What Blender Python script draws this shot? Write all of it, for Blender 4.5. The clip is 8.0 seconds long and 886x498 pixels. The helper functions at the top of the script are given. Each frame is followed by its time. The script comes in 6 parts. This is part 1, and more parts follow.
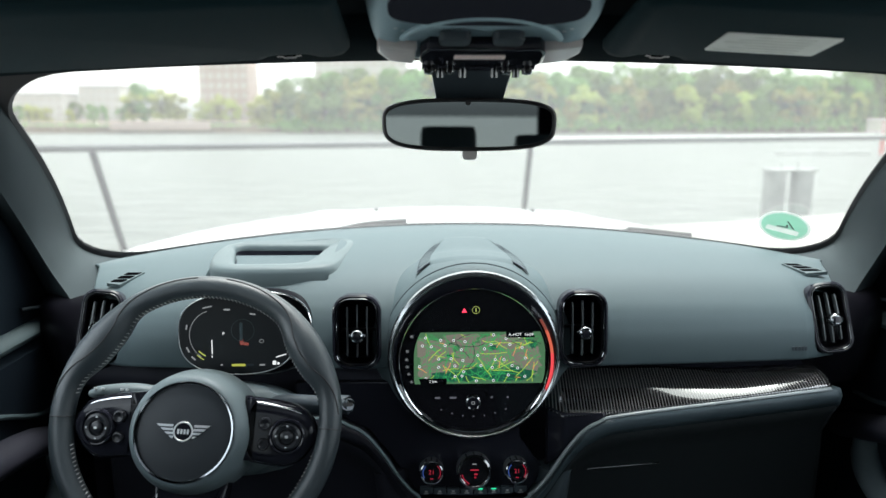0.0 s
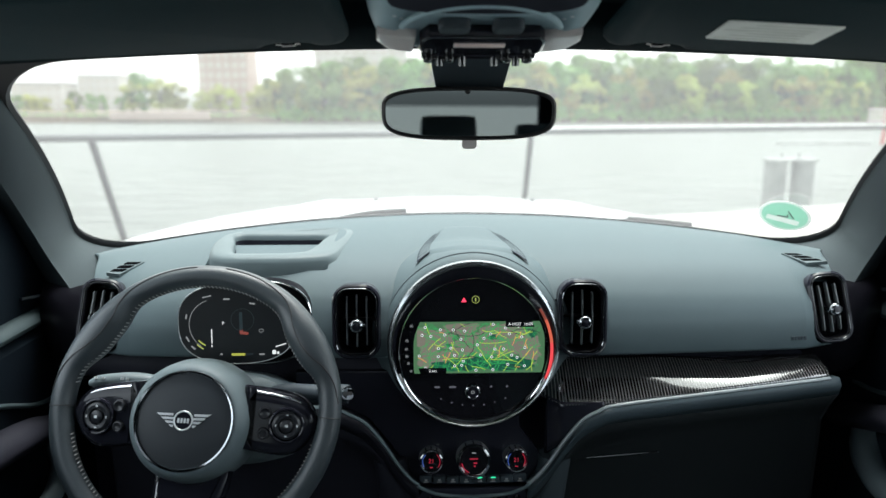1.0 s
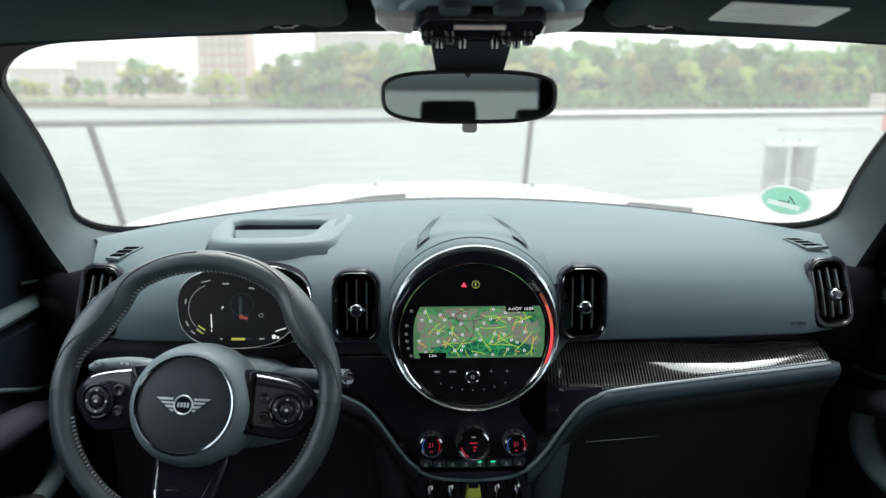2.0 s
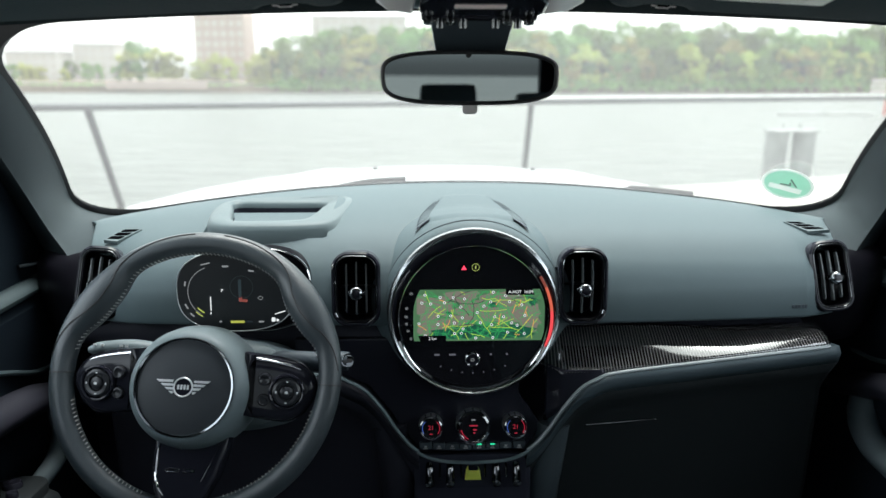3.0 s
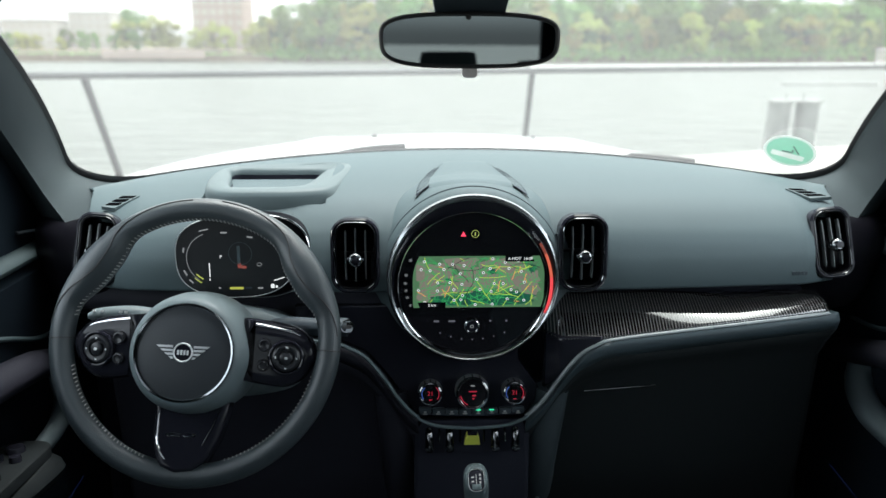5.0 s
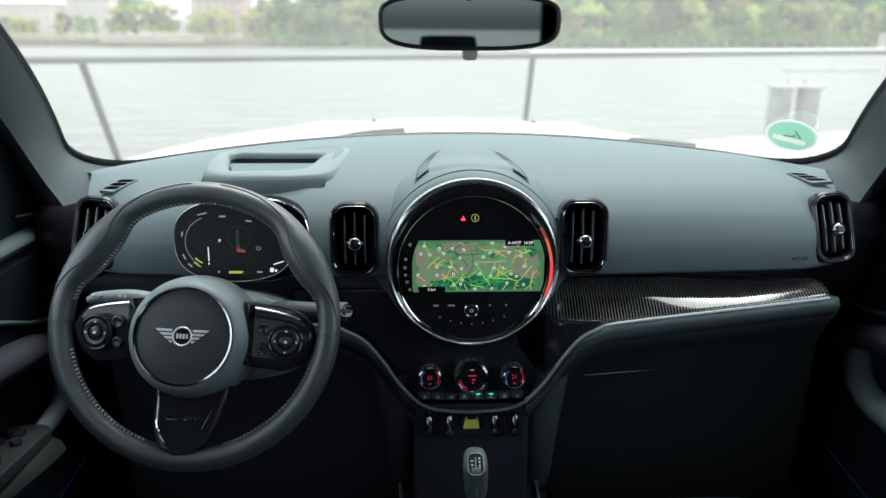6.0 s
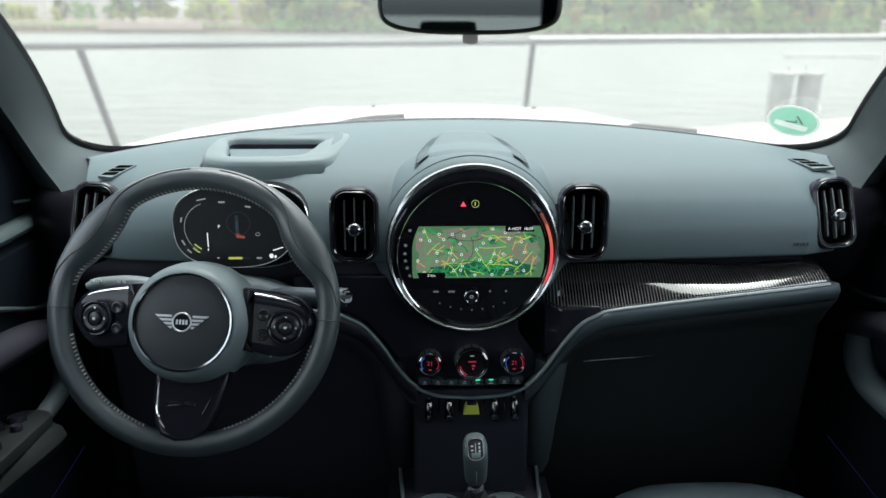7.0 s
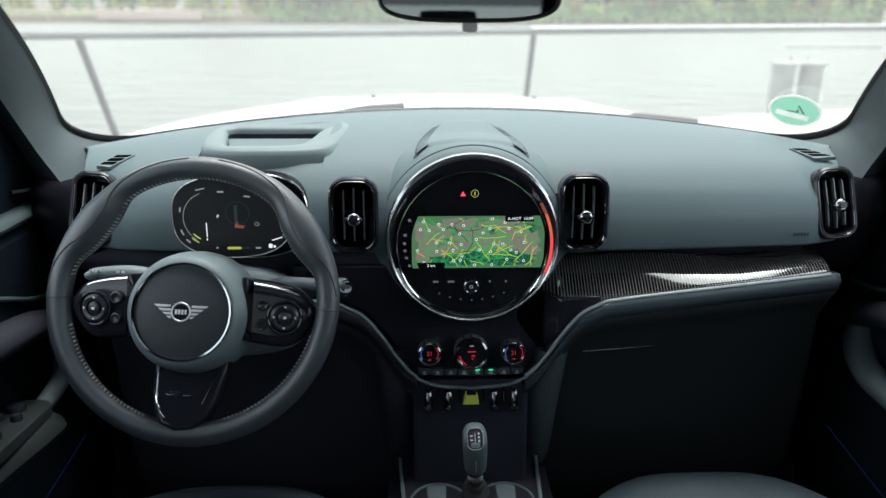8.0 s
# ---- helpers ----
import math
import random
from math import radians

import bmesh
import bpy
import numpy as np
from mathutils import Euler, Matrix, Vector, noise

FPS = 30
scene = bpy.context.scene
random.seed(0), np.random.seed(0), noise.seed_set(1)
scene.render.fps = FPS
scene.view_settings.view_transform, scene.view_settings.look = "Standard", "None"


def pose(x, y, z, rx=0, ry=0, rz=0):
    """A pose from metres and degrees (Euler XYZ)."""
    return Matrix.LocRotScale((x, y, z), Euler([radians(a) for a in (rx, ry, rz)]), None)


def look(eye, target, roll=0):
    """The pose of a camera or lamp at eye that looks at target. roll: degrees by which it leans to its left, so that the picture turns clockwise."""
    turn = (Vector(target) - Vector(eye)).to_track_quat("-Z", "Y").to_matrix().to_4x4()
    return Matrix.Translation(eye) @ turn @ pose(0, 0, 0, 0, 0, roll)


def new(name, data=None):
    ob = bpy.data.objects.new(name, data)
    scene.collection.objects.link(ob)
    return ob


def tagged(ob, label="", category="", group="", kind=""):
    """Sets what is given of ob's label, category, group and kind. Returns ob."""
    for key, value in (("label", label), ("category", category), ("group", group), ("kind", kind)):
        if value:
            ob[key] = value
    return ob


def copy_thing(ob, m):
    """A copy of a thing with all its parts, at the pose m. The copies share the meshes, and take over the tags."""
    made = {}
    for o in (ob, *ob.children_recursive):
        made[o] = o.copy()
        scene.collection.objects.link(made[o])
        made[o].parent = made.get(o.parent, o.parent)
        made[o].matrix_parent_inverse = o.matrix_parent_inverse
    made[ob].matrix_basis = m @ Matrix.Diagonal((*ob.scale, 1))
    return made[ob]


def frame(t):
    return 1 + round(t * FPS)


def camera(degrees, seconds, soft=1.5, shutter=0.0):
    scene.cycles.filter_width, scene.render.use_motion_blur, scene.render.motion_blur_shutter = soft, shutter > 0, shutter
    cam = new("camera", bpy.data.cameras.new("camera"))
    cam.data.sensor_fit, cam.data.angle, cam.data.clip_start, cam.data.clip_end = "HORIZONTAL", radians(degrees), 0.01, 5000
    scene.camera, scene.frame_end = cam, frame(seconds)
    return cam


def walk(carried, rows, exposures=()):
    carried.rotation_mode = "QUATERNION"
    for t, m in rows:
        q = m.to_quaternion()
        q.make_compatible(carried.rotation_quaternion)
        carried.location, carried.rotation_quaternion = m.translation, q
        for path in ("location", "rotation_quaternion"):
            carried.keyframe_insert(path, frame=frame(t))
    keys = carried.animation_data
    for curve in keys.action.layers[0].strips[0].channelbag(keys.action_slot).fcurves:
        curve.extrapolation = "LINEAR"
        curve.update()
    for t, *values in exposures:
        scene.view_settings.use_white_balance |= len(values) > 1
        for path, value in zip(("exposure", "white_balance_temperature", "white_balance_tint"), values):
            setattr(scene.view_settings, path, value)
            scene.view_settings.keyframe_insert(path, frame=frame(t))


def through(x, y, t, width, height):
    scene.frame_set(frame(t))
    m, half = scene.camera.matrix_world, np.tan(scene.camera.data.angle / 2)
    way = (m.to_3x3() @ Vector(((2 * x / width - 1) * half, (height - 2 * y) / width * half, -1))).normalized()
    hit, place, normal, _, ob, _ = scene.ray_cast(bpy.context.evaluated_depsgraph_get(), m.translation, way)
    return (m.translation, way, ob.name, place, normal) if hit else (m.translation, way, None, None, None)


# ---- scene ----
cam = camera(64.8, 8.0)
PATH = [
    (0, (-0.076, -0.094, 1.34), (-0.012, 1.871, 0.974), 0.0),
    (0.5, (-0.075, -0.093, 1.34), (-0.012, 1.869, 0.96), 0.0),
    (1, (-0.075, -0.093, 1.339), (-0.012, 1.867, 0.945), 0.0),
    (1.5, (-0.075, -0.092, 1.338), (-0.012, 1.864, 0.925), 0.0),
    (3, (-0.076, -0.087, 1.332), (-0.011, 1.855, 0.858), 0.1),
    (3.5, (-0.075, -0.087, 1.33), (-0.012, 1.85, 0.836), 0.1),
    (4, (-0.075, -0.086, 1.329), (-0.011, 1.846, 0.817), 0.1),
    (4.5, (-0.075, -0.085, 1.327), (-0.011, 1.842, 0.793), 0.1),
    (6, (-0.075, -0.082, 1.321), (-0.01, 1.827, 0.729), 0.2),
    (6.5, (-0.075, -0.08, 1.32), (-0.01, 1.823, 0.708), 0.2),
    (7, (-0.075, -0.08, 1.318), (-0.01, 1.818, 0.692), 0.2),
    (7.5, (-0.074, -0.079, 1.317), (-0.01, 1.814, 0.676), 0.2),
    (8, (-0.074, -0.078, 1.316), (-0.01, 1.812, 0.665), 0.2),
]
walk(cam, [(t, look(eye, target, roll)) for t, eye, target, roll in PATH], [(0, 2.95, 6200, 8.7), (8, 2.95, 6200, 8.7)])
cam.data.dof.use_dof, cam.data.dof.focus_distance, cam.data.dof.aperture_fstop = True, 0.98, 3.6

# ---- world and light: bright overcast afternoon ----
SUN_EL, SUN_AZ = radians(76), radians(20)
world = bpy.data.worlds.new("overcast_sky")
scene.world = world
world.use_nodes = True
wn, wl = world.node_tree.nodes, world.node_tree.links
sky = wn.new("ShaderNodeTexSky")
sky.sky_type, sky.sun_disc, sky.sun_elevation, sky.sun_rotation = "NISHITA", False, SUN_EL, SUN_AZ
sky.air_density, sky.dust_density, sky.ozone_density = 1.0, 3.0, 1.0
soft_sky = wn.new("ShaderNodeHueSaturation")
soft_sky.inputs["Saturation"].default_value = 0.08
wl.new(sky.outputs[0], soft_sky.inputs["Color"])
wl.new(soft_sky.outputs[0], wn["Background"].inputs["Color"])
wn["Background"].inputs["Strength"].default_value = 0.15
sun = new("sun", bpy.data.lights.new("sun", "SUN"))
sun.data.energy, sun.data.angle, sun.data.color = 0.85, radians(35), (1.0, 0.97, 0.93)
sun.matrix_world = look((0, 0, 0), (-math.sin(SUN_AZ) * math.cos(SUN_EL), -math.cos(SUN_AZ) * math.cos(SUN_EL), -math.sin(SUN_EL)))


# ---- materials ----
def mat(name, color, rough=0.5, metal=0.0, var=0.12, grain=0.0, scale=400.0, blotch=6.0, spec=0.5, coat=0.0, emit=None, power=0.0, rough_var=0.06):
    """A surface with broad mottling, fine grain relief and slightly uneven gloss."""
    m = bpy.data.materials.new(name)
    m.use_nodes = True
    n, l = m.node_tree.nodes, m.node_tree.links
    b = n["Principled BSDF"]
    b.inputs["Roughness"].default_value, b.inputs["Metallic"].default_value = rough, metal
    b.inputs["Specular IOR Level"].default_value = spec
    b.inputs["Coat Weight"].default_value, b.inputs["Coat Roughness"].default_value = coat, 0.03
    tc = n.new("ShaderNodeTexCoord")
    big = n.new("ShaderNodeTexNoise")
    big.inputs["Scale"].default_value, big.inputs["Detail"].default_value = blotch, 5
    fine = n.new("ShaderNodeTexNoise")
    fine.inputs["Scale"].default_value, fine.inputs["Detail"].default_value = scale, 2
    l.new(tc.outputs["Object"], big.inputs["Vector"])
    l.new(tc.outputs["Object"], fine.inputs["Vector"])
    mixer = n.new("ShaderNodeMath")
    mixer.operation = "MULTIPLY_ADD"
    l.new(fine.outputs[0], mixer.inputs[0])
    mixer.inputs[1].default_value = 0.4
    l.new(big.outputs[0], mixer.inputs[2])
    ramp = n.new("ShaderNodeMapRange")
    ramp.inputs["From Min"].default_value, ramp.inputs["From Max"].default_value = 0.35, 1.05
    ramp.inputs["To Min"].default_value, ramp.inputs["To Max"].default_value = 1 - var, 1 + var
    l.new(mixer.outputs[0], ramp.inputs["Value"])
    tint = n.new("ShaderNodeVectorMath")
    tint.operation = "SCALE"
    tint.inputs[0].default_value = color
    l.new(ramp.outputs[0], tint.inputs["Scale"])
    l.new(tint.outputs[0], b.inputs["Base Color"])
    if rough_var:
        rr = n.new("ShaderNodeMapRange")
        rr.inputs["To Min"].default_value, rr.inputs["To Max"].default_value = max(rough - rough_var, 0.02), min(rough + rough_var, 1)
        l.new(big.outputs[0], rr.inputs["Value"])
        l.new(rr.outputs[0], b.inputs["Roughness"])
    if grain:
        bump = n.new("ShaderNodeBump")
        bump.inputs["Strength"].default_value, bump.inputs["Distance"].default_value = grain, 0.0006
        l.new(fine.outputs[0], bump.inputs["Height"])
        l.new(bump.outputs[0], b.inputs["Normal"])
    if emit:
        b.inputs["Emission Color"].default_value, b.inputs["Emission Strength"].default_value = (*emit, 1), power
    return m


def glow(name, color, power):
    return mat(name, tuple(c * 0.1 for c in color), 0.4, emit=color, power=power)


SOFT = mat("soft_touch_plastic", (0.0628, 0.089, 0.097), 0.62, grain=0.35, scale=900, blotch=3, var=0.08, spec=0.25)
SOFT_DARK = mat("dark_moulded_plastic", (0.0322, 0.0437, 0.053), 0.55, grain=0.35, scale=900, spec=0.3)
ROLL = mat("lit_roll_plastic", (0.0376, 0.0541, 0.0624), 0.45, grain=0.35, scale=900, spec=0.3)
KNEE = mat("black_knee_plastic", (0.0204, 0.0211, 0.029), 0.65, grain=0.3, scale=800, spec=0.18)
BEZEL = mat("black_vent_bezel", (0.004, 0.004, 0.0056), 0.3, spec=0.08)
MATTSCREEN = mat("matt_display_glass", (0.010, 0.012, 0.014), 0.4, spec=0.4, var=0.05)
LEATHER = mat("black_leather", (0.0267, 0.036, 0.0414), 0.40, spec=0.6, grain=0.6, scale=650, blotch=14)
STITCH = mat("pale_thread", (0.42, 0.42, 0.406), 0.8)
GLOSS = mat("piano_black", (0.0125, 0.0131, 0.0185), 0.07, spec=0.2, coat=0.1, var=0.05, rough_var=0.02)
HUBGREY = mat("grey_hub_plastic", (0.1144, 0.1463, 0.1563), 0.5, grain=0.25, scale=900, blotch=5, var=0.06, spec=0.35)
HUDGREY = mat("grey_hatch_plastic", (0.0727, 0.0983, 0.1042), 0.5, grain=0.25, scale=900, blotch=5, var=0.06, spec=0.3)
RINGSATIN = mat("satin_ring", (0.33, 0.35, 0.36), 0.24, 1.0, var=0.05)
HUBCHROME = mat("smoked_chrome", (0.324, 0.342, 0.36), 0.10, 1.0, var=0.03, rough_var=0.03)
SWITCH = mat("black_switch_plastic", (0.015, 0.0165, 0.0201), 0.33, spec=0.4)
DOORBLACK = mat("black_door_vinyl", (0.011, 0.0163, 0.0224), 0.7, grain=0.3, scale=800, spec=0.04)
GEARCHROME = mat("black_chrome", (0.1408, 0.1452, 0.154), 0.12, 1.0, var=0.04, rough_var=0.04)
CHROME = mat("chrome", (0.75, 0.76, 0.77), 0.09, 1.0, var=0.03, rough_var=0.03)
DARKCHROME = mat("dark_chrome", (0.11, 0.115, 0.12), 0.14, 1.0, var=0.04, rough_var=0.04)
SATIN = mat("satin_silver", (0.56, 0.58, 0.59), 0.42, 1.0, var=0.05)
TRIM = mat("lit_trim_lip", (0.12, 0.1425, 0.15), 0.28, grain=0.2, scale=900)
PILLAR = mat("pillar_cloth", (0.0186, 0.0294, 0.0334), 0.85, grain=0.5, scale=1400)
HEADLINER = mat("headliner_cloth", (0.004, 0.0085, 0.0105), 0.95, grain=0.6, scale=1600, spec=0.03)
VISOR = mat("visor_vinyl", (0.0085, 0.0210, 0.0255), 0.7, grain=0.5, scale=1100, spec=0.05)
HOUSING = mat("overhead_housing", (0.2767, 0.392, 0.4368), 0.55, grain=0.25, scale=900)
# Matt black that holds the shade of gaps and wells in its colour.
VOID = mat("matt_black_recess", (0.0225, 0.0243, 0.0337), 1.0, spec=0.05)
HOLE = mat("unlit_opening_black", (0.0031, 0.0032, 0.004), 1.0, spec=0.0)
RUBBER = mat("black_rubber", (0.015, 0.015, 0.016), 0.6)
ARMREST = mat("black_grained_vinyl", (0.0110, 0.0140, 0.0150), 0.6, grain=0.3, scale=800, spec=0.2)
CHEEK = mat("lit_console_cheek", (0.0392, 0.051, 0.0578), 0.5, grain=0.35, scale=900, spec=0.25)
SEAT = mat("seat_leather", (0.0306, 0.0454, 0.054), 0.5, grain=0.7, scale=500, blotch=10)
CARPET = mat("black_carpet", (0.0913, 0.0932, 0.1363), 1.0, grain=1.0, scale=300)
LENS = mat("lamp_lens", (0.48, 0.45, 0.438), 0.25, spec=0.6)
PAPER = mat("paper_label", (0.74, 0.75, 0.70), 0.6, blotch=30)
PINK = mat("indicator_strip", (0.85, 0.70, 0.66), 0.4)
INK = mat("grey_ink", (0.3, 0.31, 0.3), 0.6)
PRINT = mat("pale_print", (0.6, 0.62, 0.62), 0.5)
WHITECAP = mat("white_rail_cap", (0.8, 0.82, 0.8), 0.5)
PAINT = mat("white_car_paint", (0.43, 0.43, 0.435), 0.25, coat=0.35, var=0.02)
RAILM = mat("galvanised_rail", (0.075, 0.078, 0.081), 0.5, 0.3, blotch=3)
CONCRETE = mat("quay_concrete", (0.3, 0.29, 0.27), 0.9, grain=0.8, scale=60, blotch=0.8)
PILE = mat("weathered_steel_pile", (0.30, 0.305, 0.295), 0.75, grain=0.4, scale=40, blotch=1.5, var=0.3)
EARTH = mat("river_bank", (0.15, 0.12, 0.09), 0.95, blotch=0.08, scale=2, var=0.3)
BARK = mat("bark", (0.1, 0.08, 0.06), 0.9, scale=20)
MIRROR = mat("mirror_silver", (0.40, 0.44, 0.445), 0.015, 1.0, var=0.0, rough_var=0.0)
SCREEN = mat("screen_glass_black", (0.006, 0.006, 0.0078), 0.07, coat=0.3, var=0.02, rough_var=0.0)


def leaves(name, color):
    m = mat(name, color, 0.7, var=0.35, blotch=0.25, scale=3)
    n, l = m.node_tree.nodes, m.node_tree.links
    geo = n.new("ShaderNodeNewGeometry")
    info = n.new("ShaderNodeObjectInfo")
    hue = n.new("ShaderNodeHueSaturation")
    b = n["Principled BSDF"]
    old = b.inputs["Base Color"].links[0].from_socket
    add = n.new("ShaderNodeMath")
    add.operation = "MULTIPLY_ADD"
    l.new(geo.outputs["Random Per Island"], add.inputs[0])
    add.inputs[1].default_value, add.inputs[2].default_value = 0.5, 0.45
    add2 = n.new("ShaderNodeMath")
    add2.operation = "MULTIPLY_ADD"
    l.new(info.outputs["Random"], add2.inputs[0])
    add2.inputs[1].default_value = 0.95
    l.new(add.outputs[0], add2.inputs[2])
    l.new(add2.outputs[0], hue.inputs["Value"])
    hs = n.new("ShaderNodeMapRange")
    hs.inputs["To Min"].default_value, hs.inputs["To Max"].default_value = 0.47, 0.53
    l.new(info.outputs["Random"], hs.inputs["Value"])
    l.new(hs.outputs[0], hue.inputs["Hue"])
    l.new(old, hue.inputs["Color"])
    l.new(hue.outputs[0], b.inputs["Base Color"])
    return m


LEAF = leaves("broadleaf_foliage", (0.165, 0.245, 0.078))
LEAF2 = leaves("yellowing_foliage", (0.32, 0.33, 0.100))


def pinstripe():
    """Gloss black trim with fine raised ribs."""
    m = mat("ribbed_gloss_trim", (0.012, 0.012, 0.013), 0.05, coat=1.0, spec=1.0, var=0.05)
    n, l = m.node_tree.nodes, m.node_tree.links
    tc = n.new("ShaderNodeTexCoord")
    wave = n.new("ShaderNodeTexWave")
    n["Principled BSDF"].inputs["Coat IOR"].default_value = 1.65
    wave.wave_type, wave.bands_direction = "BANDS", "X"
    wave.inputs["Scale"].default_value = 71
    wave.inputs["Distortion"].default_value = 1.2
    wave.inputs["Detail Scale"].default_value = 0.25
    wave.inputs["Detail"].default_value = 0
    l.new(tc.outputs["Object"], wave.inputs["Vector"])
    cr = n.new("ShaderNodeMapRange")
    cr.inputs["From Min"].default_value, cr.inputs["From Max"].default_value = 0.55, 1.0
    cr.inputs["To Min"].default_value, cr.inputs["To Max"].default_value = 0.002, 0.11
    l.new(wave.outputs["Fac"], cr.inputs["Value"])
    l.new(cr.outputs[0], n["Principled BSDF"].inputs["Base Color"])
    bump = n.new("ShaderNodeBump")
    bump.inputs["Strength"].default_value, bump.inputs["Distance"].default_value = 0.10, 0.0004
    l.new(wave.outputs["Fac"], bump.inputs["Height"])
    l.new(bump.outputs[0], n["Principled BSDF"].inputs["Normal"])
    return m


RIBBED = pinstripe()


def glass(name, tint, film=0.0):
    m = bpy.data.materials.new(name)
    m.use_nodes = True
    n, l = m.node_tree.nodes, m.node_tree.links
    n.remove(n["Principled BSDF"])
    clear, shine, mix, lw = n.new("ShaderNodeBsdfTransparent"), n.new("ShaderNodeBsdfGlossy"), n.new("ShaderNodeMixShader"), n.new("ShaderNodeLayerWeight")
    lw.inputs["Blend"].default_value = 0.5
    power, fr = n.new("ShaderNodeMath"), n.new("ShaderNodeMath")
    power.operation, fr.operation = "POWER", "MULTIPLY_ADD"
    power.inputs[1].default_value, fr.inputs[1].default_value, fr.inputs[2].default_value = 5.0, 0.9, 0.04
    l.new(lw.outputs["Facing"], power.inputs[0])
    l.new(power.outputs[0], fr.inputs[0])
    clear.inputs[0].default_value = (*tint, 1)
    shine.inputs["Roughness"].default_value = 0.02
    l.new(fr.outputs[0], mix.inputs[0])
    l.new(clear.outputs[0], mix.inputs[1])
    l.new(shine.outputs[0], mix.inputs[2])
    if film:
        # Uneven translucent film stands in for the washed-out glare over the outside view.
        veil, over, tc, veil_noise, amount = n.new("ShaderNodeBsdfTranslucent"), n.new("ShaderNodeMixShader"), n.new("ShaderNodeTexCoord"), n.new("ShaderNodeTexNoise"), n.new("ShaderNodeMapRange")
        veil.inputs["Color"].default_value = (0.8, 0.8, 0.78, 1)
        veil_noise.inputs["Scale"].default_value, veil_noise.inputs["Detail"].default_value = 5, 6
        amount.inputs["To Min"].default_value, amount.inputs["To Max"].default_value = film * 0.75, film * 1.25
        l.new(tc.outputs["Object"], veil_noise.inputs["Vector"])
        l.new(veil_noise.outputs[0], amount.inputs["Value"])
        l.new(amount.outputs[0], over.inputs[0])
        l.new(mix.outputs[0], over.inputs[1])
        l.new(veil.outputs[0], over.inputs[2])
        mix = over
    l.new(mix.outputs[0], n["Material Output"].inputs["Surface"])
    return m


SCREENGLASS = glass("windscreen_glass", (0.418, 0.436, 0.400), 0.047)
GLASS = glass("side_glass", (0.79, 0.845, 0.855))
ROOFGLASS = glass("added_tinted_roof_glass", (0.13, 0.14, 0.145))
TINTED = glass("privacy_glass", (0.20, 0.22, 0.22))


def decal(name, color, through):
    """A printed film that lets part of the daylight shine through it."""
    m = mat(name, color, 0.5, blotch=40)
    n, l = m.node_tree.nodes, m.node_tree.links
    back, mix = n.new("ShaderNodeBsdfTranslucent"), n.new("ShaderNodeMixShader")
    back.inputs["Color"].default_value = (*color, 1)
    mix.inputs[0].default_value = through
    l.new(n["Principled BSDF"].outputs[0], mix.inputs[1])
    l.new(back.outputs[0], mix.inputs[2])
    l.new(mix.outputs[0], n["Material Output"].inputs["Surface"])
    return m


STICK_G, STICK_W = decal("sticker_green", (0.46, 0.66, 0.57), 0.52), decal("sticker_white", (0.8, 0.82, 0.8), 0.42)


def water():
    m = mat("river_water", (0.095, 0.10, 0.092), 0.45, spec=0.22, blotch=0.05, scale=0.6, var=0.2)
    n, l = m.node_tree.nodes, m.node_tree.links
    tc = n.new("ShaderNodeTexCoord")
    mp = n.new("ShaderNodeMapping")
    mp.inputs["Scale"].default_value = (0.7, 1.6, 1)
    rip = n.new("ShaderNodeTexNoise")
    rip.inputs["Scale"].default_value, rip.inputs["Detail"].default_value = 0.4, 9
    l.new(tc.outputs["Object"], mp.inputs["Vector"])
    l.new(mp.outputs[0], rip.inputs["Vector"])
    bump = n.new("ShaderNodeBump")
    bump.inputs["Strength"].default_value, bump.inputs["Distance"].default_value = 1.0, 1.1
    l.new(rip.outputs[0], bump.inputs["Height"])
    l.new(bump.outputs[0], n["Principled BSDF"].inputs["Normal"])
    return m


WATER = water()

# ---- building helpers ----
ORIGIN = {}


def thing(name, label, category, at=(0, 0, 0), group="", kind=""):
    ob = new(name)
    ob.location = at
    ORIGIN[ob] = Vector(at)
    ob.empty_display_size = 0.05
    return tagged(ob, label, category, group, kind)


def part(name, bm, material, parent=None, label="", category="", kind="", group="", sharp=38, smooth=True):
    """Links a bmesh, given in world places, as one mesh object under a thing or a part."""
    o = ORIGIN.get(parent, Vector((0, 0, 0)))
    bmesh.ops.translate(bm, verts=bm.verts, vec=-o)
    bmesh.ops.recalc_face_normals(bm, faces=bm.faces)
    me = bpy.data.meshes.new(name)
    bm.to_mesh(me)
    bm.free()
    me.materials.append(material)
    if smooth:
        me.shade_smooth()
        me.set_sharp_from_angle(angle=radians(sharp))
    ob = new(name, me)
    if parent:
        ob.parent = parent
    ORIGIN[ob] = o
    return tagged(ob, label, category, group, kind)


def face_m(x, y, z, up=0.0, turn=0.0):
    """A local frame whose z looks to the cabin's rear, its x to the right, its y up; up: degrees that it looks upwards."""
    return Matrix.Translation((x, y, z)) @ Matrix.Rotation(radians(turn), 4, "Z") @ Matrix.Rotation(radians(90 - up), 4, "X")


def flat_m(x, y, z, turn=0.0, pitch=0.0):
    """A local frame that lies flat and looks up."""
    return Matrix.Translation((x, y, z)) @ Matrix.Rotation(radians(turn), 4, "Z") @ Matrix.Rotation(radians(pitch), 4, "X")


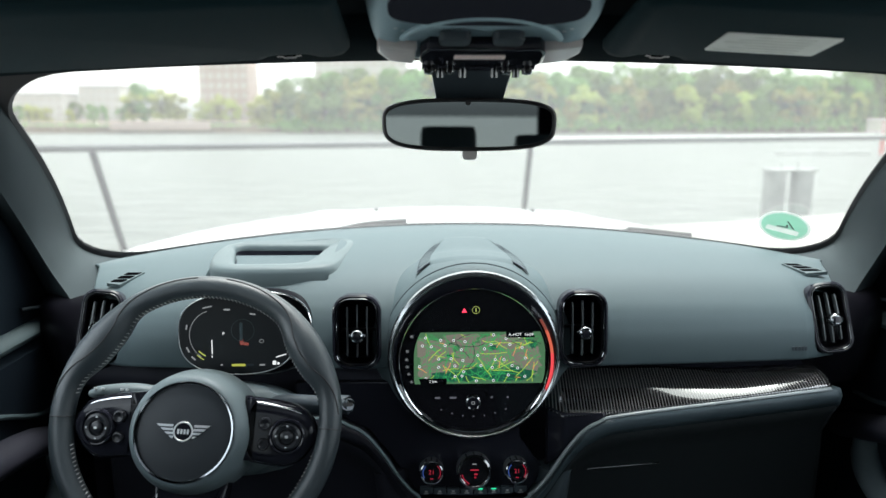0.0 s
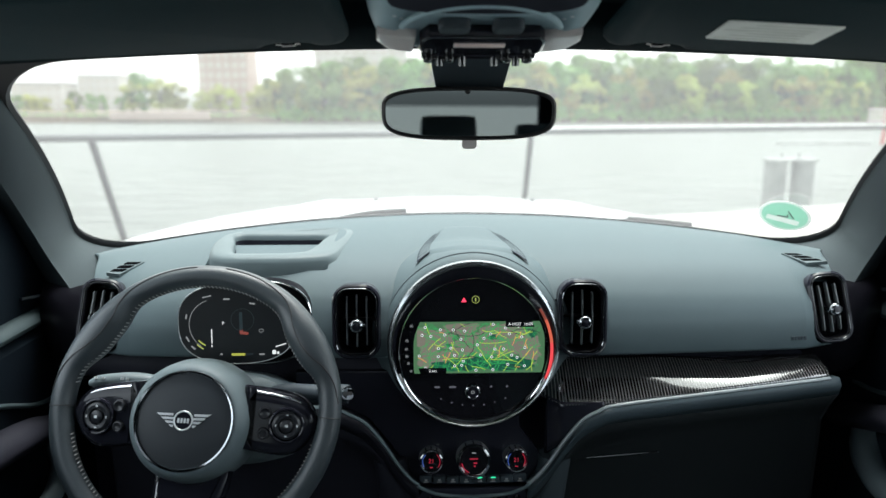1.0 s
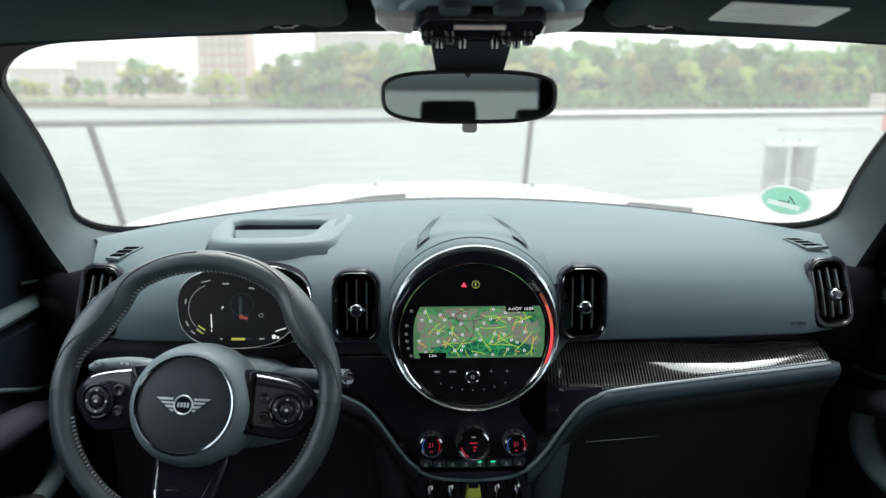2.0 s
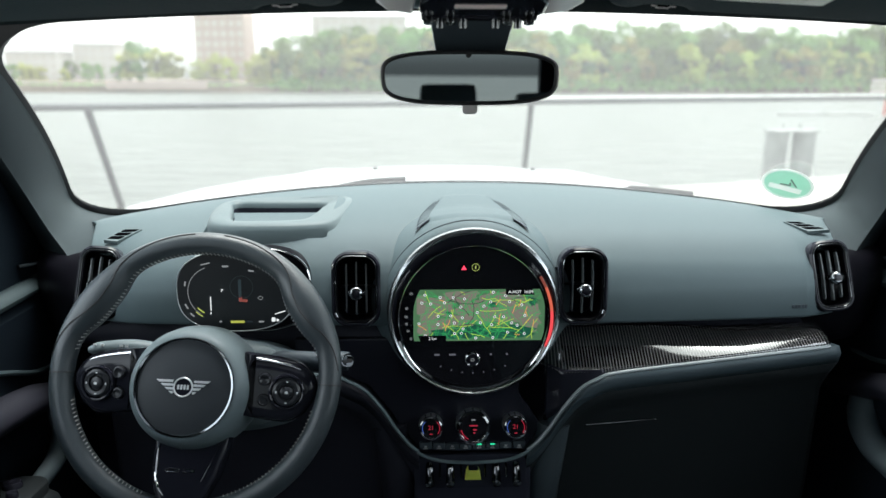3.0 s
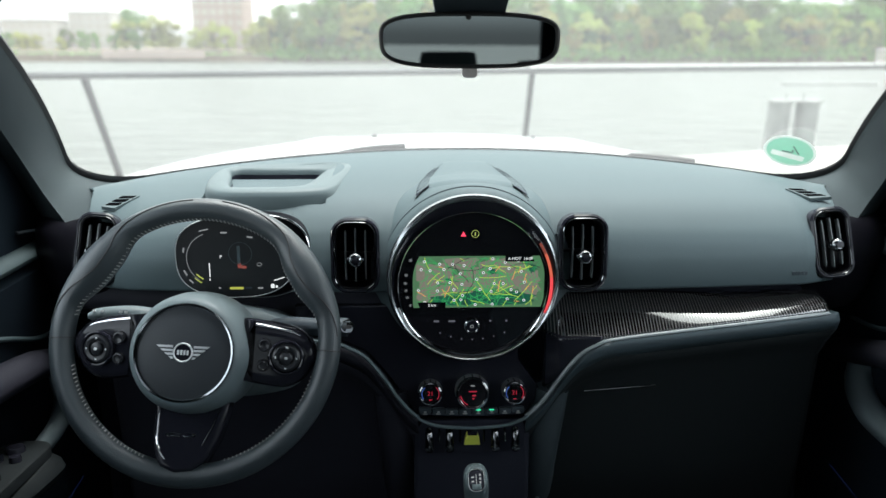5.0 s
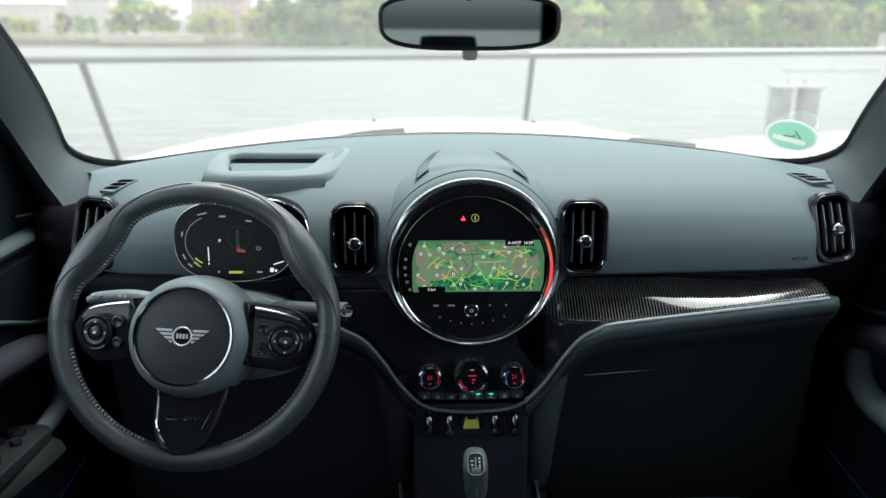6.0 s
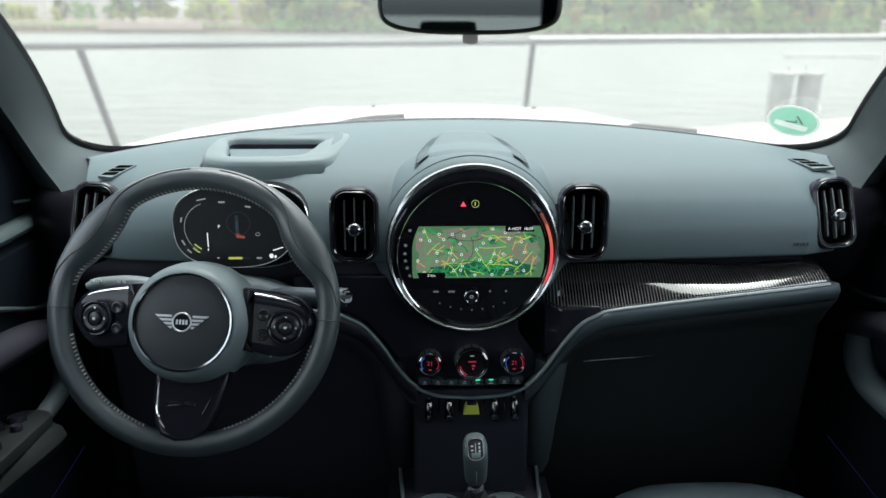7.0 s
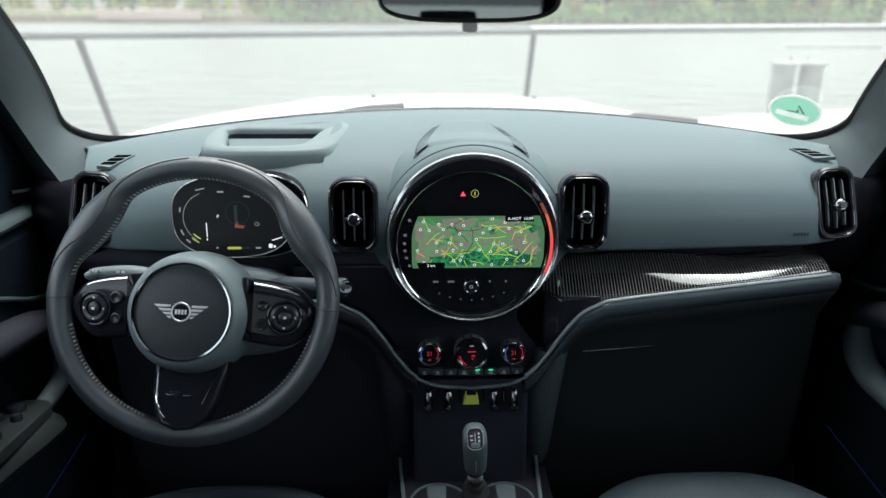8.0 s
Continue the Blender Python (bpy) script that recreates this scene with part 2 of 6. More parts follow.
def spline(pts, n=8, closed=False):
    pts = [Vector(p) for p in pts]
    out, c = [], len(pts)
    for i in range(c if closed else c - 1):
        if closed:
            a, b, d, e = (pts[(i + k) % c] for k in (-1, 0, 1, 2))
        else:
            b, d = pts[i], pts[i + 1]
            a = pts[i - 1] if i else b * 2 - d
            e = pts[i + 2] if i + 2 < c else d * 2 - b
        for k in range(n):
            t = k / n
            out.append(0.5 * ((2 * b) + (d - a) * t + (2 * a - 5 * b + 4 * d - e) * t * t + (3 * b - a - 3 * d + e) * t ** 3))
    if not closed:
        out.append(pts[-1])
    return out


def skin(bm, rings, closed=True, cap=True):
    """Joins rings of the same count into a surface."""
    vs = [[bm.verts.new(p) for p in r] for r in rings]
    for a, b in zip(vs, vs[1:]):
        c = len(a)
        for i in range(c if closed else c - 1):
            j = (i + 1) % c
            bm.faces.new((a[i], a[j], b[j], b[i]))
    if cap and closed:
        bm.faces.new(vs[0])
        bm.faces.new(list(reversed(vs[-1])))
    return vs


def rrect(w, h, r, n=5):
    out = []
    r = min(r, w / 2 - 1e-5, h / 2 - 1e-5)
    for cx, cy, a in ((w / 2 - r, h / 2 - r, 0), (-w / 2 + r, h / 2 - r, 90), (-w / 2 + r, -h / 2 + r, 180), (w / 2 - r, -h / 2 + r, 270)):
        for k in range(n + 1):
            t = radians(a + 90 * k / n)
            out.append(Vector((cx + r * math.cos(t), cy + r * math.sin(t))))
    return out


def circle(r, n=48, cx=0.0, cy=0.0, ry=None):
    return [Vector((cx + r * math.cos(2 * math.pi * k / n), cy + (ry or r) * math.sin(2 * math.pi * k / n))) for k in range(n)]


def inset(outline, d):
    c = len(outline)
    area = sum(outline[i].x * outline[(i + 1) % c].y - outline[(i + 1) % c].x * outline[i].y for i in range(c))
    s = 1 if area > 0 else -1
    out = []
    for i in range(c):
        e = (outline[(i + 1) % c] - outline[i - 1])
        e = e.normalized() if e.length > 1e-9 else Vector((1, 0))
        out.append(outline[i] + Vector((-e.y, e.x)) * d * s)
    return out


def slab(bm, outline, depth, m, b=0.0, z0=0.0, steps=2):
    """A plate of that outline and depth with a rounded front edge."""
    rings = [[m @ Vector((p.x, p.y, z0)) for p in outline]]
    if b:
        for k in range(steps + 1):
            a = math.pi / 2 * k / steps
            o = inset(outline, b * (1 - math.cos(a)))
            rings.append([m @ Vector((p.x, p.y, z0 + depth - b + b * math.sin(a))) for p in o])
        rings.append([m @ Vector((p.x, p.y, z0 + depth)) for p in inset(outline, b * 1.25)])
    else:
        rings.append([m @ Vector((p.x, p.y, z0 + depth)) for p in outline])
    skin(bm, rings)
    return bm


def hoop(bm, outer, inner, depth, m, b=0.0, z0=0.0):
    """A closed frame between two outlines of the same count."""
    def lift(o, z):
        return [m @ Vector((p.x, p.y, z0 + z)) for p in o]
    rings = [lift(outer, 0), lift(outer, depth - b), lift(inset(outer, b), depth), lift(inset(inner, -b), depth), lift(inner, depth - b), lift(inner, 0)]
    if not b:
        rings = [lift(outer, 0), lift(outer, depth), lift(inner, depth), lift(inner, 0)]
    rings.append(rings[0])
    vs = [[bm.verts.new(p) for p in r] for r in rings[:-1]]
    vs.append(vs[0])
    for a, c in zip(vs, vs[1:]):
        k = len(a)
        for i in range(k):
            bm.faces.new((a[i], a[(i + 1) % k], c[(i + 1) % k], c[i]))
    return bm


def lathe(bm, profile, m, n=40):
    """Turns (radius, height) pairs round the frame's z."""
    rings = [[m @ Vector((r * math.cos(2 * math.pi * k / n), r * math.sin(2 * math.pi * k / n), z)) for k in range(n)] for r, z in profile]
    skin(bm, rings)
    return bm


def tube(bm, pts, r, n=10, closed=False, squash=1.0, up=(0, 0, 1), radii=None):
    """A round or flattened bar along a path."""
    pts = [Vector(p) for p in pts]
    c, rings, up = len(pts), [], Vector(up)
    for i, p in enumerate(pts):
        a, d = (pts[i - 1] if i or closed else p), (pts[(i + 1) % c] if i + 1 < c or closed else p)
        t = (d - a).normalized()
        s = t.cross(up)
        s = s.normalized() if s.length > 1e-4 else t.orthogonal().normalized()
        q = s.cross(t)
        rr = radii[i] if radii else r
        rings.append([p + s * rr * math.cos(2 * math.pi * k / n) + q * rr * squash * math.sin(2 * math.pi * k / n) for k in range(n)])
    if closed:
        rings.append(rings[0])
        vs = [[bm.verts.new(x) for x in ring] for ring in rings[:-1]]
        vs.append(vs[0])
        for a, b in zip(vs, vs[1:]):
            for i in range(n):
                bm.faces.new((a[i], a[(i + 1) % n], b[(i + 1) % n], b[i]))
    else:
        skin(bm, rings)
    return bm


def block(bm, m, w, h, d, b=0.002):
    """A rounded box about the frame's origin."""
    g = bmesh.ops.create_cube(bm, size=1, matrix=m @ Matrix.Diagonal((w, h, d, 1)))
    if b:
        edges = {e for v in g["verts"] for e in v.link_edges}
        bmesh.ops.bevel(bm, geom=list(edges), offset=b, segments=2, affect="EDGES", profile=0.7)
    return bm


def B():
    return bmesh.new()


def sheet(bm, f, us, vs):
    g = [[bm.verts.new(f(u, v)) for u in us] for v in vs]
    for a, b in zip(g, g[1:]):
        for i in range(len(us) - 1):
            bm.faces.new((a[i], a[i + 1], b[i + 1], b[i]))
    return bm


def steps(a, b, n):
    return [a + (b - a) * k / n for k in range(n + 1)]


def solid(ob, t, offset=-1):
    mod = ob.modifiers.new("thickness", "SOLIDIFY")
    mod.thickness, mod.offset = t, offset
    return ob

# ---- the car's shell ----
def screen_at(u, v, out=0.0):
    """The windscreen's surface: u across (-1..1), v from its foot (0) to the header (1)."""
    a = Vector((0.705 * u, 1.305 - 0.125 * u * u, 1.122 - 0.05 * u * u))
    b = Vector((0.60 * u, 0.815 - 0.05 * u * u, 1.417 - 0.026 * u * u))
    p = a.lerp(b, v)
    p.y += 0.03 * math.sin(math.pi * v)
    p.z += 0.012 * math.sin(math.pi * v) + out
    return p


def opening(grow=0.0):
    """The windscreen's opening with rounded corners, as (u, v) pairs."""
    w, h, r = 1.29, 0.58, 0.11
    base = [Vector((p.x, p.y)) for p in rrect(w * (1 + grow), h * (1 + 2 * grow), r, 8)]
    out = []
    for a, b in zip(base, base[1:] + base[:1]):
        c = max(1, int((b - a).length / 0.04))
        out += [a.lerp(b, k / c) for k in range(c)]
    return [(p.x / w * 2 * 0.99, 0.5 + p.y / h) for p in out]


window_1 = part("window_1", sheet(B(), lambda u, v: screen_at(u, v, 0.012), steps(-1.06, 1.06, 28), steps(-0.06, 1.06, 14)), SCREENGLASS, None,
                "curved clear windscreen above the dashboard", "window", "structure")
window_1.visible_shadow = False
bm = B()
core = opening()
rings = []
for g, o in ((0.045, 0.008), (-0.010, 0.006), (-0.012, 0.001), (0.0, -0.004), (0.045, -0.002)):
    rings.append([screen_at(u * (1 + g * 0.6), 0.5 + (v - 0.5) * (1 + 2 * g * 0.8), o) for u, v in core])
skin(bm, rings, cap=False)
part("seal", bm, RUBBER, window_1, "black rubber windscreen seal")

# A-pillar trims: from the header down the glass edge, round its lower corner and onto the dashboard
def pillar_path():
    """Places along the glass edge with the outer edge that belongs to each, for the driver's side."""
    w, h, r = 1.29, 0.58, 0.11
    uv = [(-0.99, v) for v in steps(1.16, r / h, 14)]
    uv += [((-w / 2 + r - r * math.cos(radians(a))) / w * 1.98, (r - r * math.sin(radians(a))) / h) for a in steps(8, 90, 9)]
    outer = spline([(-0.575, 0.62, 1.435), (-0.606, 0.755, 1.372), (-0.632, 0.862, 1.285), (-0.645, 0.940, 1.210), (-0.634, 0.972, 1.142), (-0.613, 0.965, 1.111), (-0.586, 0.945, 1.082)], 4)
    n = len(uv) - 1
    for i, (u, v) in enumerate(uv):
        k = i / n * (len(outer) - 1)
        j = min(int(k), len(outer) - 2)
        yield screen_at(u, v), outer[j].lerp(outer[j + 1], k - j), i / n


for side, name in ((-1, "trim_pillar_1"), (1, "trim_pillar_2")):
    rings = []
    for e, o, t in pillar_path():
        ring = [e + Vector((-0.03, 0.03, 0.0))]
        mid = e.lerp(o, 0.62) + Vector((0.010, -0.016, 0.006)) * (1 - 0.8 * t)
        far = o + Vector((-0.004 - 0.026 * (1 - t), 0.004, -0.008 - 0.03 * t))
        for f in (0.0, 0.14, 0.28, 0.42, 0.54, 0.66, 0.77, 0.88, 1.0):
            ring.append(e * (1 - f) ** 2 + mid * 2 * f * (1 - f) + far * f * f + Vector((0, 0, -0.003)))
        ring += [far + Vector((-0.03, 0.03, -0.012 - 0.03 * t)), far + Vector((-0.06, 0.09, -0.02 - 0.05 * t))]
        rings.append([Vector((-side * p.x, p.y, p.z)) for p in ring])
    bm = B()
    skin(bm, rings)
    part(name, bm, PILLAR, None, "grey cloth-covered windscreen pillar trim", "pillar trim", "structure", sharp=60)


def roof_z(x, y):
    return 1.462 + 0.035 * math.sin(math.pi * min(max((0.85 - y) / 2.6, 0), 1)) - 0.05 * (x / 0.66) ** 2


# headliner open in the middle for an unseen glass roof, added for light
RX, RY0, RY1 = 0.40, -0.25, 0.40
bm = B()
for x0, x1, y0, y1 in ((-0.74, 0.74, RY1, 0.80), (-0.74, 0.74, -1.75, RY0), (-0.74, -RX, RY0, RY1), (RX, 0.74, RY0, RY1)):
    sheet(bm, lambda x, y: Vector((x, y, roof_z(x, y))), steps(x0, x1, 12), steps(y0, y1, 12))
bmesh.ops.remove_doubles(bm, verts=bm.verts, dist=0.0005)
ceiling = part("ceiling", bm, HEADLINER, None, "black cloth headliner over the cabin", "ceiling", "structure")
solid(ceiling, 0.03, 0)
part("window_3", sheet(B(), lambda x, y: Vector((x, y, roof_z(x, y) + 0.03)), steps(-0.5, 0.5, 8), steps(-0.33, 0.48, 8)), ROOFGLASS, None, "unseen tinted roof pane above the seats, added to light the cabin", "window", "structure")
bm = B()
rings = []
for u in steps(-1.0, 1.0, 40):
    e = screen_at(u, 0.998)
    rings.append([e + Vector((0, dy, dz)) for dy, dz in ((0.03, 0.03), (0.006, 0.0), (-0.008, -0.004), (-0.04, 0.003), (-0.09, 0.014), (-0.14, 0.05), (0.0, 0.06))])
skin(bm, rings)
part("trim_header", bm, HEADLINER, None, "black cloth-covered windscreen header rail", "header trim", "structure", sharp=60)

floor = part("floor", block(B(), flat_m(0, 0.0, 0.27), 1.5, 3.4, 0.06, 0.01), CARPET, None, "black carpeted car floor", "floor", "structure")
part("wall_firewall", block(block(B(), flat_m(0, 1.40, 0.655), 1.46, 0.06, 0.77, 0.01), flat_m(0, 1.29, 1.03), 1.46, 0.24, 0.02, 0.004), CARPET, None, "black carpeted bulkhead under the dashboard", "bulkhead", "structure")
for s in (-1, 1):
    part("wall_kick_panel", block(B(), flat_m(s * 0.72, 1.27, 0.655), 0.05, 0.32, 0.76, 0.008), CARPET, None, "black carpeted kick panel", "side panel", "structure")
bm = B()
block(bm, flat_m(0, -1.72, 0.65), 1.5, 0.06, 0.75, 0.01)
block(bm, flat_m(-0.62, -1.72, 1.2), 0.26, 0.06, 0.44, 0.01)
block(bm, flat_m(0.62, -1.72, 1.2), 0.26, 0.06, 0.44, 0.01)
part("wall_rear", bm, KNEE, None, "black trim round the rear window", "rear wall", "structure")
part("window_2", sheet(B(), lambda x, z: Vector((x, -1.73 + 0.2 * (z - 1.0), z)), steps(-0.55, 0.55, 4), steps(1.0, 1.46, 4)), TINTED, None, "dark privacy glass in the tailgate", "window", "structure")
rear_seat = thing("bench_seat", "dark leather rear bench with three headrests", "car seat", (0, -1.1, 0.3))
bm = block(B(), flat_m(0, -1.0, 0.48), 1.26, 0.52, 0.24, 0.05)
part("bench", bm, SEAT, rear_seat)
bm = block(B(), flat_m(0, -1.36, 0.82, pitch=-72), 1.26, 0.60, 0.14, 0.05)
part("backrest", bm, SEAT, rear_seat)
for x, h in ((-0.38, 0.12), (0.05, 0.16), (0.47, 0.10)):
    bm = block(B(), flat_m(x, -1.46, 1.17 + h * 0.12, pitch=-76), 0.25, h, 0.10, 0.04)
    part("headrest", bm, SEAT, rear_seat)


BLUEGLOW = glow("ambient_blue", (0.1, 0.2, 0.9), 0.012)


def door(side, name):
    """A front door with its window opening, upper trim, armrest and pull."""
    s = side
    X = 0.70
    d = thing(name, "black front car door with padded armrest", "car door", (s * X, 0.45, 0.32), kind="structure")
    bm = B()
    rings = []
    for y in steps(-1.70, 1.14, 40):
        sec = [(0.745, 0.30), (0.700, 0.34), (0.690, 0.52), (0.690, 0.74), (0.684, 0.86), (0.676, 0.955), (0.672, 0.99), (0.690, 1.02), (0.72, 1.025), (0.76, 1.01), (0.76, 0.30)]
        rings.append([Vector((s * x, y, z)) for x, z in sec])
    skin(bm, rings)
    part("panel", bm, DOORBLACK, d, sharp=30)
    # upper trim with a padded roll under the window
    bm = B()
    tube(bm, [(s * 0.684, y, 1.016) for y in steps(-0.4, 1.13, 20)], 0.018, 12, squash=0.7)
    part("upper_trim", bm, HUDGREY, d, "grained black upper door trim")
    bm = B()
    tube(bm, spline([(s * 0.682, -0.3, 0.99), (s * 0.680, 0.5, 0.975), (s * 0.678, 0.80, 0.938), (s * 0.678, 0.95, 0.885), (s * 0.684, 1.04, 0.87)], 6), 0.004, 8)
    part("moulding", bm, SOFT, d)
    # armrest, padded grip rail above it and the pull that joins them
    bm = B()
    path = spline([(s * 0.67, -0.3, 0.80), (s * 0.665, 0.2, 0.79), (s * 0.652, 0.55, 0.772), (s * 0.645, 0.78, 0.742), (s * 0.652, 0.845, 0.728)] if s < 0 else [(0.68, -0.3, 0.80), (0.68, 0.2, 0.79), (0.682, 0.5, 0.772), (0.69, 0.66, 0.75)], 6)
    tube(bm, path, 0.05, 14, squash=0.5, radii=[0.052] * (len(path) - 4) + [0.05, 0.046, 0.036, 0.02])
    part("armrest", bm, ARMREST, d, "padded black armrest")
    bm = B()
    path = spline([(s * 0.685, 1.06, 0.80), (s * 0.672, 0.97, 0.835), (s * 0.662, 0.86, 0.868), (s * 0.658, 0.6, 0.895), (s * 0.66, 0.1, 0.90)], 6)
    tube(bm, path, 0.03, 14, squash=0.75)
    part("grip_rail", bm, KNEE, d, "padded grip rail")
    bm = B()
    o = 0.012 if s > 0 else 0.0
    path = spline([(s * (x + o), y, z) for x, y, z in ((0.688, 1.0, 0.81), (0.668, 0.985, 0.775), (0.655, 0.935, 0.750), (0.645, 0.86, 0.748), (0.640, 0.78, 0.750))], 6)
    tube(bm, path, 0.02, 14, squash=1.2, radii=[(0.026 if s > 0 else 0.019) - 0.009 * k / (len(path) - 1) for k in range(len(path))])
    part("pull_handle", bm, HUBGREY, d, "satin grey door pull")
    bm = B()
    tube(bm, [(s * 0.692, 1.04, 0.575), (s * 0.692, 0.80, 0.545)], 0.0022, 6)
    part("ambient_strip", bm, BLUEGLOW, d, "thin blue ambient light strip")
    bm = B()
    tube(bm, spline([(s * 0.690, 0.965, 1.052), (s * 0.676, 0.985, 1.051), (s * 0.674, 1.03, 1.044), (s * 0.684, 1.055, 1.040)], 5), 0.005, 8, squash=0.6)
    part("release_lever", bm, SOFT_DARK, d, "dark grey release lever")
    # window frame posts and glass
    bm = B()
    tube(bm, [(s * 0.72, -0.10, 1.02), (s * 0.69, -0.12, 1.41)], 0.10, 12)
    part("post", bm, HEADLINER, d, "cloth-covered door post")
    bm = B()
    tube(bm, [(s * 0.72, -1.62, 1.02), (s * 0.69, -1.45, 1.41)], 0.11, 12)
    part("post", bm, HEADLINER, d, "cloth-covered rear pillar")
    g = part("pane", sheet(B(), lambda u, z: Vector((s * (0.735 - 0.09 * (z - 1.02) / 0.4), -0.28 + u * (1.34 - 1.3 * max(0, z - 1.03)), z)), steps(0, 1, 8), steps(1.0, 1.44, 4)), GLASS, d, "side window glass")
    part("pane", sheet(B(), lambda y, z: Vector((s * (0.735 - 0.09 * (z - 1.02) / 0.4), y, z)), steps(-1.6, -0.29, 8), steps(1.0, 1.44, 4)), TINTED, d, "dark privacy glass")
    # speaker triangle at the foot of the pillar
    bm = B()
    m = Matrix(((0, 0, 1, s * 0.700 - 0.006), (1, 0, 0, 0), (0, 1, 0, 0), (0, 0, 0, 1)))
    slab(bm, [Vector(v) for v in ((1.13, 1.0), (1.08, 1.17), (1.0, 1.29), (0.92, 1.36), (0.86, 1.36), (0.80, 1.0))], 0.012, m, 0.003)
    part("mirror_triangle", bm, DOORBLACK, d, "black corner trim")
    return d


door_1, door_2 = door(-1, "door_1"), door(1, "door_2")
PM = flat_m(-0.644, 0.742, 0.772, turn=5, pitch=-9)
sp_panel = part("switch_panel", slab(B(), rrect(0.078, 0.22, 0.036, 6), 0.016, PM, 0.004, -0.006), ARMREST, door_1, "window switch panel")
for dx, dy, r in ((-0.002, 0.066, 0.013), (-0.012, 0.035, 0.008), (0.014, 0.03, 0.008), (-0.004, 0.002, 0.009), (0.014, -0.03, 0.009)):
    knob_m = PM @ Matrix.Translation((dx, dy, 0.0095))
    sw = part("switch", lathe(B(), [(r, 0.0), (r, 0.006), (r * 0.85, 0.009), (r * 0.4, 0.0085), (0.0, 0.008)], knob_m, 20), GLOSS, sp_panel)


# ---- dashboard ----
dash = thing("dashboard", "black soft-touch car dashboard with gloss trim", "dashboard", (0, 1.2, 0.6))


def dash_point(x, s):
    a = abs(x) / 0.66
    ctl = [(1.325 - 0.125 * a * a, 1.128 - 0.047 * a * a), (1.16 - 0.05 * a * a, 1.140 - 0.045 * a * a), (1.03, 1.133 - 0.03 * a * a), (0.945, 1.112 - 0.022 * a * a),
           (0.895, 1.078 - 0.012 * a), (0.873, 1.034), (0.866, 0.995), (0.872, 0.984), (0.905, 0.980)]
    k = s * (len(ctl) - 1)
    i = min(int(k), len(ctl) - 2)
    t = k - i
    q = [Vector((0, *ctl[min(max(j, 0), len(ctl) - 1)])) for j in (i - 1, i, i + 1, i + 2)]
    p = 0.5 * ((2 * q[1]) + (q[2] - q[0]) * t + (2 * q[0] - 5 * q[1] + 4 * q[2] - q[3]) * t * t + (3 * q[1] - q[0] - 3 * q[2] + q[3]) * t ** 3)
    w = abs(x)
    end = float(np.interp(s, (0, 0.125, 0.25, 0.375, 0.5, 0.62), (0.70, 0.650, 0.612, 0.584, 0.564, 0.553)))
    p.x = math.copysign(w if w < 0.5 else 0.5 + (w - 0.5) * (end - 0.5) / 0.2, x)
    p.y += 0.035 * a * a * (1 if s > 0.3 else s / 0.3)
    well = min(max((0.116 - math.hypot(x, p.z - 1.002)) / 0.012, 0), 1) if s > 0.4 else 0
    p.y += 0.05 * well
    # recesses behind the air vents
    for vx, vz, vw, vh in ((-0.1675, 1.034, 0.069, 0.096), (0.157, 1.036, 0.0705, 0.100), (0.543, 1.035, 0.060, 0.090), (-0.546, 1.032, 0.061, 0.090)):
        d = (abs((p.x - vx) / (vw / 2 - 0.002)) ** 4 + abs((p.z - vz) / (vh / 2 - 0.002)) ** 4) ** 0.25
        if s > 0.46 and d < 1:
            p.y += 0.055 * min(1, (1 - d) / 0.08)
    # recess under the head-up hatch
    d = max(abs(x + 0.310) / 0.092, abs(p.y - 1.02) / 0.085)
    p.z -= 0.08 * min(max((1 - d) / 0.12, 0), 1)
    return p


top = part("top_pad", sheet(B(), dash_point, steps(-0.70, 0.70, 280), steps(0, 1, 130)), SOFT, dash, "grained soft grey-black dashboard pad", sharp=50)
solid(top, 0.006, -1)


for s in (-1, 1):
    bm = B()
    rings = []
    for z, y0, x1 in ((0.93, 0.925, 0.655), (0.97, 0.908, 0.66), (1.02, 0.905, 0.665), (1.05, 0.915, 0.668), (1.068, 0.935, 0.67)):
        rings.append([Vector((s * x, y, z)) for x, y in ((0.50, y0 + 0.03), (0.545, y0 + 0.010), (0.575, y0 + 0.006), (0.61, y0 + 0.018), (x1, y0 + 0.06), (x1, y0 + 0.16), (0.50, y0 + 0.16))])
    skin(bm, rings)
    part("end_panel", bm, BEZEL, dash, "black end panel round the outer vent", sharp=60)
bm = B()
tube(bm, [dash_point(x, 0.0) + Vector((0, -0.004, 0.002)) for x in steps(-0.69, 0.69, 60)], 0.0034, 8, squash=0.7)
part("screen_gasket", bm, RUBBER, dash, "black gasket along the windscreen's foot")


def dash_top(x, y):
    """Height of the dashboard's pad at a place."""
    lo, hi = 0.0, 0.45
    for _ in range(18):
        mid = (lo + hi) / 2
        lo, hi = (mid, hi) if dash_point(x, mid).y > y else (lo, mid)
    return dash_point(x, lo).z


# lower edge, recess and ribbed gloss strip
LIP = spline([(0.0, 0.787, 0), (0.045, 0.7905, 0), (0.070, 0.7985, 0), (0.090, 0.812, 0), (0.111, 0.838, 0), (0.131, 0.870, 0), (0.156, 0.901, 0), (0.180, 0.915, 0), (0.212, 0.9245, 0), (0.375, 0.941, 0), (0.60, 0.961, 0)], 8)
LIP_X, LIP_Z = [p.x for p in LIP], [p.y for p in LIP]


def lip(x):
    """Height of the trim lip that runs from the doors down round the centre stack."""
    a = abs(x)
    return float(np.interp(a, LIP_X, LIP_Z))


def side_point(x, v):
    """Plain gloss face beside the climate panel, under the ribbed strip."""
    p = strip_point(x, 1)
    return Vector((x, p.y + 0.001 - 0.004 * v, p.z + 0.004 + (lip(x) - 0.010 - p.z) * v))


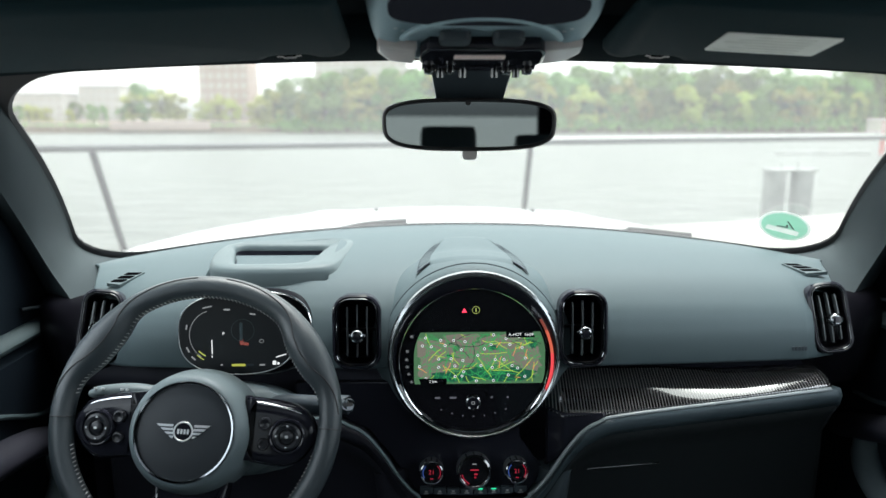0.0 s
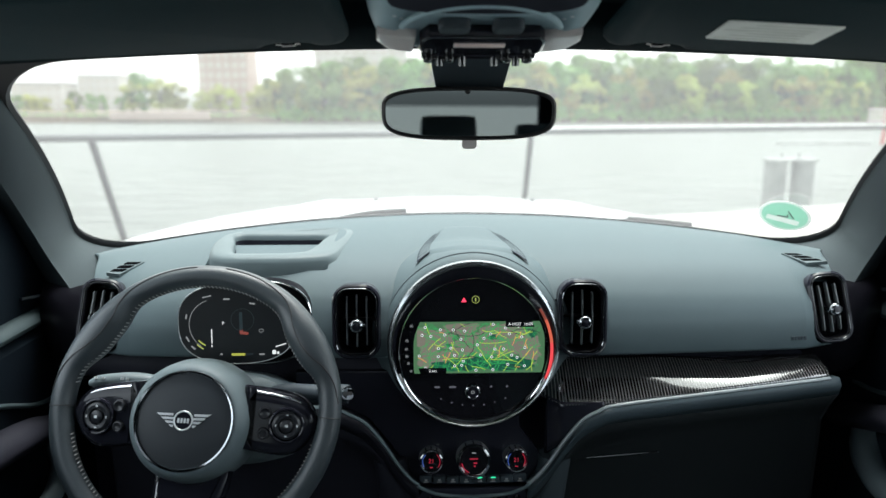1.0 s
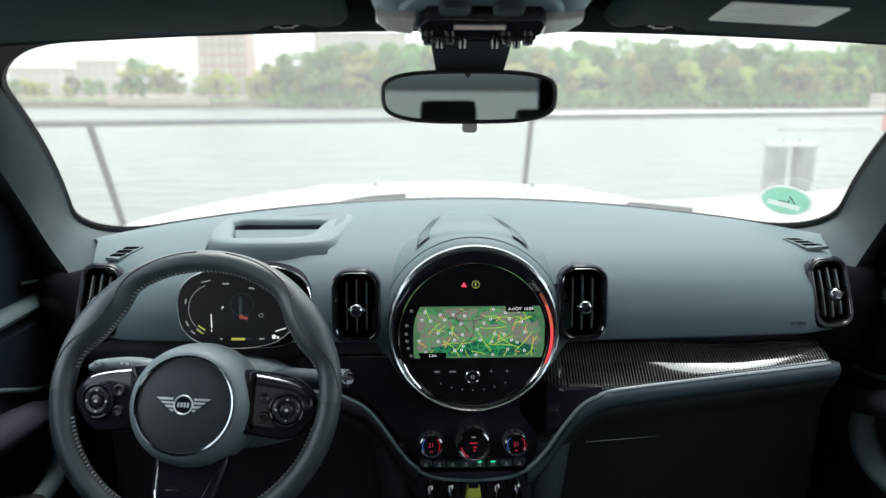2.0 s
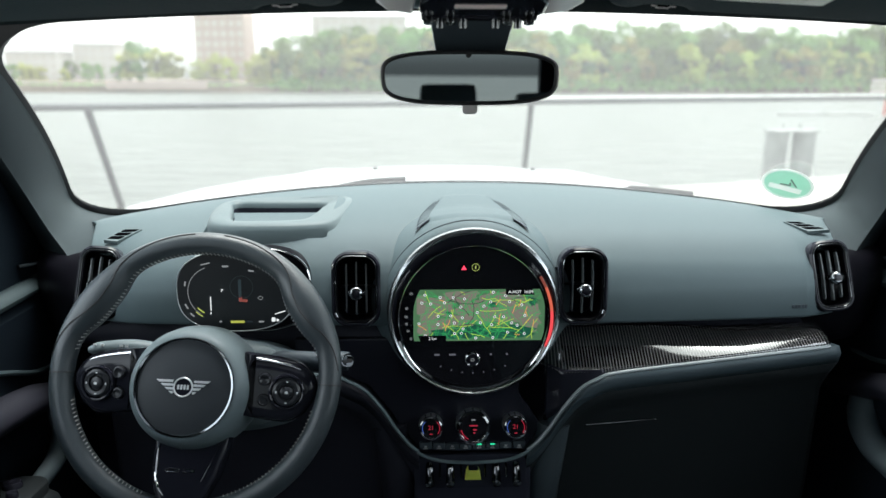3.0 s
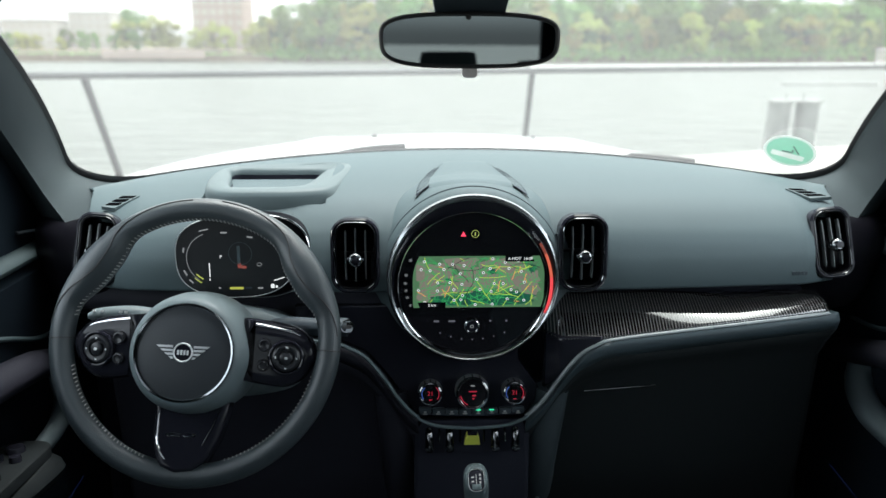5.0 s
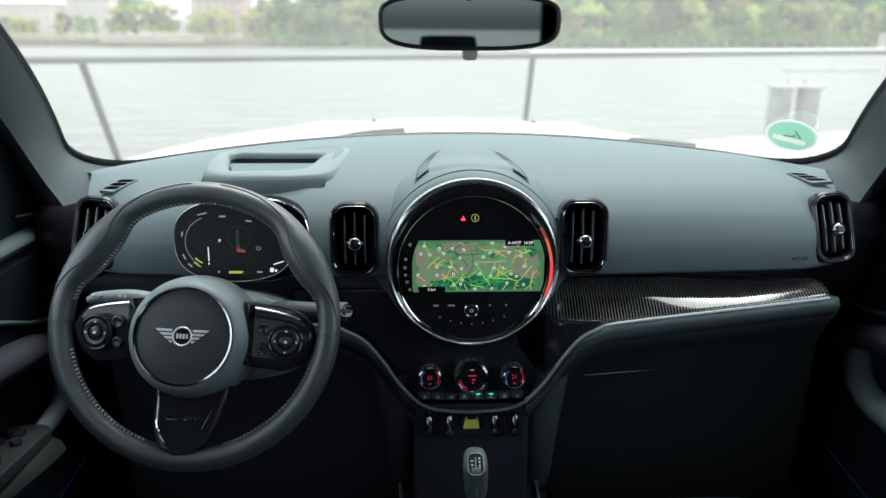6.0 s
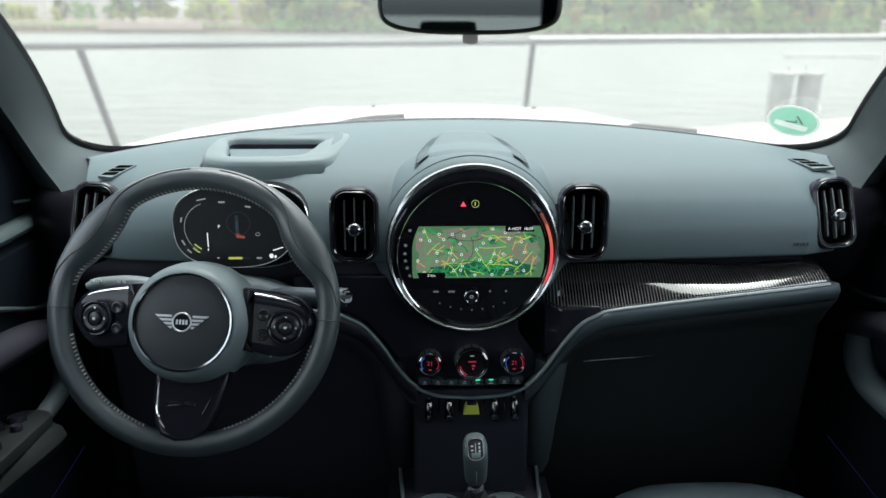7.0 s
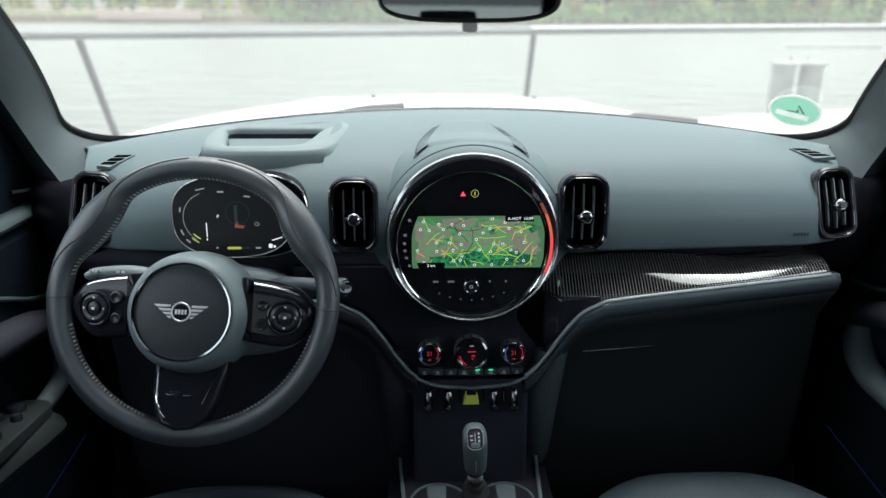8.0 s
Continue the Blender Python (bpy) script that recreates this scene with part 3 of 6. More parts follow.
def away(x):
    """The trim's turn towards the windscreen at the dashboard's ends."""
    return 0.006 * (max(0, x - 0.505) / 0.07) ** 2


bm = B()
sheet(bm, lambda x, v: Vector((x, 0.905 + 0.03 * (x / 0.66) ** 2 - 0.012 * math.sin(math.pi * v), 0.985 + (lip(max(abs(x), 0.205)) - 0.02 - 0.985) * v)), steps(-0.60, -0.09, 30), steps(0, 1, 8))
solid(part("driver_strip", bm, KNEE, dash, "black trim strip"), 0.004)


def strip_point(x, v):
    """The ribbed strip slopes out from under the pad to the trim lip, slightly bowed."""
    a = (x / 0.66) ** 2
    out = min(max((x - 0.095) / 0.035, 0), 1)
    z0, y0, z1 = float(np.interp(x, (0.28, 0.40, 0.53), (0.970, 0.962, 0.965))), 0.905 + 0.03 * a, max(lip(x) - 0.004, 0.918)
    y1 = y0 - 0.014 - 0.045 * out + away(x)
    bow = (0.0015 + 0.005 * min(max((x - 0.30) / 0.22, 0), 1)) * 4 * v * (1 - v) * out
    y, z = y0 + (y1 - y0) * v - 0.5 * bow, z0 + (z1 - z0) * v + 0.85 * bow
    return Vector((x, y, z))


# The right end is cut where the strip would fade into shade.
bm = sheet(B(), strip_point, steps(0.07, 0.532, 58), steps(0, 1, 15))
solid(part("ribbed_strip", bm, RIBBED, dash, "gloss black trim strip with fine vertical ribs"), 0.004)
solid(part("side_face", sheet(B(), side_point, steps(0.108, 0.190, 20), steps(0, 1, 6)), GLOSS, dash, "plain gloss black face beside the stack"), 0.003)

# Dark sheet gives the shade between pad and strip as colour.
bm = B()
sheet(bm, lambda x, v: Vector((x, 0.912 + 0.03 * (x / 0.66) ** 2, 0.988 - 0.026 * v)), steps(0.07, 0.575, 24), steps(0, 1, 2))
solid(part("gap_shade_sheet", bm, VOID, dash, "dark sheet for the shade in the gap under the dashboard pad"), 0.004)


# knee panels left and right of the stack, with a padded upper roll
# Lit and shaded tones by side: passenger's roll and lip paler than driver's.
for s, nm, lab in ((1, "glovebox", "black glovebox and knee panel"), (-1, "knee_panel", "black driver's knee panel")):
    # Last x cuts roll and lip short, shaping the shadow beside the door.
    xs = [0.080, 0.095, 0.11, 0.125, 0.14, 0.158, 0.185, 0.22, 0.30, 0.40, 0.50, 0.525, 0.546]
    rings = []
    for x in spline([(x, 0, 0) for x in xs], 3):
        x = x.x
        z, a = lip(x), x / 0.66
        y0 = 0.842 + 0.03 * a * a + away(x)
        rings.append([Vector((s * x, y, zz)) for y, zz in ((y0 + 0.06, z - 0.018), (y0 + 0.02, z - 0.012), (y0 + 0.003, z - 0.009), (y0 - 0.004, z - 0.018), (y0 + 0.0, z - 0.034),
                      (y0 + 0.018, z - 0.06), (y0 + 0.035, z - 0.09), (y0 + 0.04, 0.70), (y0 + 0.05, 0.58), (y0 + 0.09, 0.46), (y0 + 0.16, 0.38), (y0 + 0.4, 0.31))])
    bm = B()
    skin(bm, [r[4:] for r in rings], closed=False)
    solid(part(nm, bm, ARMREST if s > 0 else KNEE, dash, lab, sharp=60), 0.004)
    # The paler roll colour stops where the lit band under the lip fades.
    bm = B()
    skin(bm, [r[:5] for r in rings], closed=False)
    solid(part("padded_roll", bm, ROLL if s > 0 else KNEE, dash, "padded grey-black roll, light and shade in its colour", sharp=60), 0.004)
    if s < 0:
        xs = [x for x in xs if x < 0.42]
    bm = B()
    path = [Vector((s * x.x, 0.838 + 0.03 * (x.x / 0.66) ** 2 + away(x.x), lip(x.x) - 0.004)) for x in spline([(x, 0, 0) for x in xs[:-1]], 5)]
    tube(bm, path, 0.0034, 10, squash=0.8)
    part("trim_lip", bm, TRIM if s > 0 else SOFT, dash, "grey satin trim lip, light and shade in its colour")
bm = B()
tube(bm, [Vector((x, 0.834, lip(x) - 0.004)) for x in steps(-0.082, 0.082, 24)], 0.0032, 10, squash=0.7)
part("trim_lip", bm, SOFT, dash, "grey satin trim lip, light and shade in its colour")
bm = B()
slab(bm, rrect(0.10, 0.010, 0.0045, 3), 0.006, face_m(0.25, 0.894, 0.826, 12), 0.002)
tube(bm, [(0.172, 0.8690, 0.8235), (0.283, 0.8740, 0.829)], 0.0014, 8)
part("glovebox_handle", bm, DARKCHROME, dash, "thin dark satin glovebox handle")
# raised bars of the airbag mark
bm = B()
for k in range(5):
    slab(bm, rrect(0.0035, 0.006, 0.001, 2), 0.0012, face_m(0.478 + k * 0.0047, 0.8835, 1.004, 6), 0.0004)
part("airbag_mark", bm, SOFT_DARK, dash)


# ---- air vents ----
SLAT = mat("grey_slat_plastic", (0.0735, 0.084, 0.0875), 0.38, spec=0.5)


def vent(x, y, z, w, h, turn, label):
    mid = abs(x) < 0.3
    m = face_m(x, y, z, 6 if mid else 17, turn) @ Matrix.Rotation(radians(0 if mid else math.copysign(6, x)), 4, "Z")
    v = thing("air_vent", label, "air vent", m.translation, group="dashboard air vents")
    out = rrect(w, h, w * 0.36, 8)
    low = 0.0 if mid else 0.006
    part("bezel", hoop(B(), out, inset(out, 0.0058), 0.0225 - low * 0.5, m, 0.0025, -0.016), GLOSS, v, "gloss black bezel")
    part("rim", hoop(B(), inset(out, 0.0050), inset(out, 0.0061), 0.0226 - low * 0.5, m, 0.0005, -0.016), HUBCHROME if mid else DARKCHROME, v, "thin smoked chrome rim")
    part("well", slab(B(), inset(out, 0.005), 0.003, m, 0.0, -0.045), HOLE, v)
    part("throat", hoop(B(), inset(out, 0.0058), inset(out, 0.0082), 0.045, m, 0.001, -0.043), BEZEL, v, "black vent throat")
    for k in (-1, 0, 1):
        bm = B()
        outl = [Vector(q) for q in ((-0.0009, -0.006), (0.0009, -0.006), (0.0011, 0.0), (0.0008, 0.0025), (-0.0008, 0.0025), (-0.0011, 0.0))]
        half = h / 2 - 0.016 - 0.003 * abs(k)
        skin(bm, [[m @ Vector((k * w * 0.205 + p.x * f, yy, p.y - 0.003 * abs(yy / half) ** 3)) for p in outl] for yy, f in ((-half, 0.7), (-half * 0.9, 1), (0, 1), (half * 0.9, 1), (half, 0.7))])
        part("slat", bm, SLAT, v, "upright grey vent slat")
    bm = B()
    block(bm, m @ Matrix.Translation((0, 0, -0.02)), w - 0.018, 0.004, 0.008, 0.001)
    part("crossbar", bm, BEZEL, v)
    kn = m @ Matrix.Translation((0.001, -0.004, 0.001))
    bm = lathe(B(), [(0.004, -0.012), (0.0055, -0.002), (0.0085, 0.003), (0.0104, 0.009), (0.0100, 0.0135), (0.0082, 0.0165), (0.0062, 0.0175), (0.0058, 0.0163), (0.0, 0.0160)], kn, 24)
    knob = part("knob", bm, HUBCHROME, v, "chrome vent knob")
    bm = B()
    block(bm, kn @ Matrix.Translation((0, 0.0005, 0.0085)), 0.0235, 0.0062, 0.0055, 0.0022)
    part("knob_bar", bm, HUBCHROME, knob, "chrome cross piece")
    part("cap", lathe(B(), [(0.0054, 0.0156), (0.0050, 0.0182), (0.0, 0.0188)], kn, 20), GLOSS, knob)
    return v


vent(-0.1675, 0.868, 1.041, 0.069, 0.108, 0, "gloss black oval air vent beside the round display")
vent(0.157, 0.868, 1.043, 0.0705, 0.112, 0, "gloss black oval air vent beside the round display")
vent(0.543, 0.9060, 1.045, 0.0600, 0.107, -2, "gloss black oval air vent beside the passenger door")
vent(-0.546, 0.9060, 1.042, 0.0610, 0.108, 2, "gloss black oval air vent beside the driver's door")

# ---- round central display ----
CX, CY, CZ, TILT = 0.0, 0.862, 1.006, 3
display = thing("central_display", "round black central display with lit map", "display", (CX, CY + 0.05, CZ - 0.1))
dm = face_m(CX, CY, CZ, TILT) @ Matrix.Scale(0.985, 4)


def ring_pts(r, ry, cy, z, n=96):
    return [dm @ Vector((r * math.cos(2 * math.pi * k / n), cy + ry * math.sin(2 * math.pi * k / n), z)) for k in range(n)]


# cowl that swells out of the dashboard round the display: half width, half height, centre, depth
COWL = ((0.118, 0.118, 0.0, -0.004), (0.1215, 0.1215, 0.0, 0.001), (0.1255, 0.1260, 0.0, -0.002), (0.1295, 0.1305, 0.001, -0.011), (0.143, 0.1342, 0.001, -0.035), (0.172, 0.1368, 0.0, -0.07),
        (0.205, 0.1395, -0.003, -0.12), (0.225, 0.142, -0.010, -0.2), (0.25, 0.142, -0.022, -0.27))


def cowl_top(x, y):
    """Height of the cowl's crest at a place."""
    d = -(y - CY) / 0.985
    for a, b in zip(COWL[2:], COWL[3:]):
        if b[3] <= d:
            break
    t = min(max((d - a[3]) / (b[3] - a[3]), 0), 1)
    w, h, c = (a[k] + (b[k] - a[k]) * t for k in range(3))
    return CZ + 0.985 * (c + h * math.sqrt(max(1 - (x / w) ** 2, 0))) + d * 0.052


bm = B()
skin(bm, [ring_pts(r, h, c, z) for r, h, c, z in COWL], cap=False)
part("cowl", bm, SOFT, display, "soft grey-black cowl", sharp=50)
bm = B()
tube(bm, [dm @ Vector((0.1343 * math.cos(radians(a)), 0.001 + 0.1325 * math.sin(radians(a)), -0.0205)) for a in steps(8, 172, 60)], 0.0009, 6)
part("seam", bm, SOFT_DARK, display, "fine seam round the cowl")
bm = B()
skin(bm, [ring_pts(r, r, c, z) for r, c, z in ((0.1258, 0, -0.006), (0.1258, 0, 0.002), (0.1243, 0, 0.0058), (0.1208, -0.0005, 0.0080), (0.1185, -0.001, 0.006), (0.1172, -0.001, -0.004), (0.1258, 0, -0.006))], cap=False)
part("outer_ring", bm, RINGSATIN, display, "satin silver outer ring")
bm = B()
skin(bm, [ring_pts(r, r, c, z) for r, c, z in ((0.1180, -0.001, 0.005), (0.1150, -0.005, 0.0005), (0.1095, -0.0098, -0.006), (0.1088, -0.0100, -0.012))], cap=False)
part("bezel", bm, GLOSS, display, "gloss black bezel")
bm = B()
skin(bm, [ring_pts(r, r, -0.0102, z) for r, z in ((0.1106, -0.008), (0.1106, 0.001), (0.1098, 0.0028), (0.1088, 0.0018), (0.1080, -0.009))], cap=False)
part("inner_ring", bm, CHROME, display, "thin chrome inner ring")
bm = B()
skin(bm, [ring_pts(0.1092, 0.1092, -0.0102, -0.0115), ring_pts(0.1092, 0.1092, -0.0102, -0.0065)])
glass_face = part("glass", bm, SCREEN, display, "gloss black display glass")


def arc_band(bm, a0, a1, r0, r1, z, n=40, cy=-0.0045):
    lo = [[dm @ Vector((r * math.cos(radians(a)), cy + r * math.sin(radians(a)), zz)) for r, zz in ((r0, z), (r0, z + 0.0015), (r1, z + 0.0022), (r1, z))] for a in steps(a0, a1, n)]
    skin(bm, lo)
    return bm


LED_R, LED_O = glow("led_red", (1.0, 0.09, 0.10), 0.115), glow("led_orange", (1.0, 0.20, 0.11), 0.085)
LED_D = glow("led_dim_red", (0.55, 0.13, 0.09), 0.05)
for a0, a1, mt, lab in ((24, 33, LED_D, "dim red end of the light guide"), (6, 24, LED_O, "orange lit light guide"), (-22, 6, LED_R, "red lit light guide"),
                        (-35, -22.3, PRINT, "unlit pale light guide end"), (197, 220, PRINT, "unlit pale light guide end")):
    part("light_bar", arc_band(B(), a0, a1, 0.1122, 0.1162, 0.0022, cy=-0.0085), mt, display, lab)

# the map on the glass
SZ = -0.0060
MAP_Y = -0.0035
RS = 0.1066


def flat_poly(bm, pts, z):
    bm.faces.new([bm.verts.new(dm @ Vector((x, y, z))) for x, y in pts])


def stroke(bm, pts, w, z):
    """A flat line on the display."""
    pts = [Vector(p) for p in pts]
    for a, b in zip(pts, pts[1:]):
        if (b - a).length < 1e-6:
            continue
        d = (b - a).normalized()
        q = Vector((-d.y, d.x)) * w / 2
        flat_poly(bm, [(a - q - d * w * 0.3)[:], (b - q + d * w * 0.3)[:], (b + q + d * w * 0.3)[:], (a + q - d * w * 0.3)[:]], z)


def map_edge(side, y):
    lim = math.sqrt(max(RS * RS - (y + 0.0102) ** 2, 0))
    return min(lim, 0.107) * side


M_X0 = -0.087
rng = random.Random(7)
y0, y1 = MAP_Y - 0.041, MAP_Y + 0.037
rows = steps(y0, y1, 12)
base = [(min(map_edge(1, y), 0.105), y) for y in rows] + [(max(map_edge(-1, y) + 0.014, M_X0 - 0.001 + 0.010 * max(0, (y - MAP_Y) / 0.037) ** 2), y) for y in reversed(rows)]
MAPG = glow("map_field_green", (0.062, 0.140, 0.066), 0.155)
MAPB = glow("map_town_grey", (0.165, 0.150, 0.118), 0.155)
MAPD = glow("map_wood_green", (0.010, 0.075, 0.042), 0.155)
MAPY = glow("map_road_yellow", (0.36, 0.50, 0.06), 0.155)
MAPO = glow("map_road_orange", (0.65, 0.26, 0.08), 0.17)
MAPL = glow("map_road_green", (0.035, 0.29, 0.08), 0.155)
MAPK = glow("map_mark_dark", (0.02, 0.03, 0.03), 0.122)
MAPW = glow("screen_white", (0.72, 0.74, 0.72), 0.155)
FAINT = glow("screen_faint_grey", (0.13, 0.13, 0.15), 0.10)
DIM = glow("screen_dim_grey", (0.22, 0.23, 0.23), 0.13)
bm = B()
flat_poly(bm, base, SZ)
map_part = part("map", bm, MAPG, display, "lit map in greens and greys", smooth=False)


def inside(x, y, pad=0.002):
    lx = min(map_edge(1, y), 0.105) - pad
    return y0 + pad < y < y1 - pad and M_X0 + 0.003 + pad < x < lx


def blob(bm, cx, cy, rx, ry, z):
    pts = []
    for k in range(18):
        t = 2 * math.pi * k / 18
        j = rng.uniform(0.65, 1.25)
        x, y = cx + rx * j * math.cos(t), cy + ry * j * math.sin(t)
        y = min(max(y, y0 + 0.0005), y1 - 0.0005)
        x = min(max(x, M_X0 + 0.004), min(map_edge(1, y), 0.105) - 0.0008)
        pts.append((x, y))
    flat_poly(bm, pts, z)


bm = B()
for cx, cy, rx, ry in ((-0.052, 0.012, 0.024, 0.016), (0.004, 0.008, 0.028, 0.016), (0.045, 0.022, 0.03, 0.012), (0.075, 0.000, 0.020, 0.018), (-0.058, -0.016, 0.02, 0.010), (-0.02, 0.028, 0.024, 0.008), (0.045, -0.002, 0.020, 0.014), (-0.02, -0.010, 0.022, 0.009), (0.015, -0.008, 0.014, 0.008), (-0.066, 0.0, 0.014, 0.012), (-0.076, 0.014, 0.012, 0.012), (0.088, -0.014, 0.010, 0.014), (-0.072, -0.024, 0.012, 0.008)):
    bm = B()
    blob(bm, cx, cy - 0.004, rx * 1.12, ry * 1.12, SZ + 0.0001 + 0.00001 * rng.random())
    part("map_town", bm, MAPB, map_part, smooth=False)
bm = B()
for cx, cy, rx, ry in ((0.050, -0.027, 0.040, 0.013), (-0.035, -0.030, 0.030, 0.009), (0.0, -0.026, 0.03, 0.012), (0.087, 0.018, 0.006, 0.008), (0.028, 0.014, 0.008, 0.004), (-0.034, 0.002, 0.007, 0.003)):
    bm = B()
    blob(bm, cx, cy - 0.004, rx, ry * 0.85, SZ + 0.0002 + 0.00001 * rng.random())
    part("map_wood", bm, MAPD, map_part, smooth=False)


def road(bm, w, z, step=0.0036, turn=0.28, length=14):
    x, y = rng.uniform(-0.075, 0.09), rng.uniform(y0, y1)
    a = rng.uniform(0, 6.28)
    pts = []
    for _ in range(length):
        if not inside(x, y):
            break
        pts.append((x, y))
        a += rng.uniform(-turn, turn)
        x, y = x + step * math.cos(a), y + step * math.sin(a)
    stroke(bm, pts, w, z)


for nm, mt, cnt, w, dz in (("map_lane", MAPL, 210, 0.0007, 0.0003), ("map_road", MAPY, 34, 0.0010, 0.0004), ("map_jam", MAPO, 16, 0.0009, 0.0005), ("map_rail", MAPK, 10, 0.0008, 0.00055)):
    bm = B()
    for _ in range(cnt):
        road(bm, w, SZ + dz, length=rng.randint(3, 6) if nm == "map_jam" else rng.randint(5, 17))
    part(nm, bm, mt, map_part, kind="stuff", smooth=False)
bm, bm2 = B(), B()
for k in range(40):
    x, y = -0.078 + 0.0215 * (k % 8) + rng.uniform(-0.008, 0.008), y0 + 0.008 + 0.0155 * (k // 8) + rng.uniform(-0.006, 0.006)
    if inside(x, y, 0.004):
        flat_poly(bm, [(p.x + x, p.y + y) for p in circle(0.0021, 12)], SZ + 0.0006)
        flat_poly(bm2, [(p.x + x, p.y + y) for p in circle(0.0012, 10)], SZ + 0.0007)
part("map_pin", bm, MAPW, map_part, kind="stuff", smooth=False)
part("map_pin_core", bm2, MAPK, map_part, kind="stuff", smooth=False)
bm = B()
flat_poly(bm, [(0.047, y1 - 0.0085), (0.0895, y1 - 0.0085), (0.086, y1 + 0.0002), (0.047, y1 + 0.0002)], SZ + 0.0008)
flat_poly(bm, [(-0.078, y0 - 0.0002), (-0.040, y0 - 0.0002), (-0.040, y0 + 0.0085), (-0.081, y0 + 0.0085)], SZ + 0.0008)
part("map_caption", bm, SCREEN, map_part, kind="stuff", smooth=False)


def write(text, size, m, material, parent, name="lettering", label="", align="CENTER"):
    cu = bpy.data.curves.new(name, "FONT")
    cu.body, cu.size, cu.align_x, cu.align_y, cu.extrude = text, size, align, "CENTER", 0.0001
    tmp = bpy.data.objects.new("tmp", cu)
    scene.collection.objects.link(tmp)
    dg = bpy.context.evaluated_depsgraph_get()
    me = bpy.data.meshes.new_from_object(tmp.evaluated_get(dg))
    bpy.data.objects.remove(tmp)
    bm = bmesh.new()
    bm.from_mesh(me)
    bpy.data.meshes.remove(me)
    bmesh.ops.transform(bm, matrix=m, verts=bm.verts)
    return part(name, bm, material, parent, label, smooth=False)


def on_screen(x, y, dz=0.001):
    return dm @ Matrix.Translation((x, y, SZ + dz))


write("A-HOT  16:09", 0.0062, on_screen(0.069, y1 - 0.0042), MAPW, map_part)
write("2 km", 0.0058, on_screen(-0.060, y0 + 0.004), MAPW, map_part)
# warning triangle, ring symbol, side icons and touch keys
RED = glow("warning_red", (1.0, 0.05, 0.10), 0.240)
LIME = glow("symbol_lime", (0.50, 0.58, 0.15), 0.10)
bm = B()
flat_poly(bm, [(-0.0182, 0.0628), (-0.0102, 0.0628), (-0.0142, 0.0696)], SZ + 0.0004)
part("warning_triangle", bm, RED, glass_face, "red warning triangle", smooth=False)
bm = B()
hoop(bm, circle(0.0056, 28, 0.0028, 0.0664), circle(0.0049, 28, 0.0028, 0.0664), 0.0004, dm, 0, SZ + 0.0003)
slab(bm, [Vector((0.0020, 0.0638)), Vector((0.0036, 0.0638)), Vector((0.0036, 0.0690)), Vector((0.0020, 0.0690))], 0.0004, dm, 0, SZ + 0.0003)
part("ring_symbol", bm, LIME, glass_face, "lime ring symbol", smooth=False)
bm = B()
for k, y in enumerate((0.0276, 0.0055, -0.0071, -0.0179, -0.0287, -0.0406)):
    x = -0.0985 + 0.0077 * (abs(y + 0.0075) / 0.035) ** 2
    hoop(bm, rrect(0.0044, 0.0036, 0.0010 + 0.0002 * k, 3), rrect(0.0034, 0.0026, 0.0006, 3), 0.0003, dm @ Matrix.Translation((x, y, 0)), 0, SZ + 0.0003)
    slab(bm, rrect(0.002, 0.0012, 0.0004, 2), 0.0003, dm @ Matrix.Translation((x, y, 0)), 0, SZ + 0.0003)
part("side_icon", bm, DIM, glass_face, "column of small white icons", kind="stuff", smooth=False)
bm = B()
for x, w in ((-0.0535, 0.008), (-0.0306, 0.010), (0.0266, 0.003), (0.0504, 0.003)):
    slab(bm, rrect(w, 0.0028, 0.0006, 2), 0.0003, dm @ Matrix.Translation((x, -0.0655, 0)), 0, SZ + 0.0003)
for k in range(-3, 4):
    slab(bm, rrect(0.002, 0.002, 0.0006, 2), 0.0003, dm @ Matrix.Translation((k * 0.016, -0.0945 + 0.0012 * k * k, 0)), 0, SZ + 0.0003)
part("touch_key", bm, FAINT, glass_face, "dim touch keys", kind="stuff", smooth=False)
hm = dm @ Matrix.Translation((-0.001, -0.0725, SZ))
kn = part("rotary_button", lathe(B(), [(0.0112, 0.0), (0.0112, 0.004), (0.0098, 0.0055), (0.0084, 0.005), (0.0078, 0.003)], hm, 32), CHROME, display, "chrome-ringed home button")
part("button_face", lathe(B(), [(0.0082, 0.001), (0.0078, 0.0038), (0.0, 0.0045)], hm, 28), GLOSS, kn)
bm = B()
hoop(bm, rrect(0.0052, 0.0045, 0.001, 2), rrect(0.0034, 0.0028, 0.0006, 2), 0.0004, hm, 0, 0.0044)
part("button_icon", bm, DIM, kn, smooth=False)

# ---- speaker grille on the dashboard's top ----
sp = thing("speaker_grille", "rounded speaker lid with slatted grilles on the dashboard", "speaker grille", (0, 0.98, 1.13))


def crest(x, y):
    """Height of the swelling behind the display."""
    a, b = cowl_top(x, y), dash_top(x, y)
    return (a + b + math.sqrt((a - b) ** 2 + 0.00002)) / 2


def lid_edge(v, k):
    """Half width and depth along a grille: k 0 at the lid, 1 at the outer edge."""
    x0, x1 = 0.0625 - 0.0205 * v + 0.005 * math.sin(math.pi * v), 0.0815 - 0.0285 * v + 0.007 * math.sin(math.pi * v)
    y0, y1 = 0.926 + 0.122 * v, 0.905 + 0.135 * v
    return x0 + (x1 - x0) * k, y0 + (y1 - y0) * k


def hump(u, v):
    x, y = lid_edge(v, 0.04)
    if v > 0.999:
        y += 0.004
    y = y - 0.018 * (1 - v) * (1 - u * u) + 0.030 * v ** 3 * (1 - u ** 4)
    return Vector((x * u, y, crest(x * u, y) - 0.001 + 0.0033 * min(1, v * 10)))


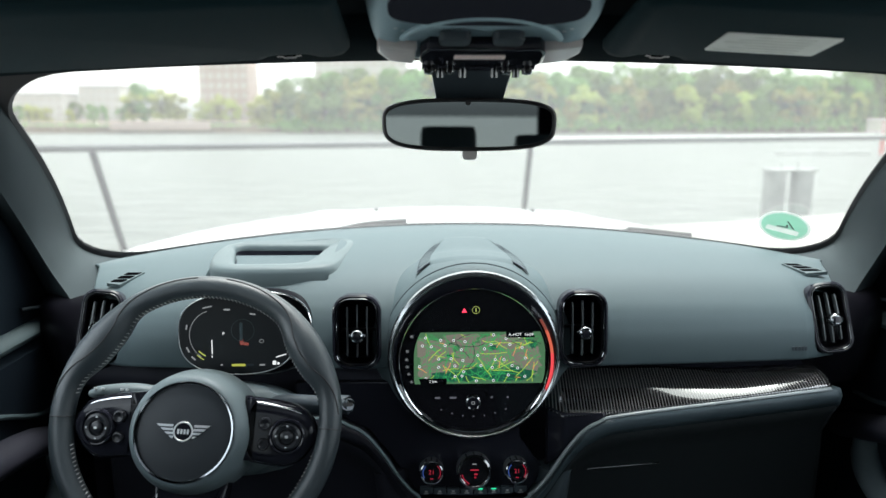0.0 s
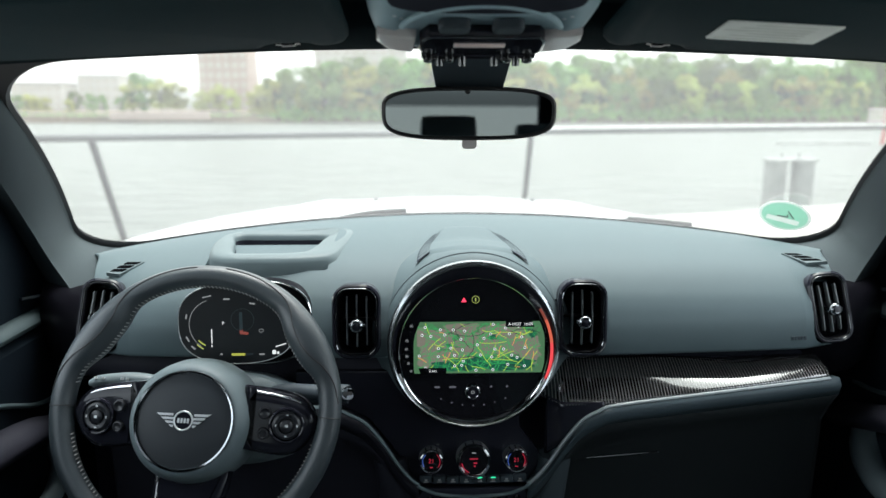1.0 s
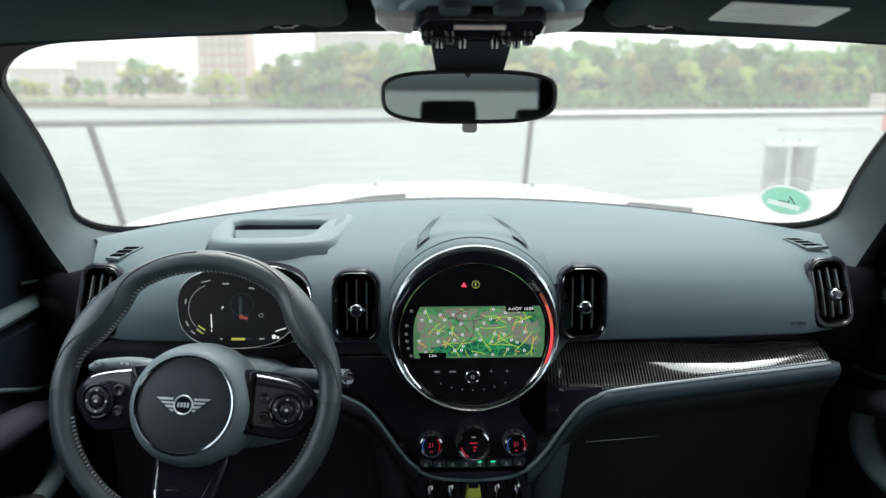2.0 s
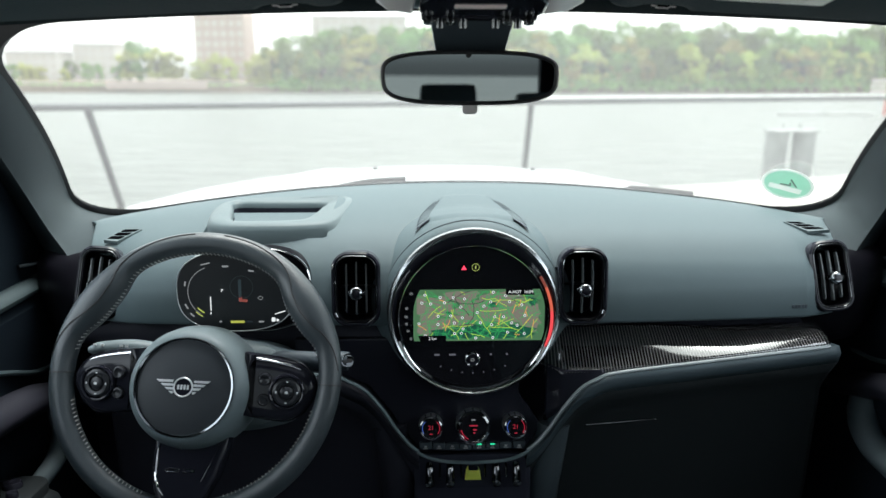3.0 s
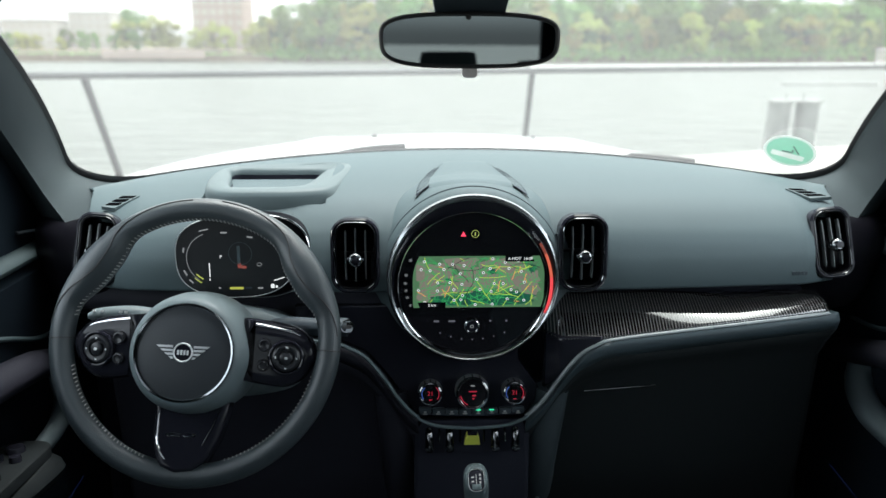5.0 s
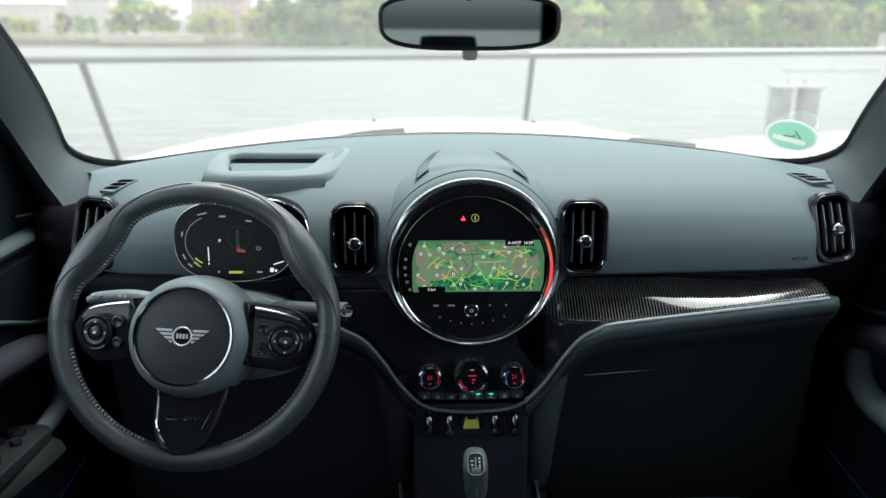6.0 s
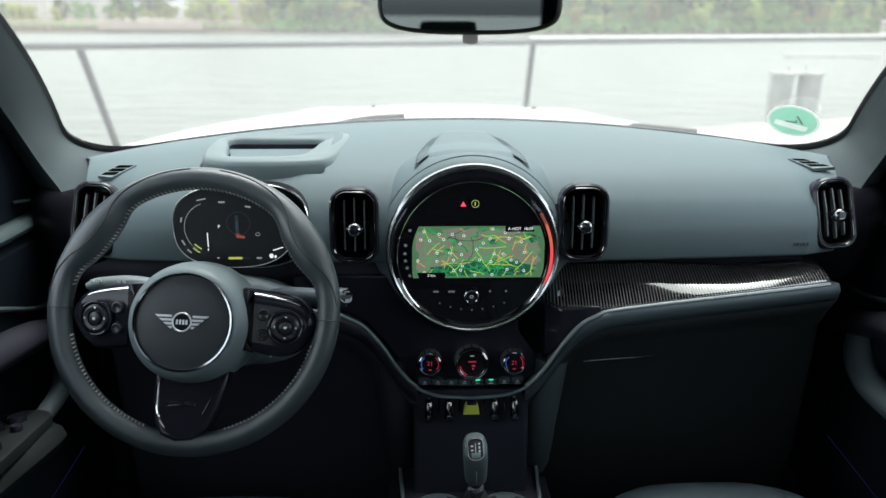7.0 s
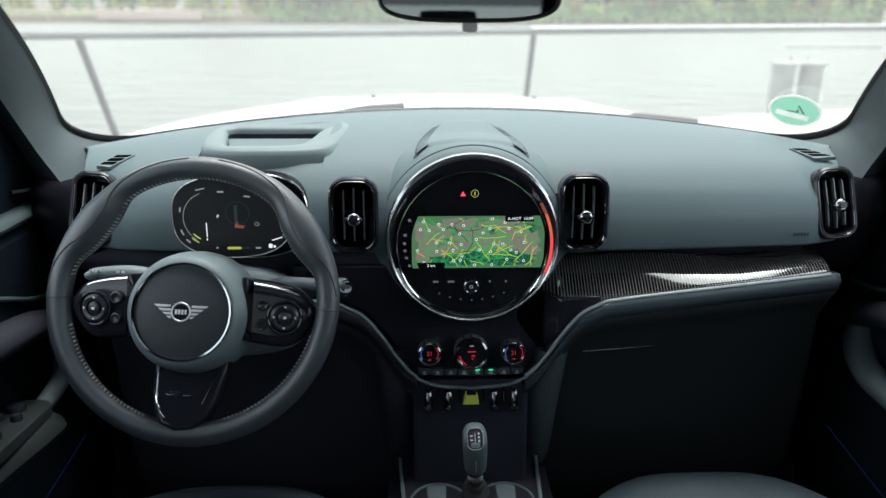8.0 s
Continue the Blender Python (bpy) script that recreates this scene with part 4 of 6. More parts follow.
part("lid", sheet(B(), hump, steps(-1, 1, 24), steps(0, 1, 20)), SOFT, sp, "smooth rounded lid")
for s in (-1, 1):
    g = B()
    def gr(k, v, s=s, up=0.0):
        x, y = lid_edge(v, k)
        return Vector((s * x, y, crest(x, y) + 0.0018 + up))
    sheet(g, gr, steps(0, 1, 4), steps(0, 1, 16))
    bed = part("grille_bed", g, VOID, sp, "dark slatted grille")
    for k in range(11):
        v = 0.03 + 0.95 * k / 11
        bm = B()
        tube(bm, [gr(q, min(v + 0.028, 1), up=0.0005) for q in (0.05, 0.5, 0.93)], 0.0017, 6, squash=0.2)
        part("slat", bm, SOFT, bed)
    bm = B()
    tube(bm, [gr(1.03, v, up=-0.0012) for v in steps(0, 1, 14)], 0.0011, 8, squash=0.5)
    part("grille_frame", bm, SOFT, sp, "raised grille edge")
bm = B()
band = []
for x in steps(-0.046, 0.046, 30):
    y = 1.050 + 0.040 * (1 - (x / 0.049) ** 4)
    band.append([Vector((x, y + d, crest(x, y + d) + h)) for d, h in ((-0.012, 0.0008), (-0.010, 0.0014), (0.003, 0.0014), (0.005, 0.0004))])
skin(bm, band, closed=False)
part("rear_band", bm, SOFT, sp, "narrow band behind the lid")

# ---- head-up display hatch and brow over the driver's dials ----
hud = thing("head_up_hatch", "raised dashboard surround with a recessed dark hatch", "head-up display", (-0.33, 1.0, 1.13))


HATCH = spline([(x, y, 0) for x, y in ((-0.355, 0.962), (-0.369, 0.982), (-0.379, 1.03), (-0.390, 1.090), (-0.34, 1.093), (-0.285, 1.092), (-0.234, 1.089), (-0.237, 1.05), (-0.242, 1.012), (-0.252, 0.976), (-0.275, 0.964), (-0.31, 0.961))], 6, True)
BANK = spline([(x, y, 0) for x, y in ((-0.370, 0.936), (-0.398, 0.970), (-0.411, 1.045), (-0.400, 1.106), (-0.34, 1.121), (-0.27, 1.121), (-0.207, 1.110), (-0.186, 1.072), (-0.195, 1.000), (-0.212, 0.952), (-0.26, 0.934), (-0.315, 0.931))], 6, True)
HC = Vector((-0.308, 1.022, 0))


def deck(p, dz=0.0, f=1.0):
    """A place on the hatch's flat surround, drawn in or out about its middle."""
    q = HC + (p - HC) * f
    a, b = 1.1245 + 0.045 * (q.y - 1.0), dash_top(q.x, q.y) + 0.0005
    return Vector((q.x, q.y, (a + b + math.sqrt((a - b) ** 2 + 0.00002)) / 2 + dz))


def seat_on_pad(p, f=1.0):
    q = HC + (p - HC) * f
    return Vector((q.x, q.y, dash_top(q.x, q.y) - 0.003))


bm = B()
skin(bm, [[seat_on_pad(p, 1.045) for p in BANK], [deck(p, -0.009, 1.025) for p in BANK], [deck(p, -0.003, 0.995) for p in BANK], [deck(p, 0.0, 0.955) for p in BANK],
          [deck(p, 0.0, 1.05) for p in HATCH], [deck(p, -0.001, 1.01) for p in HATCH], [deck(p, -0.004, 0.97) for p in HATCH], [deck(p, -0.0105, 0.955) for p in HATCH]], cap=False)
part("surround", bm, HUDGREY, hud, "smooth raised surround", sharp=40)
bm = B()
skin(bm, [[deck(p, -0.0103, 0.956) for p in HATCH], [deck(p, -0.032, 0.94) for p in HATCH]], cap=False)
part("well", bm, VOID, hud, "dark hatch walls")
bm = B()
bm.faces.new([bm.verts.new(deck(p, -0.031, 0.945)) for p in HATCH])
part("hatch_floor", bm, HOLE, hud, "dark recessed hatch")
bm = B()
skin(bm, [[deck(Vector((p.x, min(p.y, 1.076), 0)), z, 0.95) for p in HATCH] for z in (-0.020, -0.0145)])
part("front_shelf", bm, SOFT, hud, "grey shelf at the hatch's front")

# small demister vents at both ends of the dashboard
for s in (-1, 1):
    quad = ((-0.5526, 0.9605), (-0.5331, 0.9546), (-0.5085, 0.9822), (-0.5323, 0.9896)) if s < 0 else ((0.5732, 0.9818), (0.5379, 0.9717), (0.5134, 0.9993), (0.5356, 1.0059))
    a, b, c, d = (Vector(q) for q in quad)
    mid = (a + b + c + d) / 4
    dv = thing("demister_vent", "small slotted demister vent in the dashboard", "air vent", (mid.x, mid.y, 1.09), group="demister vents")

    def on_quad(u, v, up, a=a, b=b, c=c, d=d):
        q = a.lerp(b, v).lerp(d.lerp(c, v), u)
        return Vector((q.x, q.y, dash_top(q.x, q.y) + up))

    def tile(u0, u1, v0, v1, lo, hi, lean=0.0):
        bm = B()
        ring = [(u0, v0), (u1, v0), (u1 + lean, v1), (u0 + lean, v1)]
        skin(bm, [[on_quad(u, v, z) for u, v in ring] for z in (lo, hi)])
        return bm
    part("plate", tile(-0.04, 1.04, -0.08, 1.08, -0.004, 0.0012), HUDGREY, dv, "flush grey plate")
    for k in range(3):
        u = 0.06 + 0.325 * k
        part("slot", tile(u, u + 0.20, 0.06, 0.94, -0.001, 0.0016, 0.09), HOLE, dv, "dark slot")

# ---- instrument pod behind the steering wheel ----
im = face_m(-0.327, 0.852, 1.041, 5)
pod = thing("instrument_cluster", "rounded black digital instrument display behind the wheel", "instrument cluster", (-0.328, 0.88, 0.96))


def pod_outline(w, h, x0=0.0, y0=0.0):
    pts = []
    for k in range(64):
        t = 2 * math.pi * k / 64
        c, s = math.cos(t), math.sin(t)
        pts.append(Vector((x0 + w * math.copysign(abs(c) ** 0.85, c), y0 + h * math.copysign(abs(s) ** 0.72, s))))
    return pts


PX, PY = -0.0045, 0.0045
part("housing", slab(B(), pod_outline(0.0800, 0.0565, PX, PY), 0.05, im, 0.006, -0.046), SOFT_DARK, pod)
part("rim", hoop(B(), pod_outline(0.0812, 0.0575, PX, PY), pod_outline(0.0796, 0.0559, PX, PY), 0.0105, im, 0.0008, -0.004), SATIN, pod, "thin satin rim")
part("outer_rim", hoop(B(), pod_outline(0.0765, 0.0600, 0.020, 0.002), pod_outline(0.0745, 0.0580, 0.020, 0.002), 0.008, im, 0.0012, -0.020), CHROME, pod, "thin chrome outer rim")
part("outer_housing", slab(B(), pod_outline(0.0748, 0.0583, 0.020, 0.002), 0.04, im, 0.002, -0.055), BEZEL, pod, "black outer housing")
face = part("glass", slab(B(), pod_outline(0.0798, 0.0562, PX, PY), 0.003, im, 0, 0.003), MATTSCREEN, pod, "gloss black display glass")


def dial_arc(bm, a0, a1, r0, r1):
    """A flat arc on the dial round its power scale's middle."""
    vs = [bm.verts.new(im @ Vector((-0.034 + r * math.cos(radians(a)), 0.003 + r * math.sin(radians(a)), 0.0064))) for a in steps(a0, a1, 12) for r in (r0, r1)]
    for i in range(0, len(vs) - 2, 2):
        bm.faces.new((vs[i], vs[i + 1], vs[i + 3], vs[i + 2]))
    return bm


def dial_bar(bm, x, y, w, h, turn=0):
    slab(bm, rrect(w, h, min(w, h) * 0.3, 2), 0.0004, im @ Matrix.Translation((x, y, 0.0062)) @ Matrix.Rotation(radians(turn), 4, "Z"), 0)
    return bm


bm = dial_arc(dial_arc(B(), 108, 222, 0.0356, 0.0365), 225, 236, 0.0356, 0.0367)
part("power_scale", bm, DIM, face, "pale dial scale", kind="stuff", smooth=False)
bm = B()
for x, y, w, h, a in ((-0.0735, 0.0153, 0.0070, 0.0022, 80), (-0.0728, -0.0166, 0.0085, 0.0022, -62), (-0.0655, -0.0287, 0.0075, 0.0022, -42), (-0.0445, 0.0430, 0.0130, 0.0018, 12), (-0.0175, 0.0394, 0.0090, 0.0024, 0),
                      (0.0176, 0.0329, 0.0080, 0.0022, -8), (0.029, -0.0390, 0.0075, 0.0024, 0), (-0.0270, -0.0385, 0.0035, 0.0022, 0)):
    dial_bar(bm, x, y, w, h, a)
hoop(bm, circle(0.0034, 20, 0.029, -0.0054, 0.0026), circle(0.0027, 20, 0.029, -0.0054, 0.0019), 0.0004, im, 0, 0.0062)
part("dial_marks", bm, DIM, face, "dim dial marks", kind="stuff", smooth=False)
bm = dial_bar(dial_bar(B(), -0.0395, -0.0130, 0.0013, 0.020), -0.0398, -0.0265, 0.0013, 0.0030)
part("needle", bm, MAPW, face, "white needle", kind="stuff", smooth=False)
bm = dial_bar(dial_bar(dial_bar(B(), 0.0460, -0.0362, 0.0052, 0.0060), 0.0515, -0.0372, 0.0030, 0.0036), 0.0555, -0.0262, 0.0150, 0.0014, 17)
part("fuel_mark", bm, MAPW, face, "white fuel mark", kind="stuff", smooth=False)
bm = dial_arc(B(), 222, 243, 0.0312, 0.0330)
dial_arc(bm, 226, 243, 0.0372, 0.0386)
part("charge_scale", bm, glow("dial_yellow", (0.70, 0.78, 0.15), 0.075), face, "yellow-green charge arcs", kind="stuff", smooth=False)
part("range_bar", dial_bar(B(), -0.0035, -0.0390, 0.0195, 0.0034), glow("dial_lime", (0.70, 0.72, 0.12), 0.075), face, "lime range bar", smooth=False)
part("range_track", dial_bar(B(), 0.0110, -0.0390, 0.0120, 0.0030), SOFT_DARK, face, "unlit range bar", smooth=False)
write("P", 0.0065, im @ Matrix.Translation((-0.0232, 0.0054, 0.0066)), MAPW, face)
bm = B()
hoop(bm, circle(0.0160, 40, 0.0034, 0.0100), circle(0.0155, 40, 0.0034, 0.0100), 0.0003, im, 0, 0.0062)
part("energy_ring", bm, SOFT, face, "faint ring round the energy sign", smooth=False)
part("energy_sign", dial_bar(B(), 0.0012, 0.0080, 0.0042, 0.0260), SOFT, face, "pale upright energy bar", smooth=False)
part("energy_foot", dial_bar(dial_bar(B(), 0.0015, -0.0065, 0.0046, 0.0080), 0.0072, -0.0090, 0.0080, 0.0040, -6), glow("dial_red", (0.55, 0.13, 0.10), 0.05), face, "dim red foot of the sign", smooth=False)

# ---- steering wheel ----
HUBPLATE = mat("grained_black_plastic", (0.0204, 0.0252, 0.0302), 0.5, grain=0.4, scale=900, spec=0.35)
WX, WY, WZ = -0.364, 0.757, 0.963
wm = face_m(WX, WY, WZ, 24) @ Matrix.Rotation(radians(-3.5), 4, "Z")
wheel = thing("steering_wheel", "black leather three-spoke steering wheel with dark chrome hub ring", "steering wheel", (WX, WY + 0.12, WZ - 0.1))
RM = 0.1705


def grip(deg):
    """How far the rim swells into a thumb grip at an angle."""
    return sum(math.exp(-(abs(deg - c) / 15) ** 3) for c in (34, 146))


pts, rad = [], []
for k in range(120):
    t = 2 * math.pi * k / 120
    deg = math.degrees(t)
    g = grip(deg)
    r = RM - 0.0085 * g
    pts.append(wm @ Vector((r * math.cos(t), r * math.sin(t), 0)))
    rad.append(0.0148 + 0.0080 * g)
rim = part("rim", tube(B(), pts, 0.0165, 20, closed=True, up=(wm.to_3x3() @ Vector((0, 0, 1))), radii=rad), LEATHER, wheel, "black leather rim")
bm = B()
for a0, a1 in ((10, 172), (194, 252), (288, 346)):
    cnt = int((a1 - a0) / 1.9)
    for k in range(cnt):
        t = radians(a0 + (a1 - a0) * (k + 0.5) / cnt)
        g = grip(math.degrees(t))
        r0, r1 = RM - 0.0156 - 0.0165 * g, RM - 0.0141 - 0.0165 * g
        tube(bm, [wm @ Vector((r0 * math.cos(t - 0.004), r0 * math.sin(t - 0.004), 0.0025)), wm @ Vector((r1 * math.cos(t + 0.004), r1 * math.sin(t + 0.004), 0.0075))], 0.0007, 5)
part("stitching", bm, STITCH, rim, "row of pale stitches", kind="stuff")
for t0 in (182, 358):
    bm = B()
    t = radians(t0)
    ring = []
    for k in range(25):
        a = 2 * math.pi * k / 24
        rr = 0.0151
        ring.append(wm @ Vector(((RM + rr * math.cos(a)) * math.cos(t), (RM + rr * math.cos(a)) * math.sin(t), rr * math.sin(a))))
    tube(bm, ring[:-1], 0.0007, 5, closed=True, up=(0.3, 0.2, 1))
    part("seam", bm, RUBBER, rim, "leather seam")
# seams that swing over the thumb grips
for s in (-1, 1):
    bm = B()
    path = []
    for a, r in [(v.x, v.y) for v in spline([(96, 0.1815, 0), (112, 0.1805, 0), (124, 0.1765, 0), (131, 0.1690, 0), (137, 0.1585, 0), (146, 0.1540, 0), (154, 0.1590, 0), (160, 0.1690, 0), (167, 0.1775, 0), (176, 0.1820, 0)], 5)]:
        g = grip(a)
        rc, rt = RM - 0.0085 * g, 0.0150 + 0.0080 * g
        h = math.sqrt(max(rt * rt - (r - rc) ** 2, 0))
        path.append(wm @ Vector((s * -r * math.cos(radians(a)), r * math.sin(radians(a)), h)))
    tube(bm, path, 0.0008, 6)
    part("seam", bm, RUBBER, rim, "leather seam")
# hub
hc = wm @ Matrix.Translation((-0.002, -0.0165, 0)) @ Matrix.Scale(0.945, 4)
hub = part("airbag_cover", lathe(B(), [(0.0850, -0.042), (0.0848, -0.025), (0.0832, -0.005), (0.0790, 0.018), (0.0725, 0.033), (0.0675, 0.0395), (0.0640, 0.0405), (0.060, 0.039)], hc, 72), HUBGREY, wheel, "soft grey hub cover", sharp=60)
part("hub_ring", lathe(B(), [(0.0648, 0.036), (0.0650, 0.0410), (0.0636, 0.0438), (0.0616, 0.0432), (0.0608, 0.038)], hc, 72), HUBCHROME, wheel, "smoked chrome hub ring")
part("hub_plate", lathe(B(), [(0.0612, 0.036), (0.0608, 0.0395), (0.045, 0.0425), (0.02, 0.0435), (0.0, 0.0437)], hc, 64), HUBPLATE, wheel, "grained black hub plate")
# winged badge in plain shapes
bm = B()
bz = hc @ Matrix.Translation((0, 0, 0.0432))
hoop(bm, circle(0.0128, 36), circle(0.0108, 36), 0.0020, bz, 0.0005)
for s in (-1, 1):
    for k in range(4):
        y = 0.0075 - 0.0048 * k
        x0, x1 = 0.0135 - 0.0004 * k, 0.0345 - 0.0055 * k
        q = [Vector((s * x0, y - 0.0016)), Vector((s * (x1 - 0.0035), y - 0.0016)), Vector((s * x1, y + 0.0014)), Vector((s * x0, y + 0.0014))]
        slab(bm, q if s > 0 else list(reversed(q)), 0.0018, bz, 0.0004)
for k in range(4):
    slab(bm, rrect(0.0026, 0.0062, 0.0005, 2), 0.0016, bz @ Matrix.Translation((-0.0062 + 0.0041 * k, 0, 0)), 0.0003)
part("badge", bm, SATIN, wheel, "satin winged badge", kind="stuff")
bm = B()
lathe(bm, [(0.0106, -0.001), (0.0106, 0.0006), (0.0, 0.0009)], bz, 32)
part("badge_field", bm, GLOSS, wheel)


def outline_spoke(s):
    """A side spoke, from the hub out to the rim."""
    p = spline([(s * x, y, 0) for x, y in ((0.060, 0.030), (0.105, 0.0255), (0.134, 0.0185), (0.150, 0.004), (0.1565, -0.012), (0.150, -0.030), (0.137, -0.047), (0.116, -0.0555), (0.082, -0.0525), (0.060, -0.048))], 5)
    q = [Vector((v.x, v.y)) for v in p]
    return q if s < 0 else list(reversed(q))


for s in (-1, 1):
    tilt = Matrix.Translation((s * 0.105, -0.01, 0))
    wq = wm @ tilt @ Matrix.Rotation(radians(s * 9), 4, "Y") @ Matrix.Rotation(radians(7), 4, "X") @ tilt.inverted()
    lab = "gloss black spoke with switches"
    spk = part("spoke", slab(B(), outline_spoke(s), 0.030, wq, 0.013, -0.018, 5), GLOSS, wheel, lab)
    # Bright strip stands in for the window's highlight along the spoke's top edge.
    bm = B()
    path = spline([(s * 0.072, 0.0250, 0.008), (s * 0.105, 0.0205, 0.009), (s * 0.131, 0.0135, 0.008), (s * 0.149, -0.001, 0.005)], 6)
    tube(bm, [wq @ p for p in path], 0.0034, 10, squash=0.55, radii=[0.0040 - 0.0026 * k / (len(path) - 1) for k in range(len(path))])
    part("spoke_glint", bm, CHROME, spk, "bright chrome strip for the edge highlight")
    cx = 0.1165 * s
    pm = wq @ Matrix.Translation((cx, -0.0155, 0.011))
    part("switch_ring", lathe(B(), [(0.0232, 0.0), (0.0230, 0.004), (0.0222, 0.0066), (0.0208, 0.0074), (0.0192, 0.0066), (0.0182, 0.002)], pm, 40), GLOSS, spk)
    part("switch_pad", lathe(B(), [(0.0182, 0.0), (0.0176, 0.0060), (0.0145, 0.0078), (0.0105, 0.0070), (0.0092, 0.0035), (0.0082, 0.0035), (0.0078, 0.0072), (0.0052, 0.0088), (0.0, 0.0090)], pm, 40), SWITCH, spk, "round four-way switch")
    bm = B()
    slab(bm, rrect(0.004, 0.0032, 0.001, 2), 0.0005, pm @ Matrix.Translation((0, 0, 0.0088)), 0)
    for a in (0, 90, 180, 270):
        slab(bm, rrect(0.0028, 0.0018, 0.0005, 2), 0.0005, pm @ Matrix.Rotation(radians(a), 4, "Z") @ Matrix.Translation((0, 0.0132, 0.0076)), 0)
    part("switch_marks", bm, PRINT, spk)
    for y, r in ((-0.001, 0.0082), (-0.0268, 0.0074)):
        bx = s * 0.0885
        bmx = wq @ Matrix.Translation((bx, y, 0.0105))
        part("button", lathe(B(), [(r, 0.0), (r, 0.004), (r * 0.9, 0.0062), (r * 0.72, 0.0066), (r * 0.5, 0.005), (0, 0.0046)], bmx, 26), SWITCH, spk)
        bm = B()
        slab(bm, rrect(0.0032, 0.0016, 0.0005, 2), 0.0005, bmx @ Matrix.Translation((0, 0, 0.0041)), 0)
        slab(bm, rrect(0.0013, 0.0034, 0.0004, 2), 0.0005, bmx @ Matrix.Translation((0, 0, 0.0041)), 0)
        part("button_mark", bm, PRINT, spk)
low = [Vector(v) for v in ((-0.044, -0.070), (-0.0435, -0.100), (-0.0415, -0.122), (-0.036, -0.144), (-0.027, -0.160), (-0.008, -0.1675), (0.013, -0.1645), (0.029, -0.150), (0.040, -0.125), (0.047, -0.095), (0.048, -0.070))]
wl_ = wm @ Matrix.Translation((0, -0.105, -0.006)) @ Matrix.Rotation(radians(-13), 4, "X") @ Matrix.Translation((0, 0.105, 0))
lower = part("lower_spoke", slab(B(), low, 0.024, wl_, 0.005, -0.016, 3), GLOSS, wheel, "gloss black lower spoke")
# Tapered bright line added as the highlight on the lower spoke's left edge.
bm = B()
path = spline([(-0.0375, -0.082, 0.0085), (-0.0372, -0.105, 0.009), (-0.0345, -0.128, 0.009), (-0.0285, -0.143, 0.009), (-0.0215, -0.1515, 0.0085)], 6)
tube(bm, [wl_ @ p for p in path], 0.0013, 8, radii=[0.0006 + 0.0010 * math.sin(math.pi * (k + 1) / (len(path) + 1)) for k in range(len(path))])
part("spoke_glint", bm, CHROME, lower, "bright chrome line for the edge highlight")
# Thinner, darker line for the faint highlight on the right edge.
bm = B()
tube(bm, [wl_ @ p for p in spline([(0.0385, -0.088, 0.0085), (0.032, -0.108, 0.009), (0.0225, -0.133, 0.009)], 6)], 0.0006, 8)
part("spoke_glint", bm, DARKCHROME, lower, "fine line for the faint edge highlight")
bm = B()
for x0, x1 in ((-0.0255, -0.0065), (-0.0045, 0.0125)):
    slab(bm, [Vector(v) for v in ((x0 + 0.003, -0.1245), (x1, -0.1238), (x1, -0.1195), (x0 + 0.006, -0.1190), (x0, -0.1215))], 0.0015, wl_ @ Matrix.Translation((0, 0, 0.008)), 0.0006)
part("lower_badge", bm, HUBCHROME, lower, "small satin winged badge")
part("lower_badge_field", slab(B(), rrect(0.028, 0.0018, 0.0006, 2), 0.001, wl_ @ Matrix.Translation((-0.006, -0.1218, 0.0092)), 0), GLOSS, lower)

# column, stalks
col = thing("steering_column", "black steering column shroud with two stalks", "steering column", (WX, 0.9, 0.86))
bm = B()
cm = wm @ Matrix.Translation((0.0, -0.012, 0))
skin(bm, [[cm @ Vector((w * math.copysign(abs(math.cos(2 * math.pi * k / 40)) ** 0.7, math.cos(2 * math.pi * k / 40)), h * math.copysign(abs(math.sin(2 * math.pi * k / 40)) ** 0.7, math.sin(2 * math.pi * k / 40)), z)) for k in range(40)]
          for w, h, z in ((0.085, 0.050, -0.046), (0.110, 0.060, -0.056), (0.122, 0.065, -0.085), (0.126, 0.068, -0.2))])
part("shroud", bm, HUBGREY, col, "grey column shroud")
bm = B()
path = spline([wm @ Vector(p) for p in ((-0.06, 0.026, -0.055), (-0.10, 0.030, -0.050), (-0.135, 0.0275, -0.046), (-0.161, 0.0240, -0.044))], 5)
tube(bm, path, 0.0125, 14, radii=[0.0105 + 0.0025 * math.sin(math.pi * min(1, (k + 2) / (len(path) - 1))) - 0.006 * max(0, (k + 3 - len(path)) / 2) for k in range(len(path))], squash=0.85)
stalk = part("stalk", bm, HUBGREY, col, "grey indicator stalk")
bm = B()
for k, x in enumerate((-0.15, -0.14, -0.115, -0.108)):
    block(bm, wm @ Matrix.Translation((x, 0.031, -0.0345)), 0.004, 0.003, 0.002, 0.0005)
part("stalk_marks", bm, PRINT, stalk)
bm = B()
path = spline([wm @ Vector(p) for p in ((0.06, 0.018, -0.060), (0.10, 0.024, -0.057), (0.145, 0.024, -0.050), (0.178, 0.026, -0.046), (0.188, 0.026, -0.045))], 5)
tube(bm, path, 0.0115, 14, radii=[0.008 + 0.005 * min(1, k / 5) for k in range(len(path))])
stalk = part("stalk", bm, SOFT_DARK, col, "black wiper stalk")
part("stalk_tip", lathe(B(), [(0.0080, -0.006), (0.0096, 0.0), (0.0098, 0.006), (0.0085, 0.0085), (0.0066, 0.0080), (0.0, 0.0080)], Matrix.Translation(wm @ Vector((0.187, 0.0262, -0.042))) @ face_m(0, 0, 0, 25, 8), 24), HUBCHROME, stalk, "smoked silver stalk tip")
